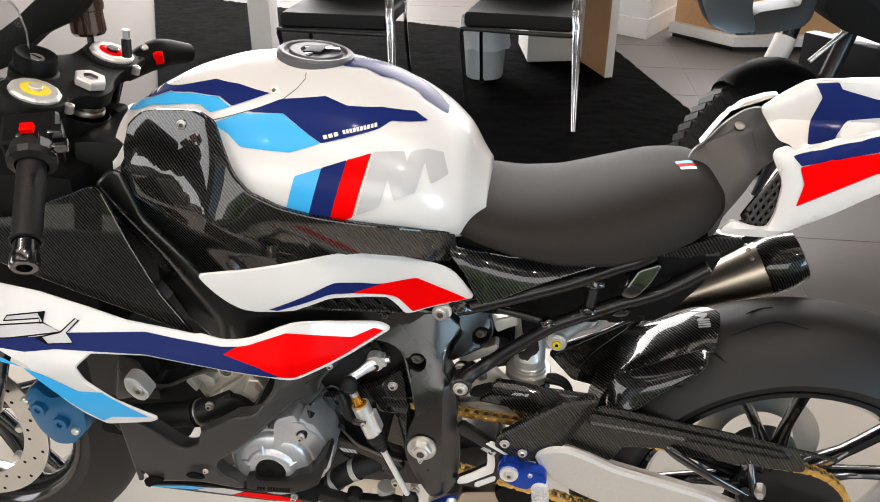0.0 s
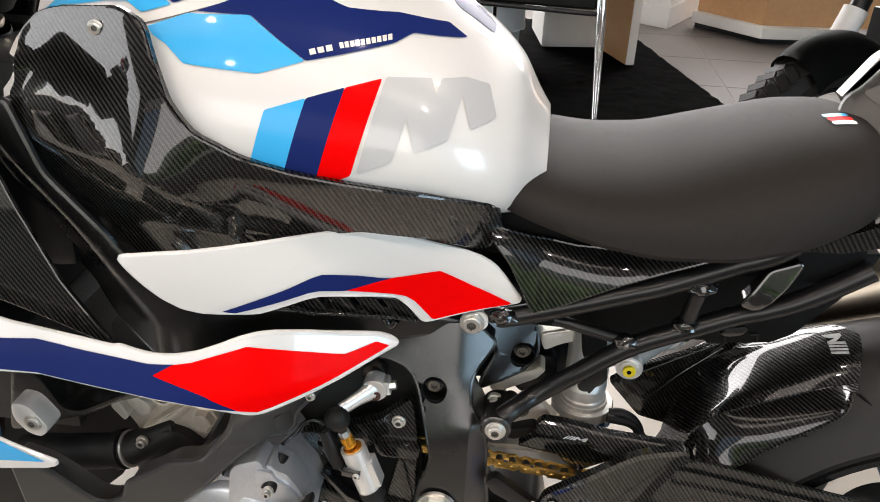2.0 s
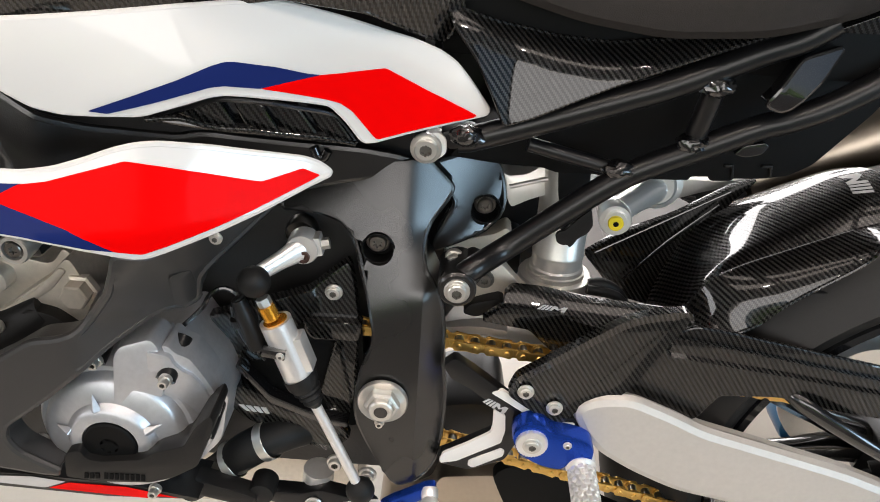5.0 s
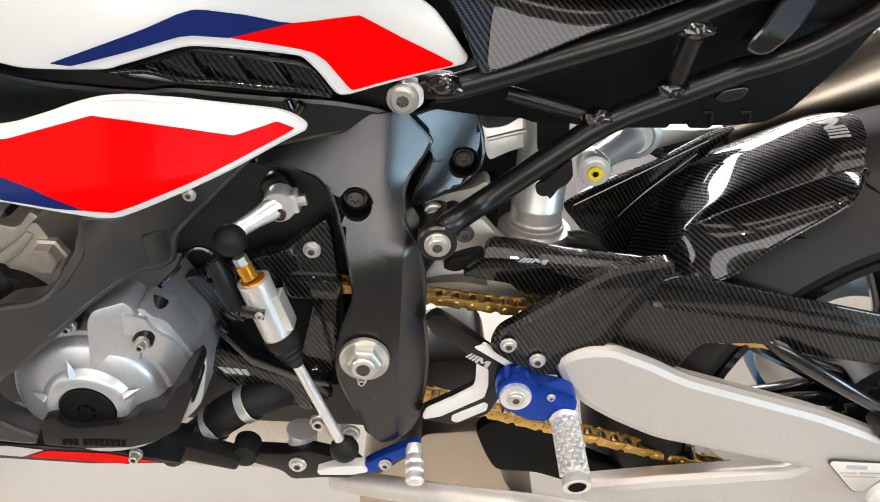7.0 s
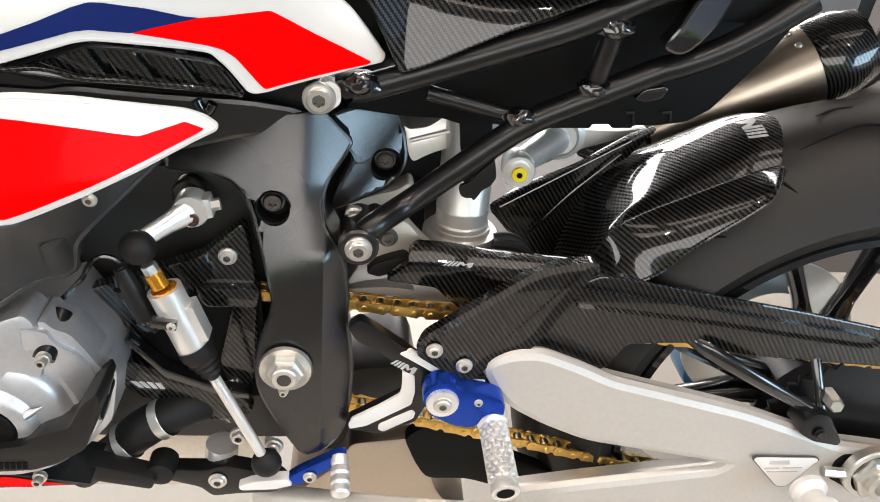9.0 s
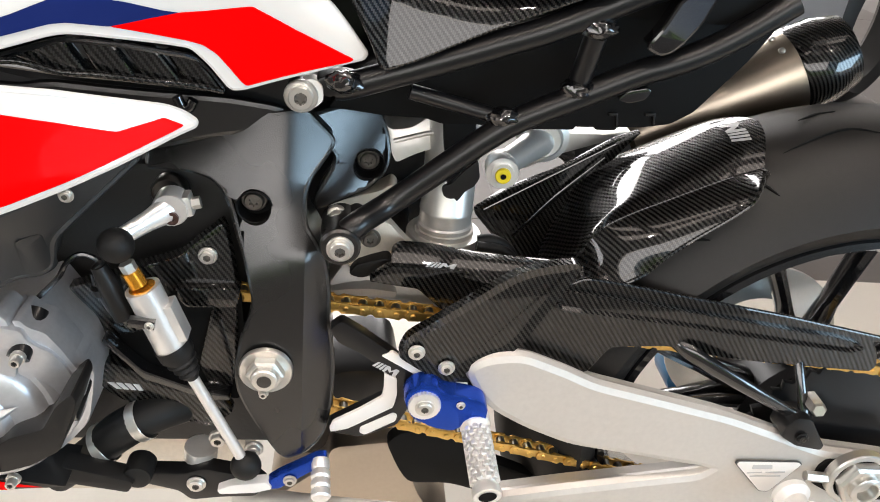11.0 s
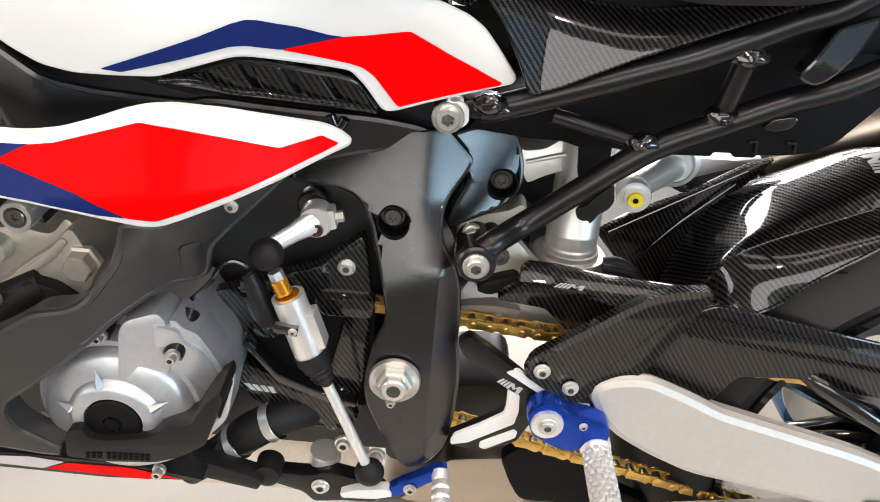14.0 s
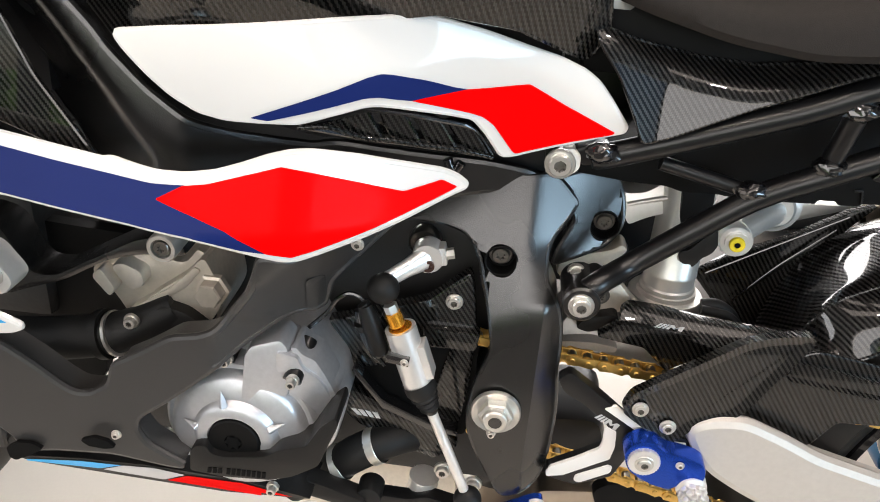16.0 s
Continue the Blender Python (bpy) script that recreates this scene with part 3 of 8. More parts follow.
# ---- the second machine
def parked_motorcycle():
    m = thing("parked_motorcycle", "dark adventure motorcycle with a white fork and knobbly tyre", "motorcycle", at=(0.85, 2.95, 0))
    m.rotation_euler = (0, 0, radians(35))
    sec = [(0.335 - 0.05 * (abs(s) ** 2.4), 0.06 * s) for s in np.linspace(-1, 1, 15)] + [(0.24, 0.045), (0.24, -0.045)]
    part("front_tyre", lathe(sec, (0, 0, 0.325), n=60, closed=True), TYRE, m)
    for k in range(60):
        a = 2 * math.pi * k / 60
        for s in (-1, 1):
            part("tread_block", moved(box(-0.0125, 0.0125, -0.027, 0.027, -0.006, 0.0012, 0.001, 1), Matrix.Translation((0, 0, 0.325)) @ Matrix.Rotation(a, 4, "Y") @ Matrix.Translation((0, s * 0.028, 0.331)) @ pose(0, 0, 0, s * -15, 0, s * 28)), TYRE, m)
    part("rim", lathe([(0.24, 0.045), (0.225, 0.04), (0.225, -0.04), (0.24, -0.045)], (0, 0, 0.325), n=48), GLOSSBLACK, m)
    fend = []
    for a in np.linspace(radians(20), radians(116), 20):
        end = max(0.0, (math.degrees(a) - 88) / 28) ** 2
        fend.append([Vector((r * math.cos(a), 0.082 * math.sin(q * math.pi / 2), 0.335 + r * math.sin(a))) for q in np.linspace(-1, 1, 11) for r in (0.372 - 0.020 * end - 0.095 * (1 - math.cos(q * math.pi / 2)),)])
    fb_ = bmesh.new()
    rows_ = [[fb_.verts.new(p) for p in r] for r in fend]
    for a, b in zip(rows_, rows_[1:]):
        for k in range(10):
            fb_.faces.new((a[k], a[k + 1], b[k + 1], b[k]))
    bmesh.ops.solidify(fb_, geom=fb_.faces[:], thickness=0.005)
    part("mudguard", fb_, MATTBLACK, m)
    for s in (-1, 1):
        part("fork_leg", tube([(0.0, s * 0.10, 0.33), (0.16, s * 0.10, 0.62), (0.30, s * 0.10, 0.98)], 0.027, 18), SATIN, m)
        if s > 0:
            part("fork_clamp", tube([(0.165, s * 0.10, 0.655), (0.20, s * 0.10, 0.73)], 0.036, 18), WALL, m)
        part("fork_foot", tube([(-0.02, s * 0.10, 0.28), (0.04, s * 0.10, 0.42)], 0.03, 14), SATIN, m)
    back = pose(0.85, 2.95, 0, 0, 0, 35).inverted()
    part("side_cowl", moved(slab([(0.518, 1.007), (0.539, 0.955), (0.563, 0.905), (0.617, 0.884), (0.683, 0.887), (0.668, 0.935), (0.673, 1.011)], 2.46, 2.56, 0.01, 0.01, slope=(0.3, 0.4)), back), GREY_PLASTIC, m)
    part("side_cowl", moved(slab([(0.630, 0.877), (0.684, 0.930), (0.788, 0.944), (0.794, 1.007), (0.839, 1.008), (0.821, 0.915), (0.799, 0.893), (0.707, 0.879)], 2.50, 2.62, 0.01, 0.01, slope=(0.2, 0.3)), back), PLASTIC, m)
    part("head_cowl", moved(slab([(0.901, 0.999), (0.934, 0.883), (0.981, 0.839), (1.091, 0.804), (1.227, 0.801), (1.169, 1.005)], 2.75, 3.0, 0.01, 0.01), back), MATTBLACK, m)
    part("brace_rod", moved(tube([(0.98, 2.95, 0.70), (1.10, 2.97, 0.82)], 0.008, 10), back), STEEL, m)
    part("radiator", box(0.36, 0.42, -0.16, 0.16, 0.42, 0.72, 0.01), GRILLE, m)
    part("engine", box(0.42, 0.9, -0.17, 0.17, 0.26, 0.70, 0.04, 3), CAST, m)
    part("tank", moved(box(-0.25, 0.3, -0.16, 0.16, -0.12, 0.14, 0.08, 4), Matrix.Translation((0.72, 0, 0.92))), PLASTIC, m)
    part("rack", box(1.0, 1.35, -0.13, 0.13, 0.86, 0.90, 0.01), GRILLE, m)
    sec2 = [(0.33 - 0.06 * (abs(s) ** 2.4), 0.075 * s) for s in np.linspace(-1, 1, 15)] + [(0.23, 0.05), (0.23, -0.05)]
    part("rear_tyre", lathe(sec2, (1.5, 0, 0.32), n=48, closed=True), TYRE, m)
    part("indicator", moved(box(-0.03, 0.03, -0.012, 0.012, -0.012, 0.012, 0.006), Matrix.Translation((-0.1, -0.15, 0.48))), ORANGE, m)
    return m


parked_motorcycle()

# ---------------------------------------------------------------- the motorcycle
bike = thing("motorcycle", "white sport motorcycle with red, navy and light-blue stripes and carbon panels", "motorcycle")

def soft_interp(x, xs, ys, w=0.035):
    """A smooth reading of a broken line."""
    return float(np.mean(np.interp(x + np.linspace(-w, w, 15), xs, ys)))


TANK_X = [-0.44, -0.40, -0.34, -0.27, -0.20, -0.13, -0.06, 0.0, 0.045, 0.08, 0.094]
TANK_TOP = [0.955, 0.985, 1.015, 1.036, 1.042, 1.038, 1.022, 0.995, 0.962, 0.918, 0.870]
TANK_HALF = [0.10, 0.125, 0.150, 0.168, 0.178, 0.180, 0.176, 0.164, 0.146, 0.115, 0.07]
TANK_MID = [0.88, 0.885, 0.89, 0.885, 0.88, 0.875, 0.872, 0.868, 0.86, 0.855, 0.85]
TANK_LOW = [0.84, 0.84, 0.83, 0.82, 0.815, 0.81, 0.81, 0.815, 0.82, 0.825, 0.83]


def flank(x, z):
    """The y of the tank's near side."""
    w, m, t = (soft_interp(x, TANK_X, a, 0.02) for a in (TANK_HALF, TANK_MID, TANK_TOP))
    s = (z - m) / (t - m) if z > m else (m - z) / 0.35
    return CY - w * math.sqrt(max(0.0, 1 - min(1, s) ** 2))


def tank_ring(x):
    w, m, t, l = (soft_interp(x, TANK_X, a, 0.02) for a in (TANK_HALF, TANK_MID, TANK_TOP, TANK_LOW))
    side = [(w * math.sin(a), m + (t - m) * math.cos(a)) for a in np.linspace(0, math.pi / 2, 20)]
    side += [(w * 0.985, m - 0.012), (w * 0.93, m - 0.026), (w * 0.80, m - 0.04), (w * 0.5, l)]
    return [Vector((x, CY - p[0], p[1])) for p in side] + [Vector((x, CY + p[0], p[1])) for p in side[:0:-1]]


tank = part("fuel_tank", loft([tank_ring(x) for x in smooth_x(TANK_X, 7)]), WHITE, bike, "glossy white fuel tank with navy and light-blue films")
tank_tree = [bvh(tank)]


def film(name, outline, trees, mat, parent, lift=0.0013, **k):
    return part(name, decal(outline, trees, lift, **k), mat, parent)


film("navy_stripe", [(-0.459, 0.955), (-0.384, 0.993), (-0.281, 1.018), (-0.244, 1.017), (-0.196, 1.011), (-0.245, 0.996), (-0.266, 1.004), (-0.314, 1.002), (-0.354, 0.996)], tank_tree, NAVY, tank)
film("light_blue_stripe", [(-0.441, 0.954), (-0.462, 0.955), (-0.478, 0.955), (-0.472, 0.955), (-0.456, 0.955), (-0.354, 0.995), (-0.314, 1.001), (-0.268, 1.003), (-0.247, 0.995), (-0.274, 0.987), (-0.293, 0.993), (-0.317, 0.991), (-0.380, 0.978), (-0.418, 0.962)], tank_tree, SKYBLUE, tank)
film("navy_stripe", [(-0.222, 0.992), (-0.179, 1.006), (-0.122, 1.009), (-0.092, 0.999), (-0.049, 0.995), (-0.007, 0.985), (0.011, 0.973), (-0.034, 0.981), (-0.048, 0.975), (-0.118, 0.962), (-0.172, 0.992)], tank_tree, NAVY, tank)
film("light_blue_stripe", [(-0.265, 0.978), (-0.229, 0.990), (-0.173, 0.992), (-0.119, 0.962), (-0.158, 0.951), (-0.225, 0.954), (-0.244, 0.967), (-0.257, 0.972)], tank_tree, SKYBLUE, tank)
film("light_blue_bar", [(-0.150, 0.924), (-0.115, 0.935), (-0.133, 0.873), (-0.163, 0.879)], tank_tree, SKYBLUE, tank)
film("navy_bar", [(-0.115, 0.935), (-0.083, 0.944), (-0.105, 0.869), (-0.133, 0.873)], tank_tree, NAVY, tank)
film("red_bar", [(-0.083, 0.944), (-0.053, 0.951), (-0.075, 0.873), (-0.086, 0.868), (-0.105, 0.869)], tank_tree, RED, tank)
film("grey_mark", [(-0.070, 0.875), (-0.050, 0.952), (-0.013, 0.950), (-0.008, 0.938), (-0.005, 0.949), (0.015, 0.948), (0.035, 0.940), (0.044, 0.916), (0.023, 0.910), (0.014, 0.935), (0.005, 0.903), (-0.022, 0.894), (-0.030, 0.921), (-0.041, 0.886)], tank_tree, GREY, tank)


def letter_bars(box_outline, count, trees, mat, parent, lift, gap=0.25):
    """Writing as small upright bars inside a four-cornered strip (top left, top right, bottom right, bottom left)."""
    a, b, c, d = [Vector(p) for p in box_outline]
    for k in range(count):
        s0, s1 = k / count, (k + 1 - gap) / count
        film("letter_bar", [a.lerp(b, s0), a.lerp(b, s1), d.lerp(c, s1), d.lerp(c, s0)], trees, mat, parent, lift, round_=0)


letter_bars([(-0.117, 0.970), (-0.097, 0.974), (-0.095, 0.970), (-0.115, 0.966)], 3, tank_tree, WHITE, tank, 0.0022)
letter_bars([(-0.093, 0.975), (-0.050, 0.981), (-0.049, 0.977), (-0.091, 0.971)], 10, tank_tree, WHITE, tank, 0.0022)


def top_film(outline, tree, lift):
    bm = gridded([Vector((p[0], p[1])) for p in rounded(outline, 0.003, 2)], 0.008)
    for v in bm.verts:
        h = tree.ray_cast(Vector((v.co.x, v.co.z, 2)), Vector((0, 0, -1)))
        v.co = h[0] + h[1] * lift
    return bm


part("navy_stripe", top_film([(-0.113, 1.468), (-0.119, 1.587), (-0.082, 1.586), (-0.057, 1.567), (0.011, 1.524), (0.032, 1.502), (0.033, 1.472), (0.024, 1.468), (-0.001, 1.467), (-0.011, 1.478), (-0.042, 1.480), (-0.060, 1.470), (-0.085, 1.481)], tank_tree[0], 0.0008), NAVY, tank)


def strip(points, width, trees, mat, parent, name, lift=0.0009):
    """A narrow line along (x, z) points on the bodies behind it."""
    p = [Vector(q) for q in points]
    up, lo = [], []
    for i, q in enumerate(p):
        d = (p[min(i + 1, len(p) - 1)] - p[max(i - 1, 0)]).normalized()
        n = Vector((-d.y, d.x)) * width / 2
        up.append(q + n), lo.append(q - n)
    return film(name, up + lo[::-1], trees, mat, parent, lift, round_=0, step=0.01)


# Near-black for joints, grooves, print, and the shade in bores and hollows.
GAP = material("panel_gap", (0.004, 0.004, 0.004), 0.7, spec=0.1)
seam = [(-0.287, 0.978), (-0.274, 0.987), (-0.247, 0.995), (-0.189, 1.012), (-0.167, 1.022), (-0.160, 1.029), (-0.157, 1.029), (-0.155, 1.024), (-0.162, 1.016), (-0.178, 1.005), (-0.241, 0.987), (-0.283, 0.976)]
strip(seam[6:], 0.0011, tank_tree, material("grey_panel_gap", (0.12, 0.115, 0.11), 0.7), tank, "panel_gap")
cap = part("filler_cap", lathe([(0, 0.004), (0.02, 0.004), (0.022, 0.0075), (0.036, 0.0075), (0.038, 0.003), (0.043, 0.003), (0.045, 0.007), (0.050, 0.0075), (0.0545, 0.004), (0.055, -0.01)], Vector((-0.160, 1.500, 1.042)) + Vector((0, 0, -0.004)), axis=(0.12, -0.02, 1), n=48), material("dark_anodised_cap", (0.12, 0.12, 0.125), 0.5, metal=0.6), tank, "round dark metal filler cap")
for k in range(3):
    a = k * 2.1 + 0.4
    c = Vector((-0.160, 1.500, 1.042))
    part("cap_recess", moved(box(-0.011, 0.011, -0.006, 0.006, 0.0, 0.0045, 0.001), Matrix.Translation(c + Vector((0.024 * math.cos(a), 0.024 * math.sin(a), 0.0))) @ pose(0, 0, 0, 0, 7, math.degrees(a))), GLOSSBLACK, cap)
part("cap_lock", moved(box(-0.013, 0.013, -0.02, 0.02, 0, 0.005, 0.002), Matrix.Translation(Vector((-0.160, 1.500, 1.042)) + Vector((0, 0, 0.001)))), MATTBLACK, cap)
s1 = (-0.191, 1.401, 1.014)
bolt(s1[0], s1[1] - 0.001, s1[2], tank, STEEL, 0.007, 0.003, "screw", pitch=-35)


COVER_CREASE = ([-0.364, -0.336, -0.298, -0.271, -0.239, -0.201], [0.942, 0.92, 0.883, 0.866, 0.854, 0.828])


def cover_y(x, z):
    """Along the tank's side; in front a plane face above a crease that falls to the rear, and a shallow bowl under it."""
    def eased(s):
        s = max(0.0, min(1.0, s))
        return s * s * (3 - 2 * s)
    side = min(flank(x, z), CY - 0.12) - 0.013 + max(0, 0.868 - z) * 0.42 + max(0, x + 0.02) * 0.12
    up = eased((z - float(np.interp(x, *COVER_CREASE))) / 0.016 + 0.5) * eased((-0.175 - x) / 0.10)
    face = 1.332 - 0.40 * (x + 0.31) + 0.39 * (z - 0.92)
    return side * (1 - up) + face * up - 0.40 * max(0.0, 0.79 - z) * eased((-0.16 - x) / 0.08)


COVER_OUT = [(-0.398, 0.961), (-0.376, 0.980), (-0.351, 0.987), (-0.282, 0.996), (-0.257, 0.987), (-0.246, 0.962), (-0.229, 0.928), (-0.208, 0.904), (-0.173, 0.885), (-0.122, 0.874), (-0.064, 0.866), (-0.008, 0.856), (0.051, 0.836), (0.056, 0.804), (0.044, 0.778), (-0.013, 0.806), (-0.068, 0.814), (-0.112, 0.805), (-0.172, 0.784), (-0.260, 0.755), (-0.332, 0.731), (-0.371, 0.773), (-0.390, 0.830), (-0.404, 0.886), (-0.411, 0.906), (-0.401, 0.919)]
side_cover = part("tank_side_cover", join(shell(COVER_OUT, cover_y, r=0, thick=0.012, step=0.006), lip(COVER_OUT, cover_y, 0.0022)), CARBON, bike, "glossy carbon fibre tank cover")
s2 = (-0.304, 1.375, 0.978)
bolt(s2[0], cover_y(s2[0], s2[2]) - 0.001, s2[2], side_cover, STEEL, 0.007, 0.003, "screw")

PADX = [-0.33, -0.28, -0.19, -0.1, -0.01, 0.05, 0.09]
PADY = [1.274, 1.278, 1.288, 1.322, 1.372, 1.377, 1.380]
CREASE_X = [-0.20, -0.10, -0.055, -0.03, 0.02, 0.06, 0.09]
CREASE_Z = [0.745, 0.768, 0.783, 0.783, 0.768, 0.746, 0.728]


def pad_y(x, z):
    """A side panel with a crease behind its middle; above the crease it leans back."""
    base = float(np.mean(np.interp(x + np.linspace(-0.06, 0.06, 17), PADX, PADY)))
    d = z - float(np.mean(np.interp(x + np.linspace(-0.02, 0.02, 9), CREASE_X, CREASE_Z)))
    k = max(0.0, min(1.0, (x + 0.22) / 0.1))
    lean = 0.10 * d + 0.14 * (math.sqrt(d * d + 0.00001) - 0.003)
    mid = z - 0.772
    return base + k * lean + (1 - k) * (1.6 * mid * mid + 0.06 * max(0.0, mid))


PAD_OUT = [(-0.2838, 0.7946), (-0.2418, 0.7993), (-0.1891, 0.8030), (-0.1363, 0.8077), (-0.1000, 0.8101), (-0.0736, 0.8101), (-0.0619, 0.8079), (-0.0335, 0.8002), (0.0006, 0.7892), (0.0225, 0.7828), (0.0429, 0.7746), (0.0559, 0.7657), (0.0680, 0.7518), (0.0830, 0.7322), (0.0810, 0.7265), (0.0454, 0.7154), (-0.0039, 0.7013), (-0.0149, 0.7003), (-0.0290, 0.7209), (-0.0394, 0.7326), (-0.0561, 0.7364), (-0.0960, 0.7441), (-0.1082, 0.7458), (-0.1169, 0.7449), (-0.1375, 0.7391), (-0.1601, 0.7328), (-0.1865, 0.7335), (-0.2091, 0.7347), (-0.2275, 0.7397), (-0.2451, 0.7513), (-0.2588, 0.7642), (-0.2740, 0.7808)]
pad = part("side_panel", panel(PAD_OUT, pad_y, 0.0026, round_=0.0045), WHITE, bike, "glossy white side panel with a red and a navy film")
part("navy_stripe", film_on([(-0.1918, 0.7388), (-0.1338, 0.7598), (-0.1138, 0.7682), (-0.1046, 0.7708), (-0.0970, 0.7703), (-0.0738, 0.7656), (-0.0529, 0.7594), (-0.0435, 0.7579), (-0.0653, 0.7538), (-0.0835, 0.7503), (-0.0963, 0.7522), (-0.1058, 0.7538), (-0.1152, 0.7532), (-0.1486, 0.7443), (-0.1795, 0.7367)], pad_y, 0.0012, 0.0016), NAVY, pad)
part("red_stripe", film_on([(-0.0835, 0.7503), (-0.0653, 0.7538), (-0.0435, 0.7579), (-0.0292, 0.7586), (0.0019, 0.7620), (0.0320, 0.7460), (0.0725, 0.7275), (0.0702, 0.7254), (-0.0031, 0.7051), (-0.0060, 0.7075), (-0.0221, 0.7290), (-0.0304, 0.7355), (-0.0399, 0.7389)], pad_y, 0.0012, 0.0016), RED, pad)


def outlet_y(x, z):
    return 1.353 + 0.32 * (x + 0.09)


LOUVRE_OUT = [(-0.1707, 0.7225), (-0.1530, 0.7279), (-0.1322, 0.7345), (-0.1193, 0.7379), (-0.1081, 0.7372), (-0.0838, 0.7338), (-0.0551, 0.7280), (-0.0432, 0.7256), (-0.0358, 0.7225), (-0.0284, 0.7138), (-0.0170, 0.6953), (-0.0528, 0.7010), (-0.0896, 0.7070), (-0.1212, 0.7113), (-0.1479, 0.7169)]
louvre = part("air_outlet", join(shell(LOUVRE_OUT, lambda x, z: outlet_y(x, z) + 0.014, r=0, thick=0.02, round_=0.003), lip(inset(LOUVRE_OUT, 0.002), outlet_y, 0.0022, 0.003)), GLOSSBLACK, bike, "carbon air outlet with slanted slots")
for o in ([(-0.1501, 0.7251), (-0.1325, 0.7322), (-0.1199, 0.7352), (-0.1176, 0.7321), (-0.1074, 0.7131), (-0.1208, 0.7153), (-0.1454, 0.7230)], [(-0.1111, 0.7346), (-0.1082, 0.7357), (-0.0919, 0.7309), (-0.0896, 0.7288), (-0.0765, 0.7068), (-0.0840, 0.7092), (-0.1012, 0.7141), (-0.1046, 0.7198)], [(-0.0859, 0.7299), (-0.0823, 0.7309), (-0.0656, 0.7260), (-0.0631, 0.7239), (-0.0488, 0.7033), (-0.0564, 0.7050), (-0.0719, 0.7086), (-0.0752, 0.7141)], [(-0.0583, 0.7233), (-0.0553, 0.7252), (-0.0423, 0.7215), (-0.0375, 0.7184), (-0.0301, 0.7084), (-0.0245, 0.6987), (-0.0296, 0.7003), (-0.0430, 0.7048), (-0.0485, 0.7101)]):
    x0, x1 = min(p[0] for p in o), max(p[0] for p in o)

    def blade_y(x, z):
        """A blade that comes forward towards its rear edge."""
        return outlet_y(x, z) + 0.010 * (1 - max(0.0, min(1.0, (x - x0) / (x1 - x0)))) ** 1.3
    part("blade", join(shell(o, blade_y, r=0, thick=0.004, step=0.006, round_=0.002), lip(o, blade_y, 0.0015, 0.002)), CARBON, louvre)
part("outlet_bar", tube([(-0.1674, 1.3262, 0.7230), (-0.1447, 1.3335, 0.7232), (-0.1220, 1.3408, 0.7156), (-0.0994, 1.3480, 0.7130), (-0.0737, 1.3562, 0.7086), (-0.0446, 1.3655, 0.7042), (-0.0207, 1.3732, 0.6983)], 0.0022, 10), CARBON, louvre)


SEATCOV_X = [0.0551, 0.0856, 0.132, 0.173, 0.2151, 0.2556, 0.3299]
SEATCOV_Z = [0.8001, 0.7859, 0.7735, 0.7693, 0.7803, 0.7939, 0.8178]


def seatcov_y(x, z):
    """Below its crease the cover faces out and a little up; above it turns in under the seat."""
    d = z - float(np.mean(np.interp(x + np.linspace(-0.02, 0.02, 9), SEATCOV_X, SEATCOV_Z)))
    return 1.384 + 0.75 * d + 0.50 * (math.sqrt(d * d + 0.00003) - 0.0055) - 0.10 * max(0.0, 0.10 - x)


part("seat_side_cover", panel([(0.0469, 0.8201), (0.0530, 0.8068), (0.0844, 0.7974), (0.1309, 0.7887), (0.1720, 0.7864), (0.2148, 0.7929), (0.2752, 0.8063), (0.3321, 0.8220), (0.3300, 0.8159), (0.2950, 0.8050), (0.2363, 0.7815), (0.1751, 0.7563), (0.1157, 0.7298), (0.0923, 0.7221), (0.0839, 0.7414), (0.0669, 0.7724), (0.0492, 0.7937), (0.0440, 0.8085)], seatcov_y, 0.0018, 0.006, 0.006), CARBON, bike, "glossy carbon cover below the seat")


def fairing_y(x, z):
    base = soft_interp(x, [-0.9, -0.5, -0.3, -0.246, -0.16, -0.11, -0.075, -0.037, 0.05], [1.20, 1.22, 1.238, 1.244, 1.270, 1.300, 1.326, 1.353, 1.43], 0.02)
    return base + 0.40 * max(0, z - 0.66) + 3.0 * max(0, 0.62 - z) ** 2


FAIRING_OUT = [(-0.6560, 0.7900), (-0.5572, 0.7703), (-0.5018, 0.7616), (-0.4321, 0.7423), (-0.3857, 0.7282), (-0.3562, 0.7233), (-0.3216, 0.7175), (-0.2869, 0.7115), (-0.2809, 0.7126), (-0.2639, 0.7079), (-0.2487, 0.7046), (-0.2304, 0.7035), (-0.2125, 0.7049), (-0.1946, 0.7096), (-0.1766, 0.7155), (-0.1622, 0.7181), (-0.1477, 0.7176), (-0.1179, 0.7114), (-0.0866, 0.7022), (-0.0556, 0.6930), (-0.0445, 0.6867), (-0.0364, 0.6791), (-0.0383, 0.6736), (-0.0510, 0.6700), (-0.0824, 0.6585), (-0.1129, 0.6484), (-0.1428, 0.6398), (-0.1558, 0.6366), (-0.1662, 0.6377), (-0.1912, 0.6459), (-0.2274, 0.6582), (-0.2648, 0.6662), (-0.3152, 0.6744), (-0.3540, 0.6811), (-0.4320, 0.6820), (-0.4522, 0.6640), (-0.4434, 0.6425), (-0.4100, 0.6121), (-0.3508, 0.5737), (-0.3660, 0.5661), (-0.4324, 0.5585), (-0.4579, 0.5832), (-0.4879, 0.6195), (-0.5183, 0.6613), (-0.5583, 0.6808), (-0.6510, 0.7240)]
fairing = part("side_fairing", panel(FAIRING_OUT, fairing_y, 0.0030), WHITE, bike, "glossy white side fairing with red, navy and light-blue films")
fairing_tree = [bvh(fairing)]
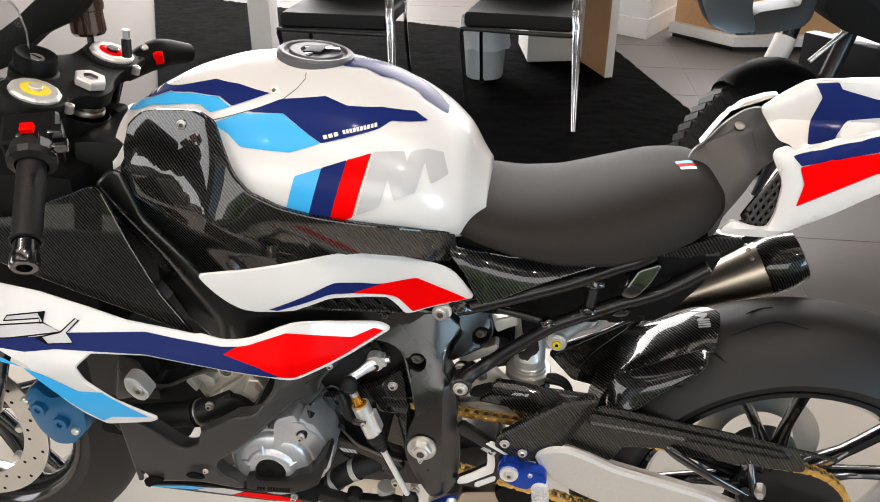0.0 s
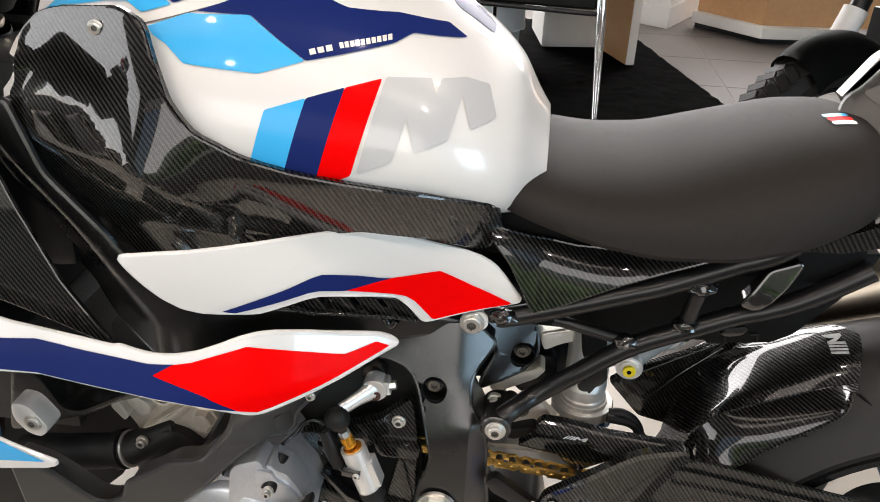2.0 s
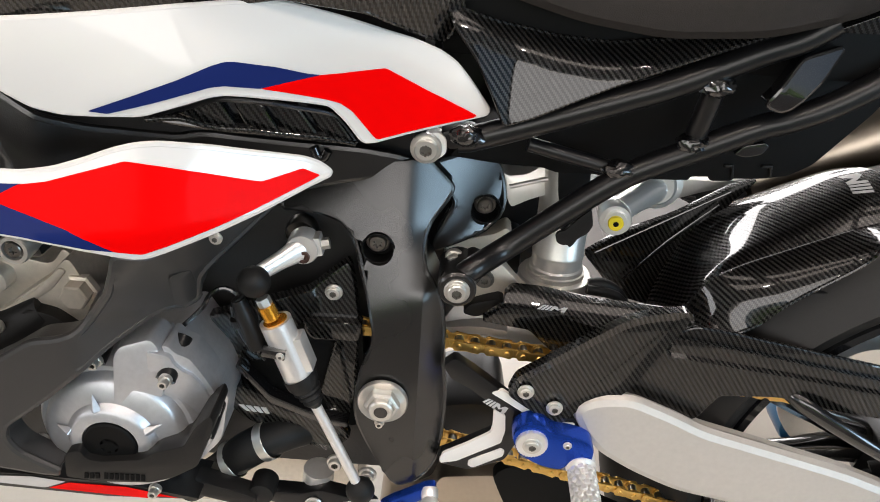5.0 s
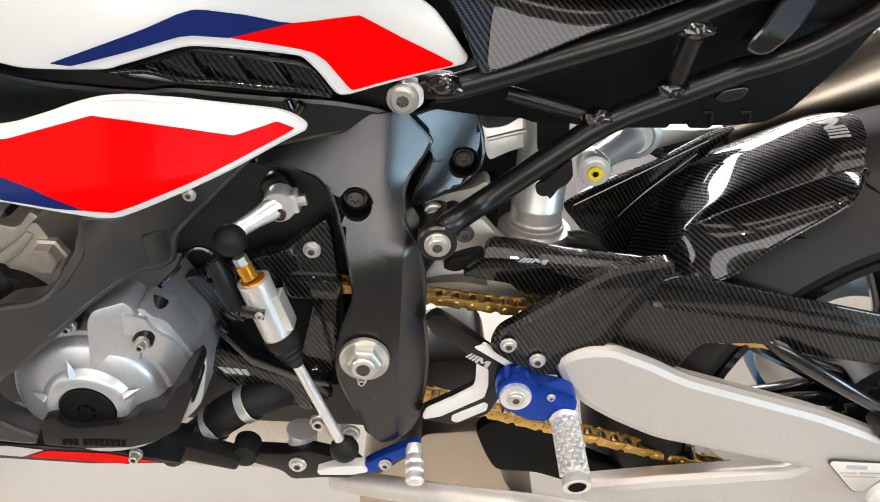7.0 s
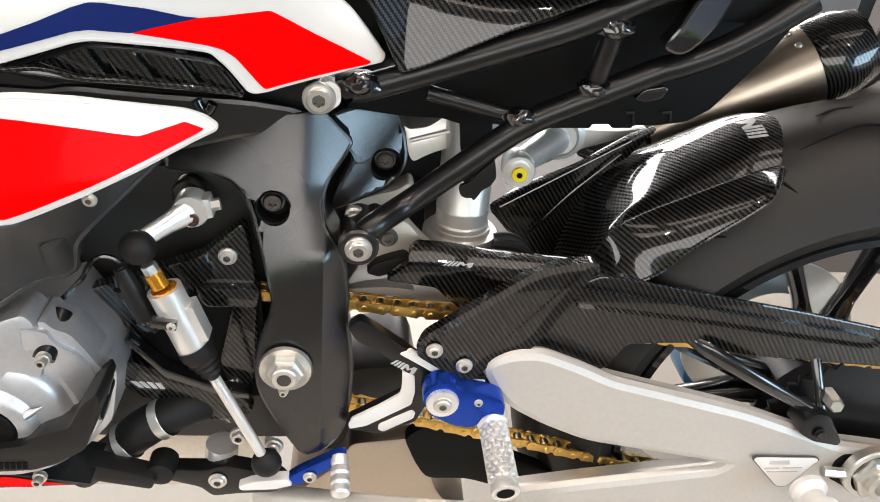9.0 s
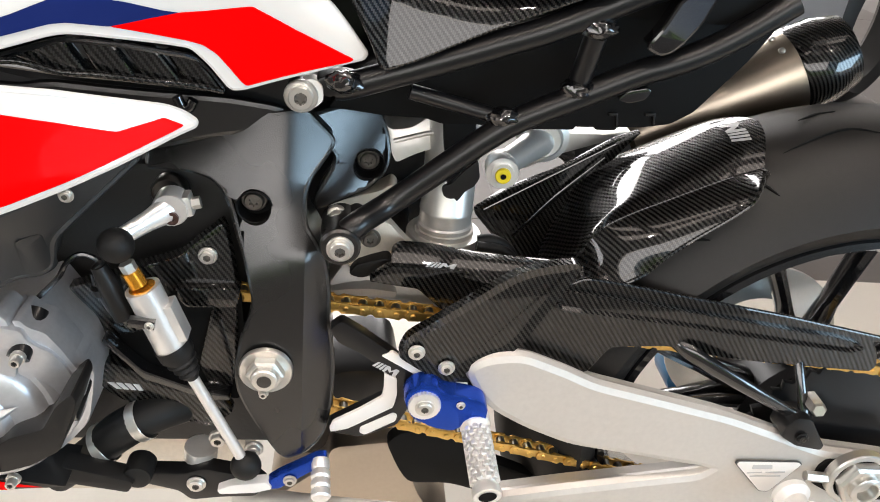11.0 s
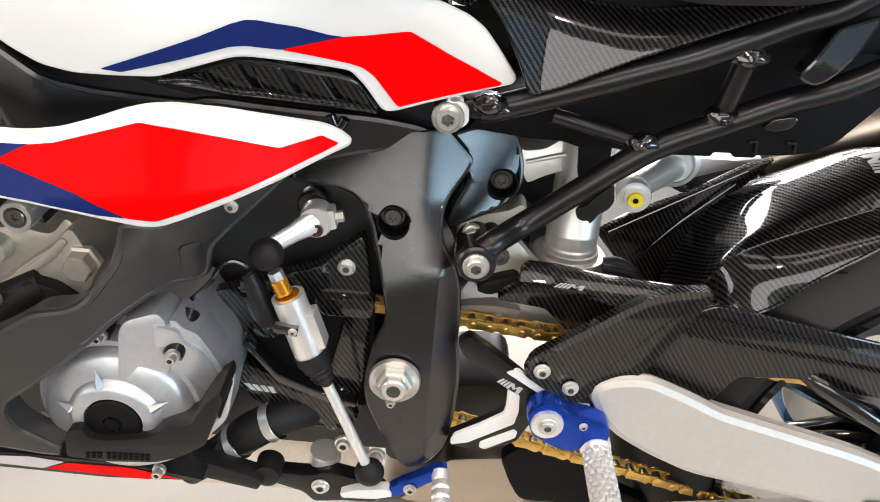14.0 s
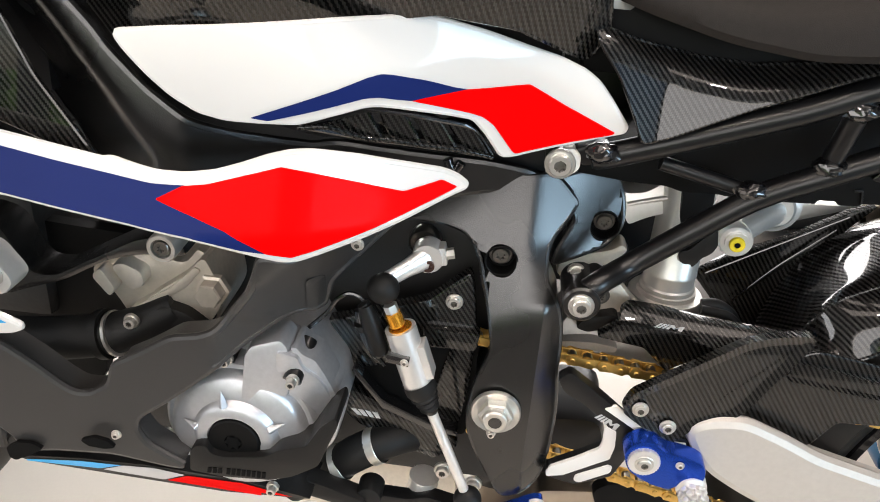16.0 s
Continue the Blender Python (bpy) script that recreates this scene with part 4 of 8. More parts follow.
part("navy_stripe", film_on([(-0.6460, 0.7160), (-0.5600, 0.7020), (-0.5120, 0.7040), (-0.4580, 0.7110), (-0.3557, 0.7144), (-0.3172, 0.7074), (-0.2787, 0.7013), (-0.2519, 0.6966), (-0.2298, 0.6955), (-0.2298, 0.6945), (-0.2486, 0.6865), (-0.2398, 0.6827), (-0.2021, 0.6650), (-0.1743, 0.6467), (-0.1911, 0.6500), (-0.2274, 0.6618), (-0.2651, 0.6698), (-0.3154, 0.6780), (-0.3542, 0.6847), (-0.4800, 0.6890), (-0.5230, 0.6840), (-0.5590, 0.6880), (-0.6450, 0.7040)], fairing_y, 0.0012, 0.0016), NAVY, fairing)
part("red_stripe", film_on([(-0.2486, 0.6865), (-0.2316, 0.6952), (-0.2154, 0.6962), (-0.1939, 0.7012), (-0.1679, 0.7071), (-0.1463, 0.7017), (-0.1161, 0.6923), (-0.0845, 0.6812), (-0.0649, 0.6841), (-0.0577, 0.6855), (-0.0452, 0.6781), (-0.0516, 0.6755), (-0.0829, 0.6645), (-0.1130, 0.6546), (-0.1428, 0.6460), (-0.1576, 0.6425), (-0.1743, 0.6467), (-0.2021, 0.6650), (-0.2248, 0.6758)], fairing_y, 0.0014, 0.0016), RED, fairing)


part("light_blue_stripe", film_on([(-0.646, 0.714), (-0.558, 0.676), (-0.499, 0.654), (-0.454, 0.626), (-0.422, 0.625), (-0.365, 0.579), (-0.418, 0.578), (-0.434, 0.568), (-0.461, 0.596), (-0.493, 0.629), (-0.525, 0.664), (-0.558, 0.670), (-0.646, 0.707)], fairing_y, 0.0012, 0.0016), SKYBLUE, fairing)
for o in ([(-0.562, 0.717), (-0.497, 0.723), (-0.472, 0.711), (-0.544, 0.701), (-0.560, 0.700)], [(-0.472, 0.711), (-0.452, 0.729), (-0.447, 0.727), (-0.464, 0.710), (-0.455, 0.697), (-0.490, 0.695), (-0.508, 0.702)], [(-0.552, 0.723), (-0.547, 0.730), (-0.493, 0.737), (-0.497, 0.723), (-0.500, 0.721), (-0.502, 0.728)]):
    film("model_badge_bar", o, fairing_tree, GREY, fairing, 0.0012)
    strip(list(o) + [o[0]], 0.0018, fairing_tree, GAP, fairing, "badge_outline", 0.0016)
fs = (-0.1147, 1.303, 0.6433)
bolt(fs[0], fs[1], fs[2], fairing, STEEL, 0.005, 0.004, "screw")
def inner_y(x, z):
    return 1.268 + max(0, z - 0.62) * 0.16


part("inner_fairing", join(shell([(-0.426, 0.899), (-0.414, 0.890), (-0.384, 0.824), (-0.346, 0.754), (-0.299, 0.695), (-0.364, 0.718), (-0.472, 0.751), (-0.546, 0.776), (-0.628, 0.800), (-0.635, 0.848), (-0.552, 0.848)], inner_y, r=0), lip([(-0.426, 0.899), (-0.414, 0.890), (-0.384, 0.824), (-0.346, 0.754), (-0.299, 0.695), (-0.364, 0.718), (-0.472, 0.751), (-0.546, 0.776), (-0.628, 0.800), (-0.635, 0.848), (-0.552, 0.848)], inner_y, 0.002)), CARBON, bike, "glossy carbon inner fairing")


# ---- frame
RIDGE = [(-0.46, 0.92), (-0.405, 0.838), (-0.36, 0.782), (-0.323, 0.727), (-0.288, 0.672)]


def spar_y(x, z):
    """A beam with a soft ridge down its front run; behind it the face leans back towards the top."""
    rx = float(np.interp(z, [p[1] for p in RIDGE[::-1]], [p[0] for p in RIDGE[::-1]]))
    d = x - rx
    y = 1.352 + 0.22 * (math.sqrt(d * d + 0.00006) - 0.0077) if d > 0 else 1.352 + 0.75 * (math.sqrt(d * d + 0.00006) - 0.0077)
    rear = 1.416 + 0.45 * max(0.0, z - 0.675) + 0.8 * max(0.0, x + 0.1) ** 2
    k = max(0.0, min(1.0, (x + 0.27) / 0.12))
    return y * (1 - k) + rear * k


SPAR_OUT = [(-0.4550, 0.8770), (-0.4240, 0.9060), (-0.4100, 0.9050), (-0.3840, 0.8350), (-0.3332, 0.7766), (-0.3240, 0.7626), (-0.3144, 0.7518), (-0.2967, 0.7324), (-0.2763, 0.7157), (-0.2613, 0.7049), (-0.2389, 0.6949), (-0.2020, 0.6859), (-0.1755, 0.6815), (-0.1630, 0.6832), (-0.1208, 0.6810), (-0.0637, 0.6792), (-0.0240, 0.6774), (0.0118, 0.6713), (0.0283, 0.6643), (0.0286, 0.6504), (-0.0337, 0.6432), (-0.0797, 0.6308), (-0.1740, 0.6080), (-0.2610, 0.6200), (-0.3642, 0.6374), (-0.3937, 0.6584), (-0.4179, 0.6839), (-0.4325, 0.7247), (-0.4486, 0.7539)]
part("frame_spar", panel(SPAR_OUT, spar_y, 0.0045, 0.06, 0.008, 0.012), FRAMEBLACK, bike, "black textured aluminium frame beam")
part("fairing_clip", tube([(-0.0577, 1.3920, 0.6855), (-0.0546, 1.3920, 0.6784), (-0.0496, 1.3920, 0.6769), (-0.0458, 1.3920, 0.6835)], 0.0042, 12), GLOSSBLACK, bike)


def plate_y(x, z):
    """The mounting plate: upright below, leaning back above a soft bend that runs up to its rear edge, its rear side turned in."""
    bend = z - 0.40 * (x - 0.02)
    y = soft_interp(bend, [0.30, 0.46, 0.545, 0.60, 0.66, 0.74], [1.361, 1.367, 1.376, 1.396, 1.420, 1.452], 0.012)
    k = max(0.0, min(1.0, (z - 0.56) / 0.05))
    d = x - 0.018
    return y + 0.9 * (1 - k) * max(0.0, x - 0.040) + 0.04 * max(0.0, -x) + 0.65 * k * 0.5 * (d + math.sqrt(d * d + 0.00008))


PLATE_OUT = [(-0.0953, 0.6082), (-0.0817, 0.6107), (-0.0575, 0.6119), (-0.0391, 0.6081), (-0.0293, 0.5989), (-0.0236, 0.5864), (-0.0194, 0.5714), (-0.0122, 0.5519), (-0.0079, 0.5337), (-0.0044, 0.5157), (-0.0059, 0.5045), (-0.0123, 0.4889), (-0.0174, 0.4667), (-0.0206, 0.4428), (-0.0179, 0.4209), (-0.0079, 0.3976), (0.0051, 0.3728), (0.0174, 0.3526), (0.0261, 0.3459), (0.0400, 0.3523), (0.0524, 0.3546), (0.0615, 0.3652), (0.0668, 0.3961), (0.0678, 0.4353), (0.0657, 0.4621), (0.0621, 0.4882), (0.0619, 0.5166), (0.0591, 0.5398), (0.0546, 0.5574), (0.0474, 0.5707), (0.0410, 0.5798), (0.0387, 0.5923), (0.0391, 0.6031), (0.0429, 0.6133), (0.0553, 0.6288), (0.0609, 0.6384), (0.0592, 0.6440), (0.0375, 0.6667), (0.0260, 0.6679), (-0.0347, 0.6605), (-0.0822, 0.6511), (-0.0936, 0.6303)]
PLATE_HOLE = (-0.0032, 0.5927, 0.0140)
plate = part("frame_plate", panel(PLATE_OUT, plate_y, 0.0030, 0.06, 0.005, 0.008, [PLATE_HOLE]), FRAMEBLACK, bike, "black textured swingarm mounting plate")


def web_y(x, z):
    """The bracket behind the plate: a leaning web, and a boss standing a little forward of it."""
    d = (x - 0.0548) * 0.8495 + (z - 0.5855) * -0.5277
    face = 1.454 + 0.45 * (x - 0.06) + 0.33 * (z - 0.63)
    s = 1 / (1 + math.exp(-max(-40.0, min(40.0, (d - 0.004) / 0.0045))))
    return face - 0.0025 * s


BOSS_HOLE = (0.0901, 0.6098, 0.0137)
web = part("frame_bracket", panel([(0.0288, 0.6539), (0.0577, 0.6607), (0.0893, 0.6626), (0.1005, 0.6499), (0.1070, 0.6355), (0.1098, 0.6195), (0.1096, 0.6084), (0.1043, 0.5981), (0.0926, 0.5884), (0.0713, 0.5821), (0.0417, 0.5741), (0.0444, 0.5891), (0.0549, 0.6081), (0.0595, 0.6177), (0.0517, 0.6269), (0.0389, 0.6421)], web_y, 0.0028, 0.03, 0.003, 0.006, [BOSS_HOLE]), FRAMEBLACK, bike)


def sunk_bolt(hole, y, at, parent, r):
    """A screw at the bottom of a round counterbore."""
    hx, hz, hr = hole
    part("counterbore", lathe([(hr + 0.0012, 0.0006), (hr + 0.0004, 0.0012), (hr - 0.0006, 0.0004), (hr - 0.0012, -0.014), (0, -0.014)], (hx, y, hz), n=40), MATTBLACK, parent)
    bolt(at[0], at[1], at[2], parent, DARKSTEEL, r, 0.008)


sunk_bolt(PLATE_HOLE, plate_y(PLATE_HOLE[0], PLATE_HOLE[1]), (-0.0042, 1.409, 0.5955), plate, 0.0105)
sunk_bolt(BOSS_HOLE, web_y(BOSS_HOLE[0], BOSS_HOLE[1]), (0.0896, 1.466, 0.6132), web, 0.0100)
pv = Vector((0.0081, 1.365, 0.4513))
PVY = plate_y(pv.x, pv.z) - 0.0005


nut = part("swingarm_pivot", lathe([(0.0235, 0.001), (0.0235, 0.004), (0.0225, 0.0055), (0.0195, 0.005), (0.017, 0.0035), (0.015, 0.0035), (0, 0.0035)], (pv.x, PVY, pv.z), n=40), STEEL, bike, "silver swingarm pivot with a hexagon nut")
part("hexagon", lathe([(0.0165, 0.002), (0.0165, 0.011), (0.0145, 0.0125), (0.0125, 0.0125), (0.012, 0.016), (0.0085, 0.016), (0.0065, 0.014), (0, 0.006)], (pv.x, PVY, pv.z), sides=6), STEEL, nut, smooth=False)
part("sleeve", lathe([(0.0115, 0.012), (0.0115, 0.0175), (0.010, 0.019), (0.0065, 0.019), (0.006, 0.008), (0, 0.008)], (pv.x, PVY, pv.z), n=28), STEEL, nut)
part("bore", lathe([(0.0062, 0.0192), (0, 0.0192)], (pv.x, PVY, pv.z), n=20), GLOSSBLACK, nut)
bolt(pv.x - 0.002, PVY - 0.005, pv.z - 0.0225, nut, STEEL, 0.0045, 0.006)
fb = Vector((0.0343, 1.380, 0.6944))
tab = part("mount_tab", slab([(0.0242, 0.6970), (0.0317, 0.7054), (0.0434, 0.7087), (0.0504, 0.7030), (0.0509, 0.6905), (0.0442, 0.6847), (0.0287, 0.6811), (0.0243, 0.6858)], 1.386, 1.398, 0.0015, 0.006), WHITEPART, bike)
part("tab_spacer", lathe([(0.012, 0), (0.012, -0.05)], (fb.x, 1.39, fb.z), n=20), SATIN, tab)
bolt(fb.x, 1.386, fb.z, bike, STEEL, 0.0125, 0.008, "subframe_bolt")
part("subframe_end", slab([(0.0434, 0.7065), (0.0568, 0.7117), (0.0730, 0.7110), (0.0765, 0.7032), (0.0661, 0.6959), (0.0533, 0.6929), (0.0488, 0.6971)], 1.388, 1.41, 0.005, 0.008), SATIN, bike)
part("subframe_end", slab([(0.0580, 0.5770), (0.0646, 0.5854), (0.0802, 0.5967), (0.0922, 0.5895), (0.0861, 0.5758), (0.0725, 0.5670), (0.0630, 0.5687)], 1.375, 1.41, 0.005, 0.008), SATIN, bike)
lb = Vector((0.0680, 1.353, 0.5786))
part("boss", lathe([(0.0165, -0.045), (0.0165, 0.002), (0.0145, 0.004), (0, 0.004)], (lb.x, 1.364, lb.z), n=26), FRAMEBLACK, plate)
bolt(lb.x, 1.360, lb.z, bike, STEEL, 0.0108, 0.007, "subframe_bolt")
bolt(0.0638, 1.400, 0.5899, bike, STEEL, 0.0078, 0.012, "subframe_bolt")

UP = [(0.0593, 1.3870, 0.7032), (0.0721, 1.3870, 0.7053), (0.1199, 1.3870, 0.7218), (0.1849, 1.3870, 0.7459), (0.2205, 1.3870, 0.7598), (0.2792, 1.3870, 0.7883), (0.3062, 1.3870, 0.7999), (0.3274, 1.3870, 0.8145)]
LO = [(0.0663, 1.3720, 0.5802), (0.0804, 1.3750, 0.5931), (0.1084, 1.3980, 0.6031), (0.1518, 1.3980, 0.6401), (0.1769, 1.3980, 0.6614), (0.1975, 1.3980, 0.6771), (0.2183, 1.3980, 0.6892), (0.2556, 1.3980, 0.7072), (0.2960, 1.3980, 0.7269), (0.3165, 1.3980, 0.7344), (0.3442, 1.3980, 0.7471), (0.3738, 1.3980, 0.7662), (0.4051, 1.3980, 0.7899)]
part("subframe_tube", tube(UP, 0.0105, 20), SATIN, bike)
part("subframe_tube", tube(LO, 0.0105, 20), SATIN, bike)
part("subframe_strut", tube([(0.1171, 1.4020, 0.6984), (0.1939, 1.4020, 0.6810)], 0.0062), SATIN, bike)
part("subframe_strut", tube([(0.2525, 1.3880, 0.7620), (0.2483, 1.4000, 0.7121)], 0.0088), SATIN, bike)
far = [(p[0], 2 * CY - p[1], p[2]) for p in UP]
part("subframe_tube", tube(far, 0.0105, 16), SATIN, bike)
part("subframe_tube", tube([(p[0], 2 * CY - p[1], p[2]) for p in LO], 0.0105, 16), SATIN, bike)


def weld(at, r, parent):
    """A lumpy weld bead round a joint."""
    bm = bmesh.new()
    bmesh.ops.create_icosphere(bm, subdivisions=3, radius=r)
    for v in bm.verts:
        v.co *= 1 + 0.25 * noise.noise(v.co * 260 + Vector(at) * 50)
    moved(bm, Matrix.Translation(at) @ Matrix.Diagonal((1.25, 0.8, 0.75, 1)))
    return part("weld", bm, GLOSSBLACK, parent)


for at in ((0.0663, 1.3800, 0.7095), (0.2473, 1.3950, 0.7110), (0.1930, 1.3960, 0.6838), (0.2522, 1.3840, 0.7622)):
    weld(at, 0.0115, bike)
part("tube_lug", slab([(0.2810, 0.7046), (0.2883, 0.7124), (0.3041, 0.7161), (0.3075, 0.7136), (0.3035, 0.7060), (0.2906, 0.7024)], 1.395, 1.403, 0.002, 0.003), GLOSSBLACK, bike)
part("under_seat_box", slab([(0.0530, 0.6658), (0.0664, 0.6838), (0.1925, 0.7319), (0.3002, 0.7724), (0.4310, 0.7853), (0.4218, 0.7578), (0.4066, 0.7312), (0.3697, 0.6821), (0.3506, 0.6697), (0.3266, 0.6652), (0.3049, 0.6639), (0.3025, 0.6611), (0.2852, 0.6601), (0.2820, 0.6636), (0.2673, 0.6627), (0.2655, 0.6590), (0.2041, 0.6559), (0.1791, 0.6585), (0.1500, 0.6568), (0.1350, 0.6611), (0.1011, 0.6611)], 1.445, 1.55, 0.004, 0.004), MATTBLACK, bike)
part("box_rib", slab([(0.2933, 0.6773), (0.3011, 0.6778), (0.3041, 0.6646), (0.3021, 0.6645), (0.2997, 0.6752), (0.2939, 0.6748)], 1.4425, 1.446, 0.0005, 0), PLASTIC, bike)
part("box_rib", slab([(0.3255, 0.6792), (0.3347, 0.6798), (0.3363, 0.6696), (0.3345, 0.6690), (0.3329, 0.6771), (0.3261, 0.6767)], 1.4425, 1.446, 0.0005, 0), PLASTIC, bike)

part("far_frame_plate", box(0.02, 0.19, 1.585, 1.61, 0.475, 0.74, 0.01), SATIN, bike)
part("linkage_casting", slab([(0.080, 0.523), (0.110, 0.544), (0.138, 0.539), (0.141, 0.483), (0.115, 0.474), (0.086, 0.480)], 1.56, 1.58, 0.006, 0.01), SATIN, bike)
part("reservoir_bracket", slab([(0.1512, 0.6596), (0.1804, 0.6613), (0.1819, 0.6352), (0.1750, 0.6103), (0.1747, 0.6002), (0.1602, 0.5972), (0.1602, 0.6150), (0.1549, 0.6309)], 1.45, 1.456, 0.0015, 0.004), MATTBLACK, bike)
rb = Vector((0.165, 1.452, 0.590))
bolt(rb.x, 1.4515, rb.z, bike, STEEL, 0.0045, 0.004)

# ---- seat and tail
SEAT_X = [0.03, 0.08, 0.14, 0.20, 0.27, 0.33, 0.380, 0.412, 0.424]
SEAT_TOP = [0.872, 0.862, 0.856, 0.862, 0.884, 0.903, 0.910, 0.900, 0.866]
SEAT_HALF = [0.105, 0.128, 0.140, 0.147, 0.150, 0.143, 0.120, 0.082, 0.03]
SEAT_LOW = [0.840, 0.826, 0.812, 0.806, 0.812, 0.828, 0.845, 0.855, 0.855]


def seat_ring(x):
    w, t, l = (soft_interp(x, SEAT_X, a, 0.015) for a in (SEAT_HALF, SEAT_TOP, SEAT_LOW))
    side = [(w * math.sin(a) ** 0.8, l + (t - l) * math.cos(a) ** 0.7) for a in np.linspace(0, math.pi / 2, 14)]
    side += [(w * 0.97, l - 0.006), (w * 0.7, l - 0.01)]
    return [Vector((x, CY - p[0], p[1])) for p in side] + [Vector((x, CY + p[0], p[1])) for p in side[:0:-1]]


seat = part("seat", loft([seat_ring(x) for x in smooth_x(SEAT_X, 6)]), VINYL, bike, "black seat with a small striped badge")
seat_tree = bvh(seat)
part("seat_pan", box(0.04, 0.40, 1.405, 1.595, 0.765, 0.838, 0.01), MATTBLACK, bike)
a4 = [Vector((0.366 + dx, CY - 0.02 + dy)) for dx, dy in ((-0.012, 0.012), (0.012, 0.016), (0.016, -0.014), (-0.006, -0.018))]
for k, mat in enumerate((SKYBLUE, RED, WHITE)):
    s0, s1 = k / 3, (k + 0.9) / 3
    part("badge_bar", top_film([a4[0].lerp(a4[3], s0), a4[1].lerp(a4[2], s0), a4[1].lerp(a4[2], s1), a4[0].lerp(a4[3], s1)], seat_tree, 0.0008), mat, seat)

tail = part("tail_side", shell([(0.405, 0.848), (0.419, 0.868), (0.447, 0.859), (0.466, 0.858), (0.473, 0.880), (0.475, 0.922), (0.457, 0.955), (0.459, 0.964), (0.473, 0.970), (0.484, 0.965), (0.527, 0.980), (0.569, 0.991), (0.648, 1.011), (0.668, 0.942), (0.589, 0.913), (0.549, 0.887), (0.506, 0.863), (0.471, 0.845), (0.435, 0.846)], lambda x, z: 1.386 + 0.5 * max(0, abs(z - 0.82) - 0.03) ** 2, r=0.006, step=0.012), WHITE, bike, "white tail side with red and navy films")
tail_tree = [bvh(tail)]
film("red_stripe", [(0.490, 0.946), (0.532, 0.960), (0.575, 0.968), (0.654, 0.990), (0.662, 0.964), (0.581, 0.942), (0.494, 0.894), (0.499, 0.925)], tail_tree, RED, tail)
film("navy_stripe", [(0.479, 0.960), (0.570, 0.987), (0.649, 1.007), (0.653, 0.992), (0.575, 0.969), (0.491, 0.948)], tail_tree, NAVY, tail)


def tail_y(x, z):
    return 1.40 + 0.10 * max(0.0, min(1.0, (z - 0.885) / 0.085)) ** 1.4


hump = part("tail_hump", shell([(0.460, 0.985), (0.485, 1.007), (0.515, 1.027), (0.598, 1.033), (0.702, 1.038), (0.721, 0.973), (0.612, 0.962), (0.561, 0.951), (0.517, 0.942), (0.505, 0.941), (0.497, 0.948), (0.483, 0.951)], tail_y, r=0.006, step=0.01), WHITE, bike, "white seat hump with a navy film")
film("navy_stripe", [(0.523, 1.024), (0.552, 1.027), (0.558, 1.018), (0.605, 1.006), (0.713, 1.000), (0.717, 0.988), (0.612, 0.981), (0.575, 0.976), (0.554, 0.954), (0.519, 0.949), (0.535, 1.006)], [bvh(hump)], NAVY, hump)


def base_y(x, z):
    return 1.440 + 0.10 * max(0.0, min(1.0, (z - 0.84) / 0.11)) ** 1.05


def inside(p, pts):
    n, hit = len(pts), False
    for i in range(n):
        (x0, z0), (x1, z1) = pts[i - 1], pts[i]
        if (z0 > p[1]) != (z1 > p[1]) and p[0] < (x1 - x0) * (p[1] - z0) / (z1 - z0) + x0:
            hit = not hit
    return hit


POCKET = [(0.396, 0.925), (0.454, 0.950), (0.460, 0.950), (0.469, 0.917), (0.458, 0.907), (0.429, 0.905)]
base = part("seat_base", shell([(0.379, 0.917), (0.400, 0.929), (0.449, 0.970), (0.472, 0.977), (0.492, 0.943), (0.507, 0.928), (0.494, 0.911), (0.474, 0.900), (0.451, 0.873), (0.420, 0.843), (0.416, 0.820), (0.389, 0.805), (0.345, 0.788), (0.346, 0.833)], base_y, r=0.005, step=0.01), material("grey_seat_base_plastic", (0.036, 0.035, 0.034), 0.42, bump=0.15, bump_size=1100), bike, "dark grey plastic seat base with a key lock")
part("lock_recess_rim", lip(POCKET, base_y, 0.0016, 0.006), BELLY, base)
part("lock_recess", film_on(POCKET, base_y, 0.0006), BELLY, base)
kc = Vector((0.445, 1.468, 0.948))
part("seat_lock", lathe([(0, 0.006), (0.004, 0.006), (0.0075, 0.005), (0.008, 0), (0.008, -0.01)], (kc.x, base_y(kc.x, kc.z), kc.z), axis=(0, -0.7, 0.7), n=20), DARKSTEEL, base)
grille = part("tail_grille", slab([(0.436, 0.862), (0.472, 0.934), (0.482, 0.915), (0.482, 0.875), (0.474, 0.848), (0.453, 0.848)], 1.412, 1.42, 0.001), GLOSSBLACK, bike, "black honeycomb tail grille")
ga = [(0.436, 0.862), (0.472, 0.934), (0.482, 0.915), (0.482, 0.875), (0.474, 0.848), (0.453, 0.848)]
gx0, gx1, gz0, gz1 = min(p[0] for p in ga), max(p[0] for p in ga), min(p[1] for p in ga), max(p[1] for p in ga)
for i in range(-3, 8):
    for s in (-1, 1):
        c = (gx0 + (gx1 - gx0) * (i + 0.5) / 4.5, (gz0 + gz1) / 2)
        run = [(c[0] + u * 0.55, c[1] + s * u) for u in np.linspace(-0.06, 0.06, 61)]
        run = [p for p in run if inside(p, ga)]
        if len(run) > 4:
            part("grille_bar", tube([(run[0][0], 1.409, run[0][1]), (run[-1][0], 1.409, run[-1][1])], 0.0026, 6), BELLY, grille)
part("tail_arm", slab([(0.408, 0.895), (0.435, 0.939), (0.462, 0.964), (0.494, 0.976), (0.512, 0.978), (0.490, 0.957), (0.445, 0.952), (0.426, 0.915)], 1.6, 1.62, 0.004), WHITE, bike)
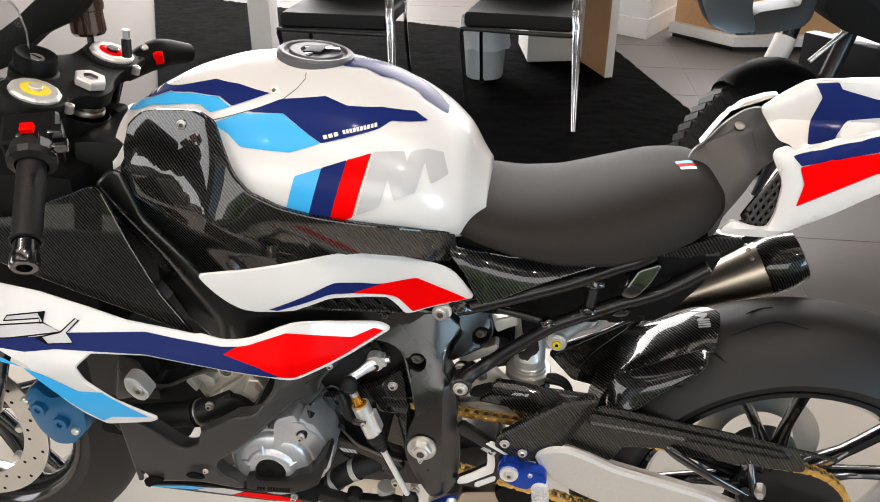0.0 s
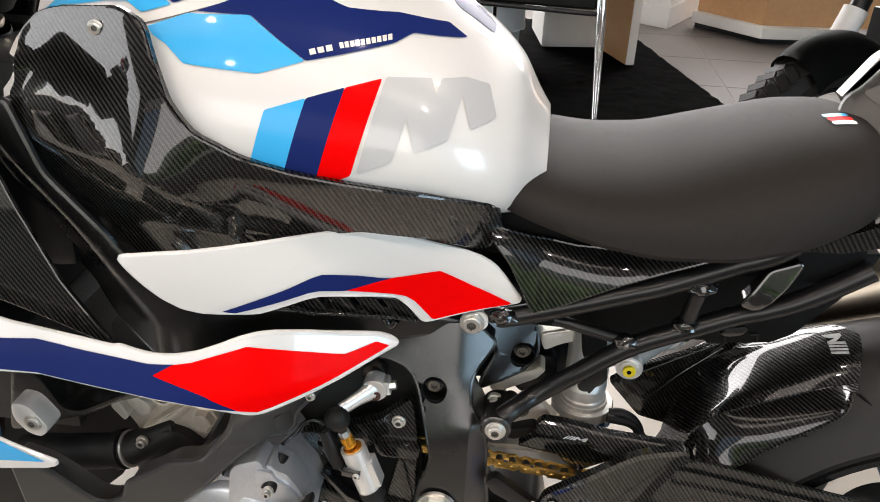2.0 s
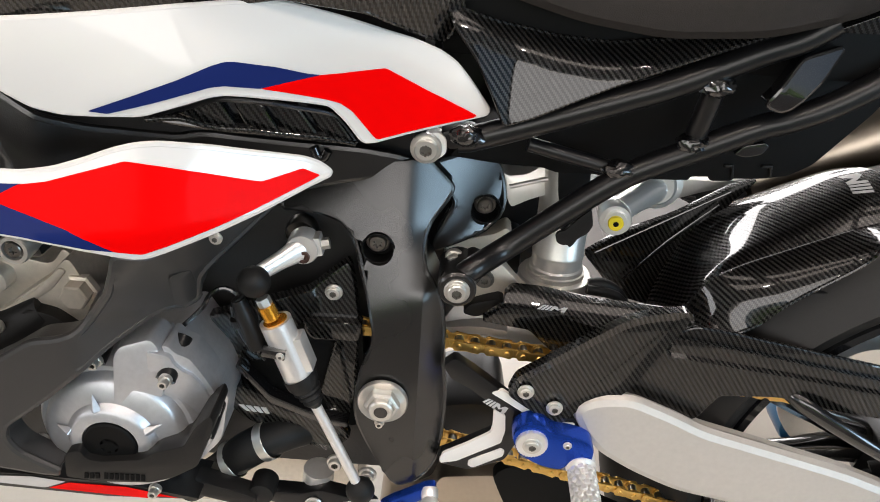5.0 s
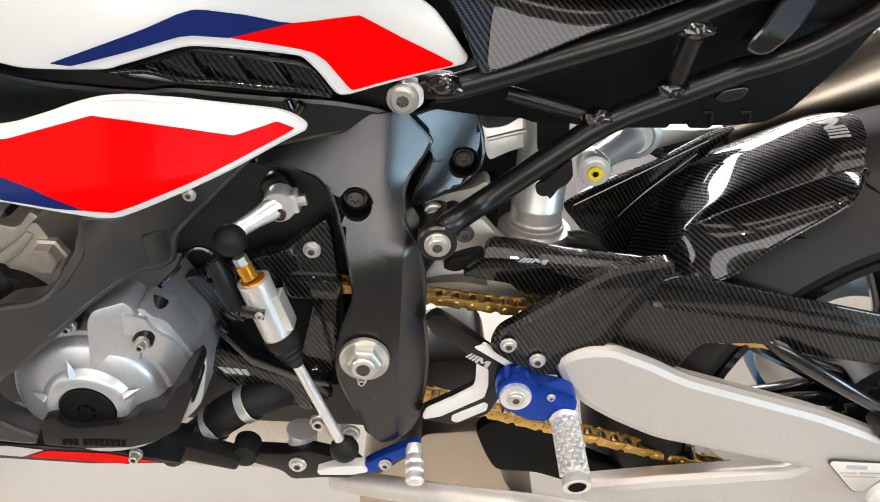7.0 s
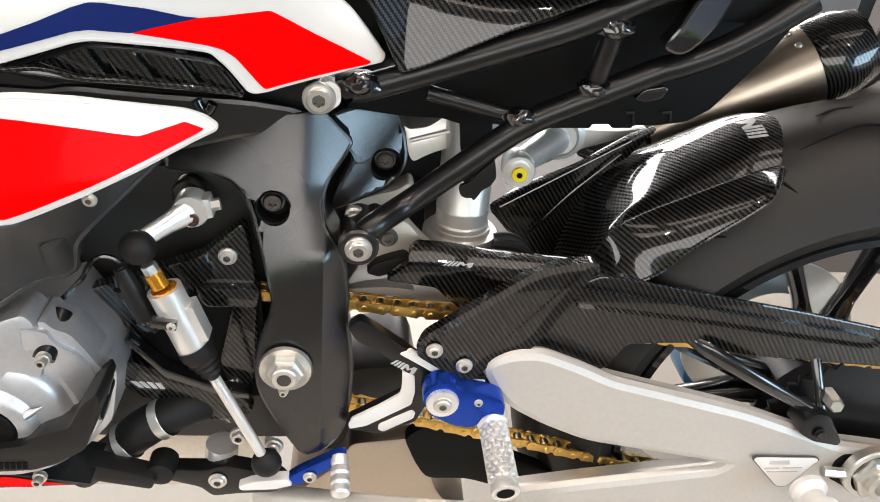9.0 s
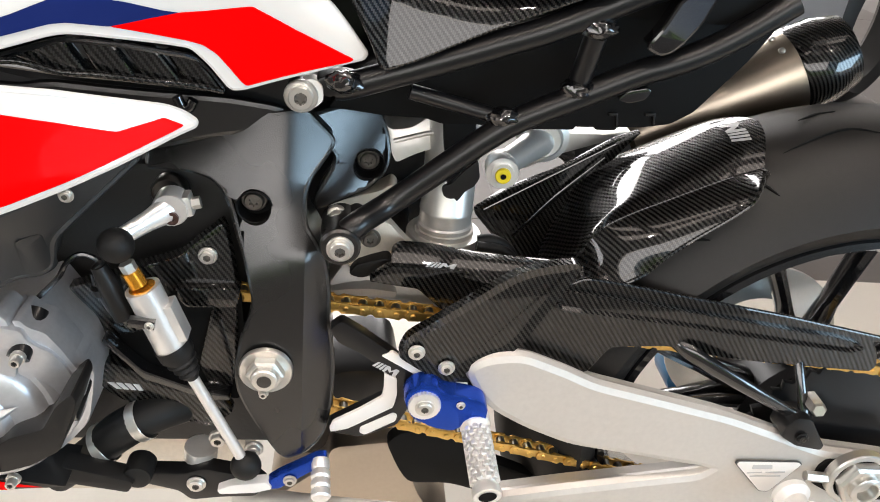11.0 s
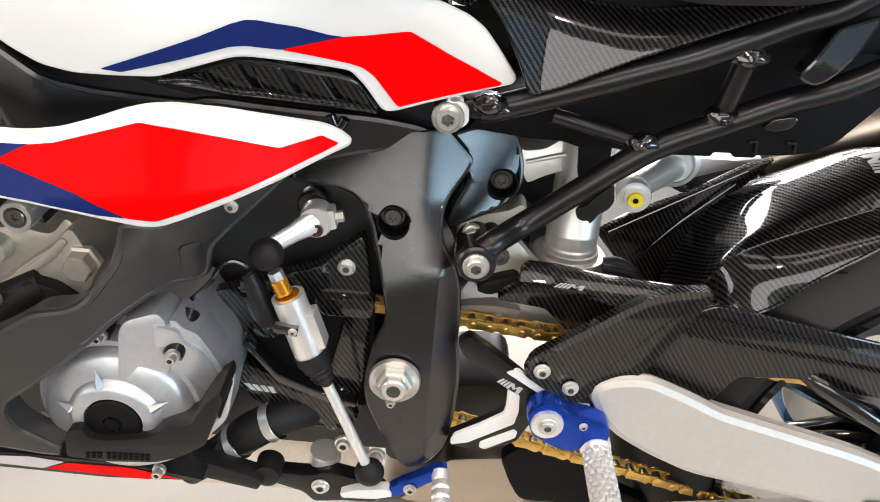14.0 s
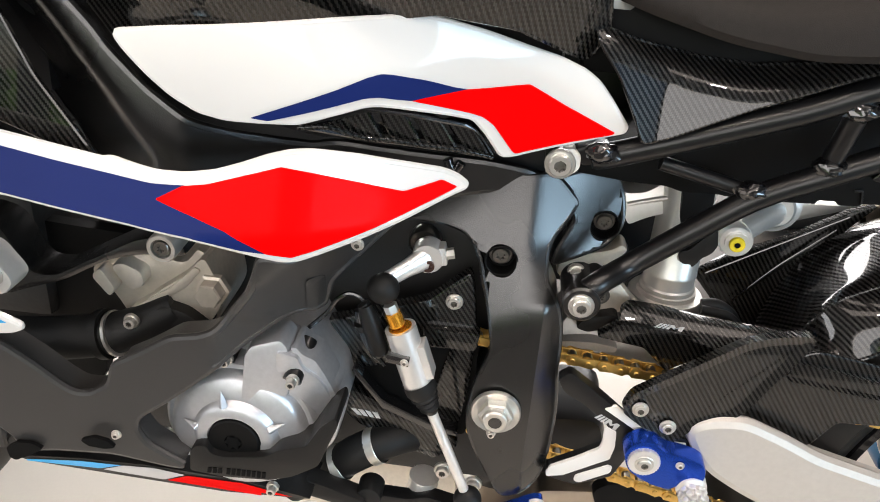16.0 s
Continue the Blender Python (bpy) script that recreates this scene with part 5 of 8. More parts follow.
part("undertail", panel([(0.2848, 0.7517), (0.2968, 0.7698), (0.3077, 0.7890), (0.3257, 0.7958), (0.3404, 0.8008), (0.3270, 0.7728), (0.3080, 0.7491), (0.3000, 0.7460)], lambda x, z: 1.372 + 0.25 * abs(z - 0.76), 0.0025, 0.02, 0.01, 0.004), GLOSSBLACK, bike, "gloss black undertail panel")
part("undertail", slab([(0.329, 0.806), (0.407, 0.842), (0.442, 0.839), (0.416, 0.819), (0.370, 0.807)], 1.392, 1.40, 0.003), CARBON, bike)
c0, c1 = Vector((0.4311, 1.6250, 0.6125)), Vector((0.5496, 1.6250, 0.6753))
d = (c1 - c0).normalized()
L = (c1 - c0).length
can = part("silencer", lathe([(0.024, -0.05), (0.029, 0), (0.038, L * 0.5), (0.0475, L), (0.045, L + 0.002)], c0, axis=d, n=48), TITAN, bike, "titanium silencer with a carbon end cap")
part("end_cap", lathe([(0.0465, L), (0.0482, L + 0.003), (0.048, L + 0.035), (0.040, L + 0.062), (0.033, L + 0.064), (0.030, L + 0.03), (0, L + 0.03)], c0, axis=d, n=48), CARBON, can)
for k in range(5):
    a = k * 0.5 - 1.4
    q = Vector((0, 0, 1)).rotation_difference(d)
    p = c0 + d * (L - 0.012) + q @ Vector((0.0462 * math.cos(a + 3.1), 0.0462 * math.sin(a + 3.1), 0))
    part("rivet", lathe([(0, 0.003), (0.003, 0.002), (0.004, 0)], p, axis=(p - c0 - d * (L - 0.012)), n=10), STEEL, can)

part("swingarm_beam", slab([(0.0533, 0.4772), (0.0607, 0.4872), (0.0730, 0.5042), (0.0809, 0.4944), (0.0982, 0.4950), (0.1138, 0.4891), (0.1528, 0.4827), (0.1772, 0.4615), (0.1613, 0.4508), (0.1045, 0.4591), (0.0559, 0.4608)], 1.455, 1.52, 0.006, 0.004, slope=(0, 0.5)), SWINGALU, bike)
part("beam_side", slab([(0.0555, 0.4812), (0.0759, 0.4858), (0.0974, 0.4885), (0.1239, 0.4836), (0.1235, 0.4652), (0.1044, 0.4592), (0.0560, 0.4596)], 1.452, 1.47, 0.003, 0.004, slope=(0, -0.6)), SWINGALU, bike)

# ---- rear wheel and hugger
AXLE = Vector((0.593, CY, 0.336))
TYRE_R = 0.343
tyre_section = [(TYRE_R - 0.075 * (abs(s) ** 2.6), 0.1 * s) for s in np.linspace(-1, 1, 33)]
tyre_section += [(0.256, 0.094), (0.248, 0.086), (0.236, 0.074), (0.236, -0.074), (0.248, -0.086), (0.256, -0.094)]
wheel = part("rear_wheel", lathe([(0.249, 0.085), (0.247, 0.090), (0.240, 0.091), (0.236, 0.086), (0.230, 0.076), (0.214, 0.05), (0.214, -0.05), (0.230, -0.076), (0.236, -0.086), (0.240, -0.091), (0.247, -0.090), (0.249, -0.085)], AXLE, n=90), GLOSSBLACK, bike, "gloss black rear wheel")
tyre = part("tyre", lathe(tyre_section, AXLE, n=120, closed=True), TYRE, wheel, "wide black rear tyre with few grooves")
for k in range(10):
    a = 2 * math.pi * (k // 2) / 5 + (0.25 if k % 2 else -0.25) + 0.48
    b = 2 * math.pi * (k // 2) / 5 + (0.13 if k % 2 else -0.13) + 0.48
    part("spoke", tube([AXLE + Vector((math.cos(b) * 0.055, -0.01, math.sin(b) * 0.055)), AXLE + Vector((math.cos((a + b) / 2) * 0.13, -0.014, math.sin((a + b) / 2) * 0.13)), AXLE + Vector((math.cos(a) * 0.212, -0.02, math.sin(a) * 0.212))], [0.016, 0.009, 0.010], 10, flat=1.5), GLOSSBLACK, wheel)
part("hub", lathe([(0, 0.075), (0.03, 0.075), (0.045, 0.06), (0.062, 0.05), (0.062, -0.06), (0.03, -0.075), (0, -0.075)], AXLE, n=32), SATIN, wheel)
part("brake_disc", lathe([(0.065, -0.092), (0.11, -0.092), (0.11, -0.097), (0.065, -0.097)], AXLE, n=48, closed=True), STEEL, wheel)
for pts in ([(0.4697, 1.4546, 0.6459), (0.4864, 1.4580, 0.6538), (0.5082, 1.4629, 0.6625), (0.5302, 1.4661, 0.6687), (0.5498, 1.4622, 0.6703), (0.5787, 1.4526, 0.6681)], [(0.4938, 1.4870, 0.6674), (0.5162, 1.4988, 0.6701), (0.5356, 1.4998, 0.6744)], [(0.4454, 1.4399, 0.6236), (0.4528, 1.4333, 0.6204), (0.4622, 1.4258, 0.6157)], [(0.3894, 1.4242, 0.5653), (0.3967, 1.4225, 0.5690), (0.4056, 1.4191, 0.5703)]):
    part("tread_groove", tube(pts, [0.0004, 0.0014, 0.0017, 0.0014, 0.0004], 6, 3), GAP, tyre)


HUG_CREASE = [(0.2935, 1.4370, 0.5221), (0.2939, 1.4370, 0.5389), (0.2967, 1.4370, 0.5591), (0.3185, 1.4370, 0.5804), (0.3650, 1.4370, 0.6047), (0.4107, 1.4370, 0.6269), (0.4436, 1.4370, 0.6391)]
HUG_EDGE = [(0.2942, 1.4020, 0.5270), (0.3120, 1.4020, 0.5291), (0.3379, 1.4020, 0.5413), (0.3622, 1.4020, 0.5679), (0.4033, 1.4020, 0.6024), (0.4240, 1.4020, 0.6243), (0.4234, 1.4020, 0.6517)]
HUG_TOP = [(0.2717, 1.5000, 0.4694), (0.2853, 1.5000, 0.5098), (0.3033, 1.5000, 0.5461), (0.3189, 1.5000, 0.5727), (0.3391, 1.5000, 0.5964), (0.3599, 1.5000, 0.6143), (0.3911, 1.5000, 0.6330), (0.4241, 1.5000, 0.6526), (0.4563, 1.5000, 0.6635)]


def along(line, u):
    """A point of a smooth line, u from 0 to 1 and a little past it."""
    pts = smooth_line(line, 10)
    s = u * (len(pts) - 1)
    i = max(0, min(len(pts) - 2, int(s)))
    return pts[i].lerp(pts[i + 1], s - i)


def hugger_point(u, v):
    """u from the front (0) to the rear edge (1), v across the crown, near side negative."""
    w = abs(v) ** 2.4 if v < 0 else 1.5 * v ** 2
    u = u * (1 - 0.16 * max(0.0, v + 0.1))
    top, low = along(HUG_TOP, u), along(HUG_CREASE, u)
    p = top.lerp(low, w) + (AXLE - low).normalized() * 0.006 * max(0.0, abs(v) - 0.8) / 0.2
    p.y = CY + (low.y - CY) * -v if v < 0 else CY + (CY - low.y) * v
    return p


def skirt_point(u, s):
    """The outer skirt: s from its crease on the crown (0) to its free edge (1)."""
    p = along(HUG_CREASE, u).lerp(along(HUG_EDGE, u), s)
    p.y -= 0.006 * math.sin(s * math.pi) + 0.005
    return p


def sheet(f, us, vs, thick, inward):
    bm = bmesh.new()
    rows = [[bm.verts.new(f(u, v)) for v in vs] for u in us]
    for a, b in zip(rows, rows[1:]):
        for k in range(len(vs) - 1):
            bm.faces.new((a[k], a[k + 1], b[k + 1], b[k]))
    bmesh.ops.recalc_face_normals(bm, faces=bm.faces)
    bmesh.ops.solidify(bm, geom=bm.faces[:], thickness=thick)
    return bm


hugger = part("rear_hugger", sheet(hugger_point, np.linspace(0, 1, 30), list(np.linspace(-1, 1, 34)), 0.003, True), CARBON, bike, "glossy carbon rear wheel hugger")
part("hugger_skirt", sheet(skirt_point, np.linspace(0, 1, 26), list(np.linspace(0, 1, 14)), 0.003, True), CARBON, hugger)
part("skirt_edge", tube([skirt_point(u, 1.0) for u in np.linspace(0.02, 1, 12)], 0.0018, 8), CARBON, hugger)
part("skirt_edge", tube([skirt_point(u, 0.0) for u in np.linspace(0.02, 1, 12)], 0.0009, 8), CARBON, hugger)
part("hugger_front", slab([(0.2026, 0.5307), (0.2344, 0.5565), (0.2882, 0.5836), (0.3387, 0.6185), (0.3649, 0.6295), (0.3449, 0.6043), (0.3164, 0.5598), (0.2921, 0.4982), (0.2842, 0.4731), (0.2457, 0.4818)], 1.535, 1.543, 0.003, 0.006), CARBON, bike)
part("front_ridge", tube([(0.2473, 1.5300, 0.5056), (0.2867, 1.5300, 0.5541), (0.3298, 1.5300, 0.6006)], [0.0012, 0.003, 0.0012], 10, flat=0.5), GLOSSBLACK, bike)
part("front_ridge", tube([(0.2130, 1.5300, 0.5358), (0.2610, 1.5300, 0.5668), (0.3378, 1.5300, 0.6162)], 0.0016, 8), GLOSSBLACK, bike)
hb = Vector((0.2920, 1.4670, 0.5107))
bolt(hb.x, hb.y, hb.z, bike, STEEL, 0.005, 0.005, "hugger_bolt")


MARK = ([(0.0, 0), (0.09, 0), (0.19, 1), (0.10, 1)], [(0.13, 0), (0.22, 0), (0.32, 1), (0.23, 1)], [(0.26, 0), (0.35, 0), (0.45, 1), (0.36, 1)], [(0.39, 0), (0.50, 0), (0.55, 0.55), (0.66, 0.25), (0.80, 0.6), (0.80, 0), (0.93, 0), (1.0, 1), (0.85, 1), (0.70, 0.55), (0.62, 1), (0.48, 1)])


def mark(corners, at, parent, mat):
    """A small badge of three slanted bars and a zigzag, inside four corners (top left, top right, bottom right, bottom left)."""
    a, b, c, d = [Vector(p) for p in corners]
    for shape in MARK:
        bm = bmesh.new()
        pts = [(d.lerp(c, s)).lerp(a.lerp(b, s), t) for s, t in shape]
        f = bm.faces.new([bm.verts.new(at(p[0], p[1])) for p in pts])
        bmesh.ops.triangulate(bm, faces=[f])
        part("badge_bar", bm, mat, parent)


mark([(0.88, -0.60), (0.87, -0.05), (0.93, -0.05), (0.95, -0.60)], lambda u, v: AXLE + (hugger_point(u, v) - AXLE) * 1.006, hugger, GREY)

# ---- swingarm, guards, chain
SWING_OUT = [(0.1802, 0.4543), (0.2068, 0.4677), (0.2370, 0.4716), (0.2816, 0.4547), (0.3109, 0.4408), (0.3747, 0.4251), (0.4538, 0.4053), (0.5134, 0.3841), (0.5621, 0.3656), (0.6326, 0.3568), (0.6955, 0.3469), (0.7682, 0.1825), (0.5807, 0.2003), (0.4695, 0.2426), (0.2536, 0.2407), (0.2361, 0.2742), (0.2306, 0.2896), (0.3073, 0.3054), (0.4398, 0.3292), (0.4455, 0.3347), (0.4377, 0.3370), (0.3517, 0.3519), (0.2973, 0.3613), (0.2506, 0.3812), (0.2152, 0.4018), (0.1978, 0.4220)]
swing = part("swingarm", panel(SWING_OUT, lambda x, z: 1.366 - 0.02 * (x - 0.4), 0.0085, 0.03, 0.02, 0.014), SWINGALU, bike, "blasted silver aluminium swingarm")
lab = part("type_plate", slab([(0.4700, 0.3494), (0.4719, 0.3532), (0.5377, 0.3528), (0.5425, 0.3497), (0.5172, 0.3107), (0.5064, 0.3115)], 1.3602, 1.362, 0.0003, 0.003), material("dark_label_border", (0.05, 0.05, 0.05), 0.5), swing, "white triangular label with a dark border")
lc = [Vector(p) for p in [(0.4700, 0.3494), (0.4719, 0.3532), (0.5377, 0.3528), (0.5425, 0.3497), (0.5172, 0.3107), (0.5064, 0.3115)]]
mid = sum(lc, Vector((0, 0))) / len(lc)
part("label_face", slab([mid + (p - mid) * 0.955 for p in lc], 1.3597, 1.361, 0.0002, 0.003), WHITEPART, lab)
for o in ([(0.4889, 0.3489), (0.5094, 0.3490), (0.5111, 0.3436), (0.4894, 0.3435)], [(0.4854, 0.3388), (0.5014, 0.3396), (0.5019, 0.3381), (0.4858, 0.3372)], [(0.5051, 0.3396), (0.5255, 0.3405), (0.5260, 0.3389), (0.5056, 0.3381)], [(0.4898, 0.3341), (0.5224, 0.3350), (0.5230, 0.3334), (0.4903, 0.3325)]):
    part("letter_bar", slab(o, 1.3592, 1.36, 0, 0), GREY, lab)
heel = part("heel_guard", facet_slab([(0.1218, 0.4686), (0.1282, 0.4880), (0.1518, 0.5045), (0.1741, 0.5200), (0.1958, 0.5357), (0.2172, 0.5505), (0.2352, 0.5569), (0.2537, 0.5604), (0.2717, 0.5617), (0.2783, 0.5566), (0.2728, 0.5457), (0.2621, 0.5253), (0.2514, 0.5073), (0.2391, 0.4832), (0.2299, 0.4708), (0.2201, 0.4634), (0.2055, 0.4593), (0.1912, 0.4526), (0.1836, 0.4426), (0.1765, 0.4352), (0.1669, 0.4362), (0.1536, 0.4447), (0.1362, 0.4573)], 1.374, 1.385, 0.0095, 0.0026, 0.006, slope=(0.1, 0)), CARBON, bike, "carbon heel guard", smooth=False)
for c in ((0.1388, 1.3640, 0.4722), (0.1676, 1.3640, 0.4537)):
    bolt(c[0], 1.368 + 0.1 * (c[0] - 0.14), c[2], heel, STEEL, 0.0075, 0.005)
cc = part("chain_cover", slab([(0.0935, 0.5185), (0.1131, 0.5362), (0.1652, 0.5341), (0.2137, 0.5258), (0.2111, 0.5183), (0.1847, 0.5015), (0.1642, 0.4872), (0.1479, 0.5028), (0.1393, 0.5116), (0.1158, 0.5147)], 1.409, 1.42, 0.0015, 0.004, slope=(0, -0.1)), CARBON, bike, "carbon chain cover")
part("cover_top", slab([(0.1136, 0.5326), (0.1138, 0.5432), (0.1210, 0.5477), (0.1490, 0.5468), (0.1957, 0.5416), (0.2793, 0.5381), (0.2449, 0.5254), (0.2141, 0.5214), (0.1661, 0.5305)], 1.414, 1.424, 0.0015, 0.004, slope=(0, 0.9)), CARBON, cc)
mark([(0.1475, 0.5403), (0.1722, 0.5386), (0.1718, 0.5332), (0.1434, 0.5347)], lambda x, z: (x, 1.4105, z), cc, GREY)
part("rubber_block", slab([(0.0760, 0.5116), (0.0822, 0.5218), (0.0960, 0.5268), (0.1103, 0.5305), (0.1158, 0.5272), (0.1062, 0.5150), (0.0882, 0.5079)], 1.43, 1.46, 0.003, 0.004), RUBBER, bike)
guard = part("chain_guard", panel([(0.2205, 0.4355), (0.2389, 0.4943), (0.2693, 0.5320), (0.2858, 0.5409), (0.3205, 0.5369), (0.4047, 0.5218), (0.4928, 0.5071), (0.5984, 0.4860), (0.6455, 0.4771), (0.6488, 0.4696), (0.5865, 0.4816), (0.5969, 0.4689), (0.6026, 0.4516), (0.5981, 0.4444), (0.5241, 0.4490), (0.4399, 0.4558), (0.3798, 0.4683), (0.3248, 0.4655), (0.3068, 0.4334), (0.2635, 0.4399)], lambda x, z: 1.392, 0.0016, 0.006, 0.012, 0.006), CARBON, bike, "long glossy carbon chain guard", smooth=False)
part("guard_rib", facet_slab([(0.2639, 0.5092), (0.2682, 0.5293), (0.2947, 0.5261), (0.3771, 0.5131), (0.4935, 0.4945), (0.5417, 0.4881), (0.5687, 0.4815), (0.5795, 0.4751), (0.5661, 0.4699), (0.4987, 0.4789), (0.3816, 0.4956), (0.3042, 0.5044)], 1.388, 1.397, 0.0035, 0.005, 0.005), CARBON, guard, smooth=False)
st = part("guard_stay", join(tube([(0.3865, 1.4000, 0.4708), (0.4051, 1.3850, 0.4646), (0.4580, 1.3720, 0.4389), (0.5164, 1.3700, 0.4077)], [0.006, 0.0085, 0.0075, 0.006], 12, flat=0.55), tube([(0.5190, 1.4000, 0.4610), (0.5232, 1.3850, 0.4366), (0.5306, 1.3700, 0.4028)], [0.0055, 0.0055, 0.006], 12, flat=0.55)), GLOSSBLACK, bike, "gloss black chain guard stay")
part("stay_foot", slab([(0.5053, 0.3877), (0.5069, 0.4024), (0.5148, 0.4118), (0.5313, 0.4099), (0.5551, 0.3763), (0.5531, 0.3702), (0.5240, 0.3760)], 1.358, 1.385, 0.003, 0.004), SATIN, st)
fb2 = Vector((0.5259, 1.3550, 0.3886))
bolt(fb2.x, 1.356, fb2.z, st, SATIN, 0.006, 0.004)
gb = Vector((0.5338, 1.3650, 0.4217))
part("stay_bolt", lathe([(0, 0.012), (0.006, 0.012), (0.0075, 0.009), (0.008, 0.003), (0.0085, 0), (0.0085, -0.02)], gb, axis=(-0.3, -1, 0.3), sides=6), STEEL, bike, smooth=False)

ax = Vector((0.5985, 1.3450, 0.3416))
adj = part("axle_block", slab([(0.5598, 0.3240), (0.5607, 0.3463), (0.5672, 0.3557), (0.6772, 0.3532), (0.6996, 0.3016), (0.6093, 0.2993), (0.5802, 0.3126)], 1.3595, 1.37, 0.001, 0.004), MATTBLACK, bike, "black chain adjuster slot")
part("axle_nut", lathe([(0.0325, -0.005), (0.0325, 0.004), (0.031, 0.0055), (0.026, 0.0055)], (ax.x, 1.352, ax.z), n=40), STEEL, adj)
part("axle_hexagon", lathe([(0.026, 0.004), (0.026, 0.013), (0.0225, 0.015), (0.016, 0.015), (0.015, 0.010), (0, 0.010)], (ax.x, 1.352, ax.z), sides=6), STEEL, adj, smooth=False)
part("axle_end", lathe([(0.0165, 0.010), (0.0165, 0.021), (0.0145, 0.0225), (0.011, 0.0225), (0.010, 0.012), (0, 0.012)], (ax.x, 1.352, ax.z), n=28), STEEL, adj)
part("adjuster_bolt", tube([(0.5434, 1.3520, 0.3422), (0.5702, 1.3520, 0.3391)], 0.0055, 6), STEEL, adj)
sp = Vector((0.5240, 1.3400, 0.3311))
part("stand_spool", lathe([(0, 0.036), (0.016, 0.036), (0.0185, 0.033), (0.0185, 0.028), (0.012, 0.024), (0.012, 0.012), (0.0185, 0.006), (0.0185, 0), (0, -0.01)], sp, n=28), WHITEPART, bike, "white stand spool")
part("rear_caliper", slab([(0.5022, 0.2611), (0.5068, 0.2893), (0.5300, 0.3037), (0.5584, 0.2906), (0.5700, 0.2432), (0.5322, 0.2357), (0.5108, 0.2421)], 1.60, 1.65, 0.01, 0.01), CALIPER, bike)

RSP, FSP = (0.593, 0.340, 0.100), (-0.050, 0.455, 0.050)
CHAIN_Y = 1.41


def chain_path():
    """The loop of the chain: over both sprockets and along the two runs."""
    (ax_, az, ar), (bx, bz, br) = RSP, FSP
    dx, dz = bx - ax_, bz - az
    dist, th = math.hypot(dx, dz), math.atan2(dz, dx)
    off = math.acos((ar - br) / dist)
    a_low, a_up = th + off, th - off
    pts = []
    for s in np.linspace(a_low, a_up + 2 * math.pi, 60):
        pts.append((ax_ + ar * math.cos(s), az + ar * math.sin(s)))
    for s in np.linspace(a_up, a_low, 24):
        pts.append((bx + br * math.cos(s), bz + br * math.sin(s)))
    pts.append(pts[0])
    return pts


def link_mesh(wide):
    """Two waisted plates and the rollers between them; half its pitch to either side of the origin."""
    h, out = 0.0077, []
    outline = []
    for a in (60, 35, 0, -35, -60, -120, -145, 180, 145, 120):
        s = h if abs(a) < 90 else -h
        outline.append((s + 0.0066 * math.cos(radians(a)), 0.0066 * math.sin(radians(a))))
    outline.insert(5, (0, -0.0044))
    outline.append((0, 0.0044))
    for y in (-wide, wide):
        out.append(slab(outline, y - 0.0009, y + 0.0009, 0.0004, 0))
    if wide > 0.007:
        for x in (-h, h):
            out.append(lathe([(0, wide + 0.0024), (0.002, wide + 0.0024), (0.0027, wide + 0.0016), (0.0027, wide)], (x, 0, 0), n=10))
    return join(*out)


def roller_mesh():
    return lathe([(0, 0.0068), (0.0047, 0.0068), (0.0047, -0.0068), (0, -0.0068)], n=10)


chain = part("drive_chain", tube([(FSP[0], 1.412, FSP[1]), (FSP[0], 1.414, FSP[1])], 0.03), SATIN, bike, "gold drive chain")
loop = chain_path()
seg = [math.dist(a, b) for a, b in zip(loop, loop[1:])]
total = sum(seg)
links = 2 * round(total / 0.0154 / 2)
cum = np.concatenate([[0], np.cumsum(seg)])
lx, lz = np.array([p[0] for p in loop]), np.array([p[1] for p in loop])
first = {}
for k in range(links):
    s0, s1 = total * k / links, total * (k + 1) / links
    p = [(float(np.interp(s, cum, lx)), float(np.interp(s, cum, lz))) for s in (s0, s1)]
    cx, cz = (p[0][0] + p[1][0]) / 2, (p[0][1] + p[1][1]) / 2
    ang = math.degrees(math.atan2(p[1][1] - p[0][1], p[1][0] - p[0][0]))
    kind_ = k % 2
    if kind_ not in first:
        first[kind_] = part("link", link_mesh(0.0075 if kind_ else 0.0056), GOLD, chain)
        ob = first[kind_]
    else:
        ob = new("link", first[kind_].data)
        ob.parent = chain
    ob.matrix_basis = pose(cx, CHAIN_Y, cz, 0, -ang, 0)
    if "roller" not in first:
        first["roller"] = part("roller", roller_mesh(), DARKSTEEL, chain)
        ob = first["roller"]
    else:
        ob = new("roller", first["roller"].data)
        ob.parent = chain
    ob.matrix_basis = pose(p[0][0], CHAIN_Y, p[0][1])


def sprocket(cx, cz, r, teeth, mat, parent, name):
    outline = []
    for k in range(teeth * 2):
        a = math.pi * k / teeth
        q = r + (0.003 if k % 2 else -0.005)
        outline.append((cx + q * math.cos(a), cz + q * math.sin(a)))
    return part(name, slab(outline, CHAIN_Y - 0.003, CHAIN_Y + 0.003, 0.0008, 0), mat, parent)


sprocket(*RSP, 45, SATIN, bike, "rear_sprocket")
part("sprocket_carrier", lathe([(0.03, 0.07), (0.085, 0.072), (0.088, 0.06), (0.05, 0.05)], AXLE, n=36), SATIN, wheel)

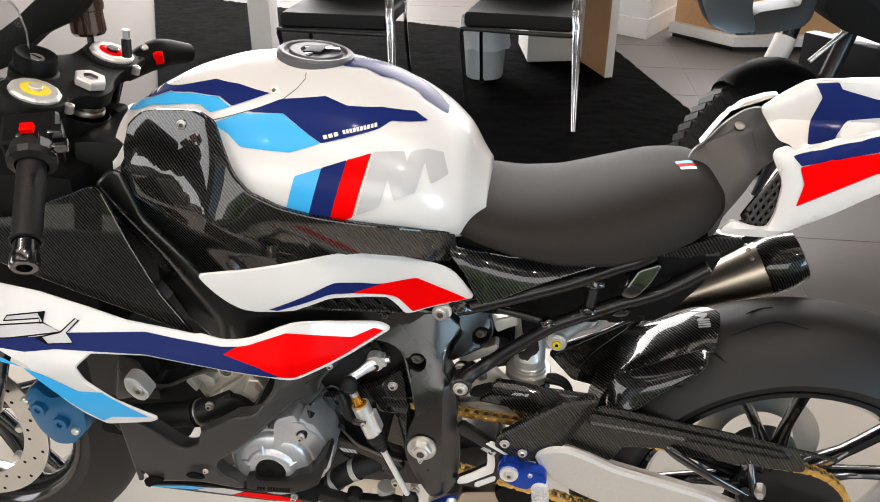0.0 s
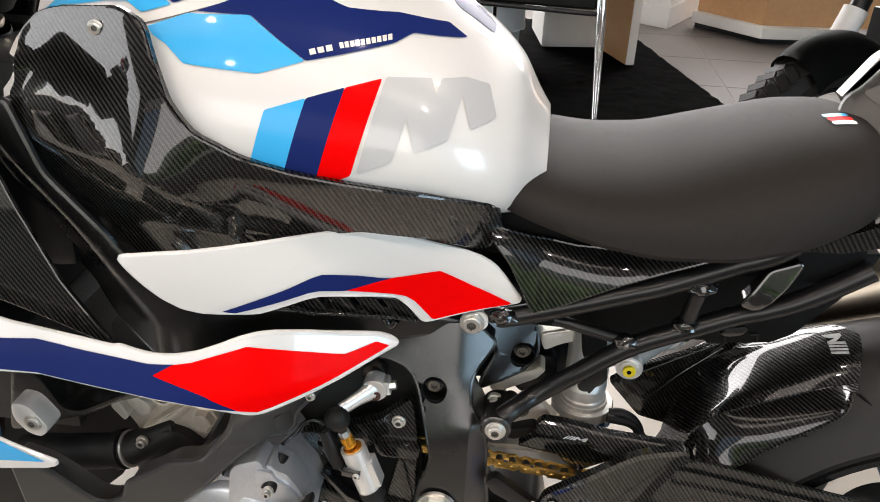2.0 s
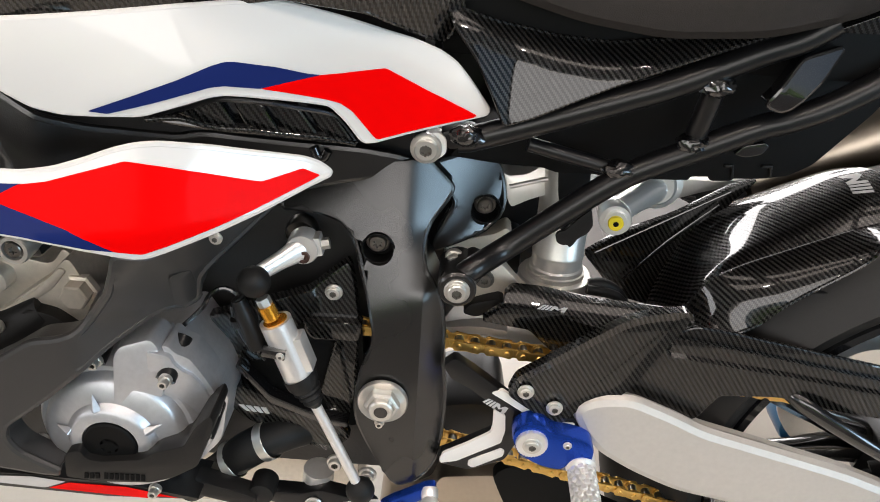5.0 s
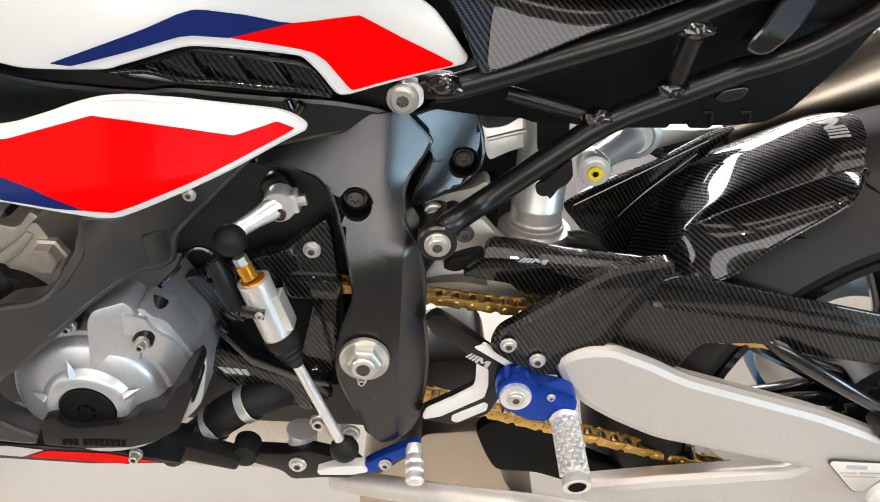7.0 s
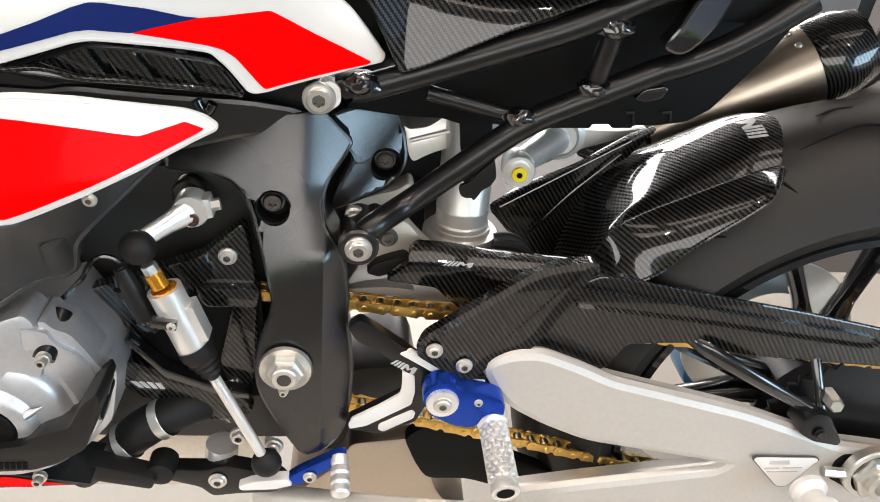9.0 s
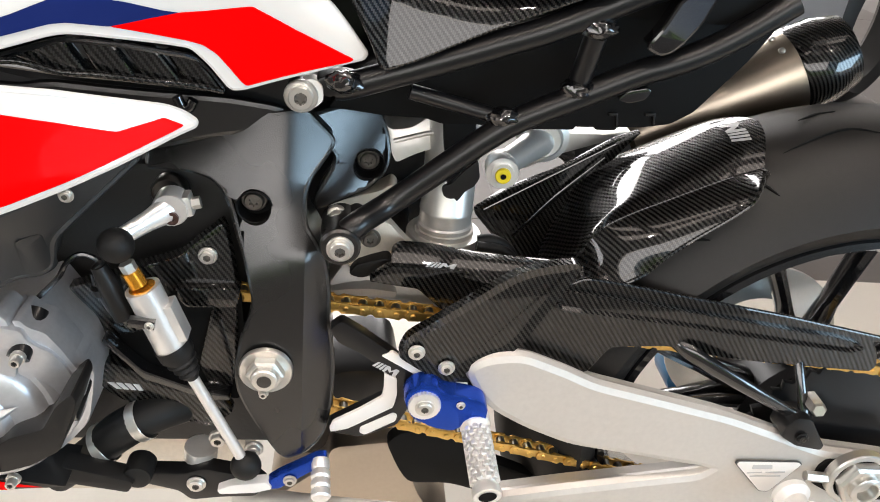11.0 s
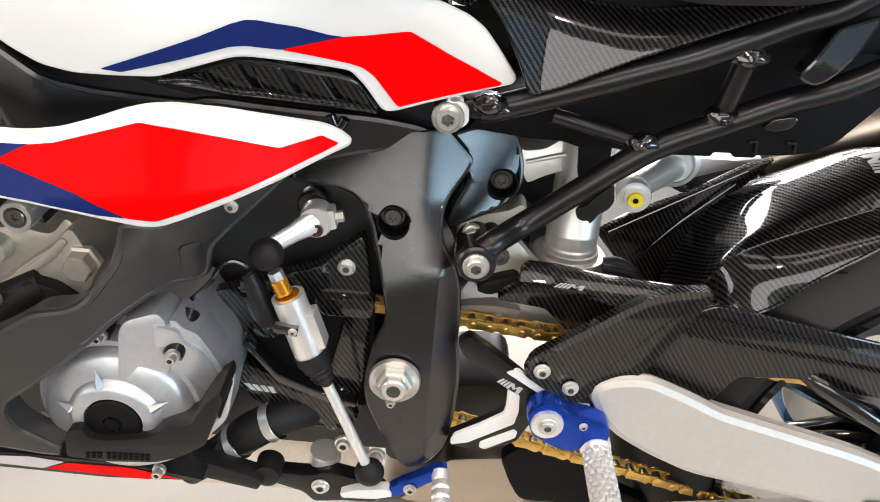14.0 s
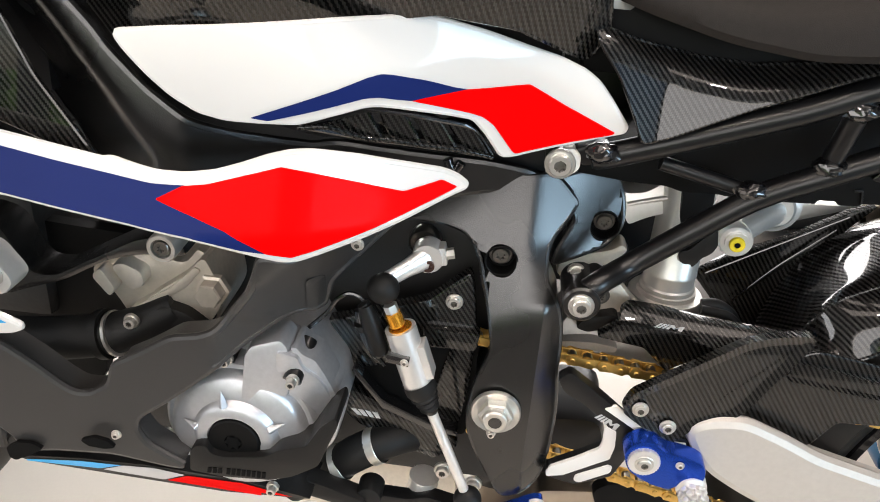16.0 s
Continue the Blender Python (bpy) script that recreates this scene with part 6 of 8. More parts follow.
# ---- shock absorber
sf = Vector((0.1696, 1.5000, 0.5195))
shock = part("shock_absorber", lathe([(0.0258, 0.14), (0.0258, 0.034), (0.0264, 0.033), (0.0264, 0.030), (0.0258, 0.029), (0.0258, 0.018), (0.0275, 0.016), (0.0275, 0.004)], sf, axis=(0, 0, 1), n=40), SHOCKALU, bike, "silver shock absorber with a blue spring")
part("spring_plate", lathe([(0.0270, 0.012), (0.0295, 0.011), (0.0300, 0.0065), (0.0365, 0.006), (0.0378, 0.004), (0.0378, -0.006), (0.034, -0.008), (0.034, -0.012), (0.026, -0.012)], sf, axis=(0, 0, 1), n=40), SHOCKALU, shock)
part("adjusting_ring", lathe([(0.034, -0.008), (0.0355, -0.011), (0.0355, -0.024), (0.031, -0.028), (0.016, -0.028)], sf, axis=(0, 0, 1), sides=20), CALIPER, shock, smooth=False)
part("spring", tube([sf + Vector((0.033 * math.cos(a), 0.033 * math.sin(a), -0.03 - 0.0035 * a)) for a in np.arange(0, 9, 0.4)], 0.0055, 8, 1), CALIPER, shock)
part("hose_bracket", slab([(0.1515, 0.6107), (0.1531, 0.6143), (0.1593, 0.6164), (0.1676, 0.6274), (0.1796, 0.6393), (0.1829, 0.6231), (0.1788, 0.6149), (0.1714, 0.6100), (0.1688, 0.6045), (0.1653, 0.5998), (0.1633, 0.6029), (0.1585, 0.6021), (0.1533, 0.6046)], 1.412, 1.416, 0.001, 0.003, holes=[(0.1587, 0.6102, 0.0034)]), SATIN, bike)
part("shock_mount", slab([(0.1020, 0.6375), (0.1097, 0.6313), (0.1288, 0.6341), (0.1444, 0.6449), (0.1549, 0.6439), (0.1595, 0.6208), (0.1473, 0.6162), (0.1320, 0.6107), (0.1157, 0.6024), (0.1114, 0.6101)], 1.490, 1.53, 0.006, 0.006, slope=(0, 0.3)), SHOCKALU, bike)
part("mount_rib", tube([(0.1125, 1.4880, 0.6218), (0.1339, 1.4880, 0.6286), (0.1552, 1.4880, 0.6348)], 0.0022, 10), SHOCKALU, bike)
part("brake_hose", tube([(0.1997, 1.4700, 0.5304), (0.2132, 1.4700, 0.5323), (0.2283, 1.4700, 0.5243), (0.2373, 1.4700, 0.5099), (0.2387, 1.4700, 0.4936)], 0.0065, 12), RUBBER, bike)
part("shock_link", slab([(0.0563, 0.5616), (0.0798, 0.5701), (0.1032, 0.5772), (0.1132, 0.5848), (0.1201, 0.5782), (0.1095, 0.5646), (0.0862, 0.5512), (0.0626, 0.5377), (0.0537, 0.5446)], 1.475, 1.50, 0.005, 0.006), CASTWARM, bike)
part("link_arm", slab([(0.0738, 0.5141), (0.0805, 0.5315), (0.0869, 0.5497), (0.0987, 0.5607), (0.1112, 0.5578), (0.1248, 0.5424), (0.1441, 0.5243), (0.1190, 0.5270), (0.1008, 0.5226), (0.0864, 0.5146)], 1.445, 1.46, 0.004, 0.006, slope=(0.1, 0.1)), CASTWARM, bike)
bolt(0.0948, 1.440, 0.5457, bike, DARKSTEEL, 0.009, 0.006, "link_bolt")
yc = Vector((0.2108, 1.4560, 0.6106))
res = part("damper_reservoir", lathe([(0.0155, -0.02), (0.0155, 0.001), (0.0145, 0.003), (0.0105, 0.003), (0.0105, 0.008), (0, 0.008)], yc, axis=(-0.1, -1, 0.05), n=30), ALU, bike, "silver damper adjuster with a yellow cap")
part("adjuster_cap", lathe([(0.0072, 0.007), (0.0072, 0.0105), (0.0066, 0.0115), (0.003, 0.0115), (0.0026, 0.010), (0, 0.010)], yc, axis=(-0.1, -1, 0.05), n=24), YELLOW, res)
part("adjuster_slot", lathe([(0.0026, 0.0118), (0, 0.0118)], yc, axis=(-0.1, -1, 0.05), n=12), GAP, res)
part("reservoir_body", tube([yc + Vector((0.004, 0.012, 0.004)), (0.2337, 1.4900, 0.6172), (0.2588, 1.5200, 0.6199)], [0.012, 0.013, 0.016], 18), ALU, res)
part("reservoir_end", lathe([(0, 0.012), (0.016, 0.012), (0.019, 0.008), (0.019, 0.002), (0.026, 0.0), (0.026, -0.02)], (0.2595, 1.5200, 0.6223), axis=(-0.1, -1, 0.05), n=36), ALU, res)
part("brake_hose", tube([(0.197, 1.460, 0.531), (0.226, 1.460, 0.526), (0.243, 1.460, 0.507)], 0.005, 10), RUBBER, bike)
part("swingarm_bridge", slab([(0.2481, 0.5836), (0.2826, 0.6089), (0.3389, 0.6103), (0.3677, 0.6158), (0.3406, 0.6029), (0.2958, 0.5863), (0.2570, 0.5660)], 1.57, 1.59, 0.003), ALU, bike)

# ---- foot rest
hang = part("footrest_hanger", slab([(0.0614, 0.4876), (0.0719, 0.4972), (0.0890, 0.4858), (0.1075, 0.4717), (0.1350, 0.4498), (0.1624, 0.4365), (0.1912, 0.4377), (0.2006, 0.4191), (0.2008, 0.4010), (0.1779, 0.4168), (0.1434, 0.4153), (0.1282, 0.3795), (0.1040, 0.3684), (0.0933, 0.3636), (0.0659, 0.3697), (0.0644, 0.3798), (0.1067, 0.4082), (0.1193, 0.4170), (0.1196, 0.4346), (0.1093, 0.4473), (0.0877, 0.4638), (0.0695, 0.4737)], 1.376, 1.388, 0.0015, 0.004), SATIN, bike, "black footrest hanger with milled silver faces")
for o in ([(0.1082, 0.4618), (0.1185, 0.4667), (0.1636, 0.4335), (0.1900, 0.4333), (0.1906, 0.4286), (0.1633, 0.4267)], [(0.1122, 0.4418), (0.1240, 0.4364), (0.1256, 0.4176), (0.1231, 0.4023), (0.1026, 0.3888), (0.0819, 0.3751), (0.0659, 0.3709), (0.0646, 0.3766), (0.0681, 0.3839), (0.0913, 0.3989), (0.1116, 0.4143), (0.1130, 0.4239)], [(0.0929, 0.3705), (0.0936, 0.3771), (0.1236, 0.3954), (0.1276, 0.3927), (0.1265, 0.3856), (0.0985, 0.3679)]):
    part("milled_face", slab(o, 1.3745, 1.378, 0.0008, 0.002), WHITEPART, hang)
mark([(0.1045, 0.4557), (0.1260, 0.4449), (0.1236, 0.4356), (0.1008, 0.4503)], lambda x, z: (x, 1.3755, z), hang, GREY)
setblue = part("footrest_bracket", slab([(0.1297, 0.4287), (0.1333, 0.4401), (0.1438, 0.4477), (0.1570, 0.4470), (0.1661, 0.4382), (0.1913, 0.4333), (0.2038, 0.4292), (0.2084, 0.4186), (0.2069, 0.4027), (0.1876, 0.4012), (0.1780, 0.3932), (0.1591, 0.3973), (0.1371, 0.4095)], 1.352, 1.372, 0.004, 0.006), BLUEANO, bike, "blue anodised footrest bracket")
sd = Vector((0.1485, 1.3470, 0.4266))
part("spacer", lathe([(0.012, 0), (0.012, -0.04)], (sd.x, 1.36, sd.z), n=20), BLUEANO, setblue)
knurl = []
for k in range(64):
    a = 2 * math.pi * k / 64
    q = 0.0150 if k % 2 else 0.0141
    knurl.append((sd.x + q * math.cos(a), sd.z + q * math.sin(a)))
part("knurled_disc", slab(knurl, 1.3475, 1.353, 0.0008, 0), ALU, setblue)
bolt(sd.x, 1.347, sd.z, setblue, STEEL, 0.0085, 0.004)
s5 = Vector((0.1816, 1.3500, 0.4267))
bolt(s5.x, 1.351, s5.z, setblue, STEEL, 0.004, 0.003)
p0, p1 = Vector((0.1980, 1.3620, 0.4002)), Vector((0.2026, 1.2850, 0.3819))
pl = (p1 - p0).length
rings = [(0, -0.006), (0.0135, -0.006), (0.0145, 0.0), (0.0145, 0.008), (0.0115, 0.010)]
for k in range(10):
    h = 0.012 + (pl - 0.02) * k / 10
    w = (pl - 0.02) / 10
    rings += [(0.0098, h), (0.0098, h + w * 0.9)]
rings += [(0.0125, pl - 0.008), (0.013, pl - 0.004), (0.0125, pl), (0.0085, pl), (0.008, pl - 0.004), (0, pl - 0.004)]
peg = part("footrest", lathe(rings, p0, axis=p1 - p0, n=26), ALU, bike, "ribbed silver footrest")
q = Vector((0, 0, 1)).rotation_difference((p1 - p0).normalized())
tooth = None
for k in range(10):
    for s in range(10):
        a = 2 * math.pi * (s + 0.5 * (k % 2)) / 10
        u = q @ Vector((math.cos(a), math.sin(a), 0))
        at = p0 + (p1 - p0).normalized() * (0.0145 + (pl - 0.024) * k / 10) + u * 0.0108
        if tooth is None:
            tooth = part("grip_tooth", box(-0.0022, 0.0028, -0.0026, 0.0026, -0.0024, 0.0024, 0.0007, 1), ALU, peg)
            t_ob = tooth
        else:
            t_ob = new("grip_tooth", tooth.data)
            t_ob.parent = peg
        z_ = (p1 - p0).normalized()
        t_ob.matrix_basis = Matrix.Translation(at) @ Matrix((u, z_.cross(u), z_)).transposed().to_4x4()
part("footrest_bore", lathe([(0.008, pl + 0.0003), (0, pl + 0.0003)], p0, axis=p1 - p0, n=20), GAP, peg)

# ---- gear linkage
rod = part("gear_rod", tube([(-0.0541, 1.3450, 0.4660), (-0.0122, 1.3450, 0.3656)], 0.0050, 14), ALU, bike, "silver gear linkage with a quick shifter")


def ball(at, r, squash=0.9):
    bm = bmesh.new()
    bmesh.ops.create_uvsphere(bm, u_segments=24, v_segments=14, radius=r)
    return moved(bm, Matrix.Translation(at) @ Matrix.Diagonal((1, squash, 1, 1)))


part("ball_joint", ball((-0.0999, 1.3450, 0.5817), 0.0140), RUBBER, rod)
part("ball_joint", ball((-0.0088, 1.3450, 0.3564), 0.0140), RUBBER, rod)
part("lock_nut", tube([(-0.0939, 1.3450, 0.5667), (-0.0909, 1.3450, 0.5595)], 0.0062, 6), STEEL, rod, smooth=False)
part("gold_collar", tube([(-0.0914, 1.3450, 0.5595), (-0.0862, 1.3450, 0.5470)], 0.0072, 20), ORANGE, rod)
part("shift_sensor", tube([(-0.0837, 1.3450, 0.5450), (-0.0638, 1.3450, 0.4872)], 0.0140, 28), ALU, rod, "silver shift sensor barrel")
part("collar_seat", tube([Vector((-0.0837, 1.3450, 0.5450)).lerp(Vector((-0.0638, 1.3450, 0.4872)), -0.012), Vector((-0.0837, 1.3450, 0.5450)).lerp(Vector((-0.0638, 1.3450, 0.4872)), 0.01)], 0.0105, 24), ORANGE, rod)
b0, b1_ = Vector((-0.0638, 1.3450, 0.4872)), Vector((-0.0541, 1.3450, 0.4660))
dd = (b1_ - b0).normalized()
part("boot", lathe([(0.0148, -0.004), (0.0148, 0.006), (0.012, 0.012), (0.013, 0.014), (0.0095, 0.018), (0.011, 0.021), (0.008, 0.024), (0.0095, 0.027), (0.0065, 0.031), (0.0048, 0.034)], b0, axis=dd, n=24), RUBBER, rod)
qc = Vector((-0.0762, 1.3350, 0.5215))
sa, se = Vector((-0.0837, 1.3450, 0.5450)), Vector((-0.0638, 1.3450, 0.4872))
sdir = (se - sa).normalized()
slen = (se - sa).length
part("sensor_step", moved(box(-0.0175, -0.006, -0.009, 0.009, slen * 0.30, slen * 0.86, 0.0015), Matrix.Translation(sa) @ Matrix(((-sdir.z, 0, sdir.x, 0), (0, 1, 0, 0), (sdir.x, 0, sdir.z, 0), (0, 0, 0, 1))) @ Matrix.Diagonal((-1, 1, 1, 1))), ALU, rod)
part("sensor_clip", moved(box(-0.016, 0.004, -0.003, 0.003, -0.004, 0.004, 0.001), Matrix.Translation(qc + Vector((0, -0.0055, 0))) @ pose(0, 0, 0, 0, 8, 0)), GLOSSBLACK, rod)
bolt(qc.x, qc.y - 0.0086, qc.z, rod, STEEL, 0.0036, 0.0025)
l0, l1 = Vector((-0.1006, 1.3650, 0.5785)), Vector((-0.0683, 1.3920, 0.5917))
lev = part("gear_lever", tube([l0, l0.lerp(l1, 0.5), l1], [0.0075, 0.0085, 0.012], 16, flat=0.6), ALU, bike, "silver gear shaft lever")
part("lever_clamp", lathe([(0.0145, -0.012), (0.0145, 0.004), (0.0135, 0.006), (0, 0.006)], l1, n=26), ALU, lev)
part("lever_clamp", moved(box(-0.003, 0.017, -0.0045, 0.012, -0.009, 0.009, 0.003), Matrix.Translation(l1) @ pose(0, 0, 0, 0, -12, 0)), ALU, lev)
part("clamp_screw", lathe([(0.0056, 0.005), (0.0056, 0.0085), (0.003, 0.0085), (0.0025, 0.007), (0, 0.007)], l1 + Vector((0.0015, 0, -0.006)), n=18), material("brown_steel", (0.12, 0.07, 0.06), 0.35, metal=0.8), lev)
part("clamp_nut", tube([l1 + Vector((0.014, 0.002, 0.003)), l1 + Vector((0.023, 0.003, 0.005))], 0.0052, 6), STEEL, lev, smooth=False)
lh = Vector((-0.0743, 1.4050, 0.5937))
part("gear_shaft_cover", lathe([(0.0145, -0.02), (0.0145, -0.008), (0.0130, -0.006), (0.0130, -0.010), (0, -0.010)], lh, n=28), DARKSTEEL, bike)
part("sensor_wire", tube([(-0.169, 1.360, 0.522), (-0.151, 1.360, 0.542), (-0.143, 1.360, 0.556), (-0.131, 1.360, 0.564), (-0.119, 1.360, 0.559), (-0.115, 1.360, 0.548), (-0.110, 1.360, 0.529), (-0.108, 1.360, 0.506), (-0.098, 1.360, 0.492)], 0.0022, 8), GLOSSBLACK, bike)
part("plug_body", tube([(-0.120, 1.362, 0.548), (-0.116, 1.362, 0.535), (-0.109, 1.362, 0.515), (-0.102, 1.362, 0.502)], [0.0075, 0.0105, 0.0095, 0.0085], 12, flat=0.8), GLOSSBLACK, bike)
part("plug_latch", tube([(-0.118, 1.352, 0.560), (-0.113, 1.352, 0.553)], 0.0062, 8), PLASTIC, bike)
part("plug_collar", tube([(-0.116, 1.360, 0.538), (-0.114, 1.360, 0.532)], 0.0118, 14), PLASTIC, bike)
part("wire_plug", tube([(-0.116, 1.350, 0.560), Vector((-0.116, 1.350, 0.560)).lerp(Vector((-0.101, 1.350, 0.513)), 0.4), (-0.101, 1.350, 0.513)], [0.006, 0.0085, 0.0085], 10), PLASTIC, bike)

sblock = part("gear_pedal", slab([(-0.1125, 0.3472), (-0.0994, 0.3477), (-0.0978, 0.3346), (-0.0661, 0.3343), (-0.0500, 0.3408), (-0.0023, 0.3292), (0.0084, 0.3183), (-0.0025, 0.3048), (-0.0352, 0.3036), (-0.0625, 0.2996), (-0.0727, 0.3115), (-0.0988, 0.3197), (-0.1117, 0.3252)], 1.356, 1.372, 0.003, 0.005), SATIN, bike, "black gear pedal with a blue toe arm")
part("pedal_tip", slab([(-0.0366, 0.3224), (-0.0226, 0.3289), (0.0092, 0.3330), (0.0146, 0.3242), (-0.0015, 0.3191), (-0.0336, 0.3172)], 1.347, 1.358, 0.0015, 0.003), WHITEPART, sblock)
part("toe_arm", slab([(0.0090, 0.3299), (0.0196, 0.3392), (0.0552, 0.3618), (0.0636, 0.3621), (0.0644, 0.3542), (0.0514, 0.3449), (0.0197, 0.3212), (0.0116, 0.3209)], 1.350, 1.360, 0.002, 0.004), BLUEANO, sblock)
t0, t1 = Vector((0.0580, 1.3520, 0.3541)), Vector((0.0600, 1.3180, 0.3437))
tl = (t1 - t0).length
part("toe_peg", lathe([(0, -0.003), (0.0085, -0.002), (0.0085, tl * 0.15), (0.0072, tl * 0.22), (0.009, tl * 0.3), (0.009, tl * 0.42), (0.0072, tl * 0.48), (0.009, tl * 0.55), (0.009, tl * 0.68), (0.0072, tl * 0.74), (0.009, tl * 0.8), (0.009, tl * 0.95), (0.0075, tl), (0.004, tl), (0, tl - 0.003)], t0, axis=t1 - t0, n=22), ALU, sblock)
bb = Vector((0.0304, 1.3480, 0.3343))
bolt(bb.x, 1.349, bb.z, sblock, STEEL, 0.0062, 0.004)
sb = Vector((-0.0559, 1.3520, 0.3232))
bolt(sb.x, 1.355, sb.z, sblock, STEEL, 0.0085, 0.005)
for n_ in ((-0.0363, 1.3700, 0.3676), (-0.0046, 1.3700, 0.3544)):
    bolt(n_[0], n_[1], n_[2], bike, STEEL, 0.0085, 0.008, "engine_bolt")
part("pedal_stop", tube([(-0.0567, 1.3800, 0.3209), (-0.0546, 1.3800, 0.3465)], 0.0155, 18), ALU, bike)
part("pedal_pin", lathe([(0, 0.010), (0.006, 0.010), (0.012, 0.008), (0.013, 0.0), (0.013, -0.015)], (-0.1062, 1.3550, 0.3375), n=24), RUBBER, sblock)
part("stand_blade", slab([(-0.1886, 0.3567), (-0.1587, 0.3557), (-0.1075, 0.3390), (-0.1127, 0.3256), (-0.1610, 0.3363), (-0.1919, 0.3402)], 1.34, 1.36, 0.003, 0.004), PLASTIC, bike)

# ---- sprocket cover, hose, engine
part("sprocket_cover", slab([(-0.104, 0.535), (-0.064, 0.548), (-0.050, 0.561), (-0.028, 0.580), (-0.023, 0.556), (-0.018, 0.520), (-0.069, 0.518), (-0.077, 0.507), (-0.100, 0.495), (-0.115, 0.506)], 1.388, 1.402, 0.003, 0.006, slope=(0.05, 0.1)), CARBON, bike, "carbon sprocket cover")
part("cover_step", slab([(-0.068, 0.524), (-0.014, 0.524), (-0.017, 0.505), (-0.060, 0.504), (-0.066, 0.513)], 1.379, 1.394, 0.003, 0.004), CARBON, bike)
part("sprocket_cover", slab([(-0.165, 0.507), (-0.132, 0.518), (-0.101, 0.529), (-0.081, 0.492), (-0.103, 0.465), (-0.135, 0.457), (-0.155, 0.464)], 1.396, 1.41, 0.003, 0.006), CARBON, bike, "carbon sprocket cover")
# Flat near-black sheet that colours in the shade behind the sprocket covers.
part("cover_back_shade", slab([(-0.161, 0.504), (-0.133, 0.516), (-0.051, 0.547), (-0.016, 0.512), (-0.013, 0.440), (-0.019, 0.390), (-0.094, 0.397), (-0.148, 0.412)], 1.3975, 1.399, 0, 0.006), GAP, bike)
low = part("sprocket_cover", slab([(-0.148, 0.422), (-0.132, 0.441), (-0.090, 0.421), (-0.037, 0.405), (-0.023, 0.385), (-0.047, 0.366), (-0.091, 0.381), (-0.129, 0.401)], 1.384, 1.396, 0.003, 0.006), CARBON, bike, "carbon lower sprocket cover")
part("cover_rim", slab([(-0.133, 0.466), (-0.128, 0.468), (-0.101, 0.435), (-0.047, 0.411), (-0.026, 0.408), (-0.026, 0.402), (-0.047, 0.403), (-0.101, 0.425)], 1.380, 1.394, 0.0025, 0.004), GLOSSBLACK, low)
part("cover_web", slab([(-0.040, 0.497), (-0.019, 0.499), (-0.020, 0.448), (-0.027, 0.398), (-0.044, 0.401), (-0.055, 0.431)], 1.394, 1.402, 0.002, 0.006), CARBON, low)
a, b, c, d4 = [Vector(p) for p in [(-0.133, 0.418), (-0.104, 0.416), (-0.101, 0.409), (-0.126, 0.411)]]
for k in range(4):
    s0, s1 = k / 4, (k + 0.7) / 4
    part("badge_bar", slab([a.lerp(b, s0), a.lerp(b, s1), d4.lerp(c, s1), d4.lerp(c, s0)], 1.3832, 1.385, 0, 0), GREY, low)
cb = Vector((-0.041, 1.383, 0.550))
bolt(cb.x, 1.390, cb.z, low, STEEL, 0.0078, 0.006)
part("crankcase", box(-0.40, 0.030, 1.435, 1.58, 0.30, 0.61, 0.01), material("black_crankcase", (0.012, 0.012, 0.012), 0.5, bump=0.2, bump_size=300), bike)
part("crankcase_lower", box(-0.36, -0.02, 1.44, 1.56, 0.22, 0.34, 0.02), CASTWARM, bike)
hose = part("coolant_hose", tube([(-0.196, 1.400, 0.287), (-0.157, 1.385, 0.330), (-0.125, 1.375, 0.368), (-0.094, 1.385, 0.382), (-0.053, 1.410, 0.380)], [0.0165, 0.017, 0.0185, 0.018, 0.017], 22), RUBBER, bike, "black coolant hose with steel clamps")
for a_, b_ in (((-0.143, 1.378, 0.349), (-0.139, 1.378, 0.353)), ((-0.108, 1.378, 0.377), (-0.103, 1.378, 0.381))):
    a_, b_ = Vector(a_), Vector(b_)
    e = (b_ - a_).normalized()
    part("hose_clamp", lathe([(0.0192, -0.005), (0.0196, -0.0045), (0.0196, 0.0045), (0.0192, 0.005)], (a_ + b_) / 2, axis=Vector((0.83, 0, 0.5)), n=30), STEEL, hose)

gc = Vector((-0.2213, 1.306, 0.4337))
gen = part("generator_cover", slab([(-0.296, 0.416), (-0.285, 0.446), (-0.261, 0.475), (-0.231, 0.491), (-0.223, 0.517), (-0.177, 0.518), (-0.166, 0.522), (-0.155, 0.503), (-0.138, 0.481), (-0.133, 0.461), (-0.142, 0.414), (-0.163, 0.384), (-0.188, 0.362), (-0.209, 0.355), (-0.282, 0.357), (-0.295, 0.382)], 1.337, 1.42, 0.008, 0.012), CAST, bike, "cast grey generator cover")
part("gasket_flange", slab([(-0.306, 0.410), (-0.294, 0.443), (-0.268, 0.472), (-0.238, 0.487), (-0.231, 0.514), (-0.174, 0.517), (-0.153, 0.498), (-0.136, 0.474), (-0.131, 0.452), (-0.141, 0.399), (-0.169, 0.365), (-0.210, 0.340)], 1.352, 1.42, 0.004, 0.012), CAST, gen)
for o in ([(-0.189, 0.518), (-0.168, 0.524), (-0.162, 0.510), (-0.169, 0.502), (-0.181, 0.504)], [(-0.166, 0.498), (-0.152, 0.500), (-0.149, 0.490), (-0.154, 0.478), (-0.163, 0.484)], [(-0.158, 0.470), (-0.149, 0.473), (-0.134, 0.462), (-0.139, 0.444), (-0.148, 0.446)], [(-0.152, 0.434), (-0.142, 0.439), (-0.143, 0.418), (-0.151, 0.404), (-0.157, 0.410)]):
    part("flange_step", slab(o, 1.334, 1.37, 0.003, 0.005, slope=(0.25, 0.1)), CAST, gen)
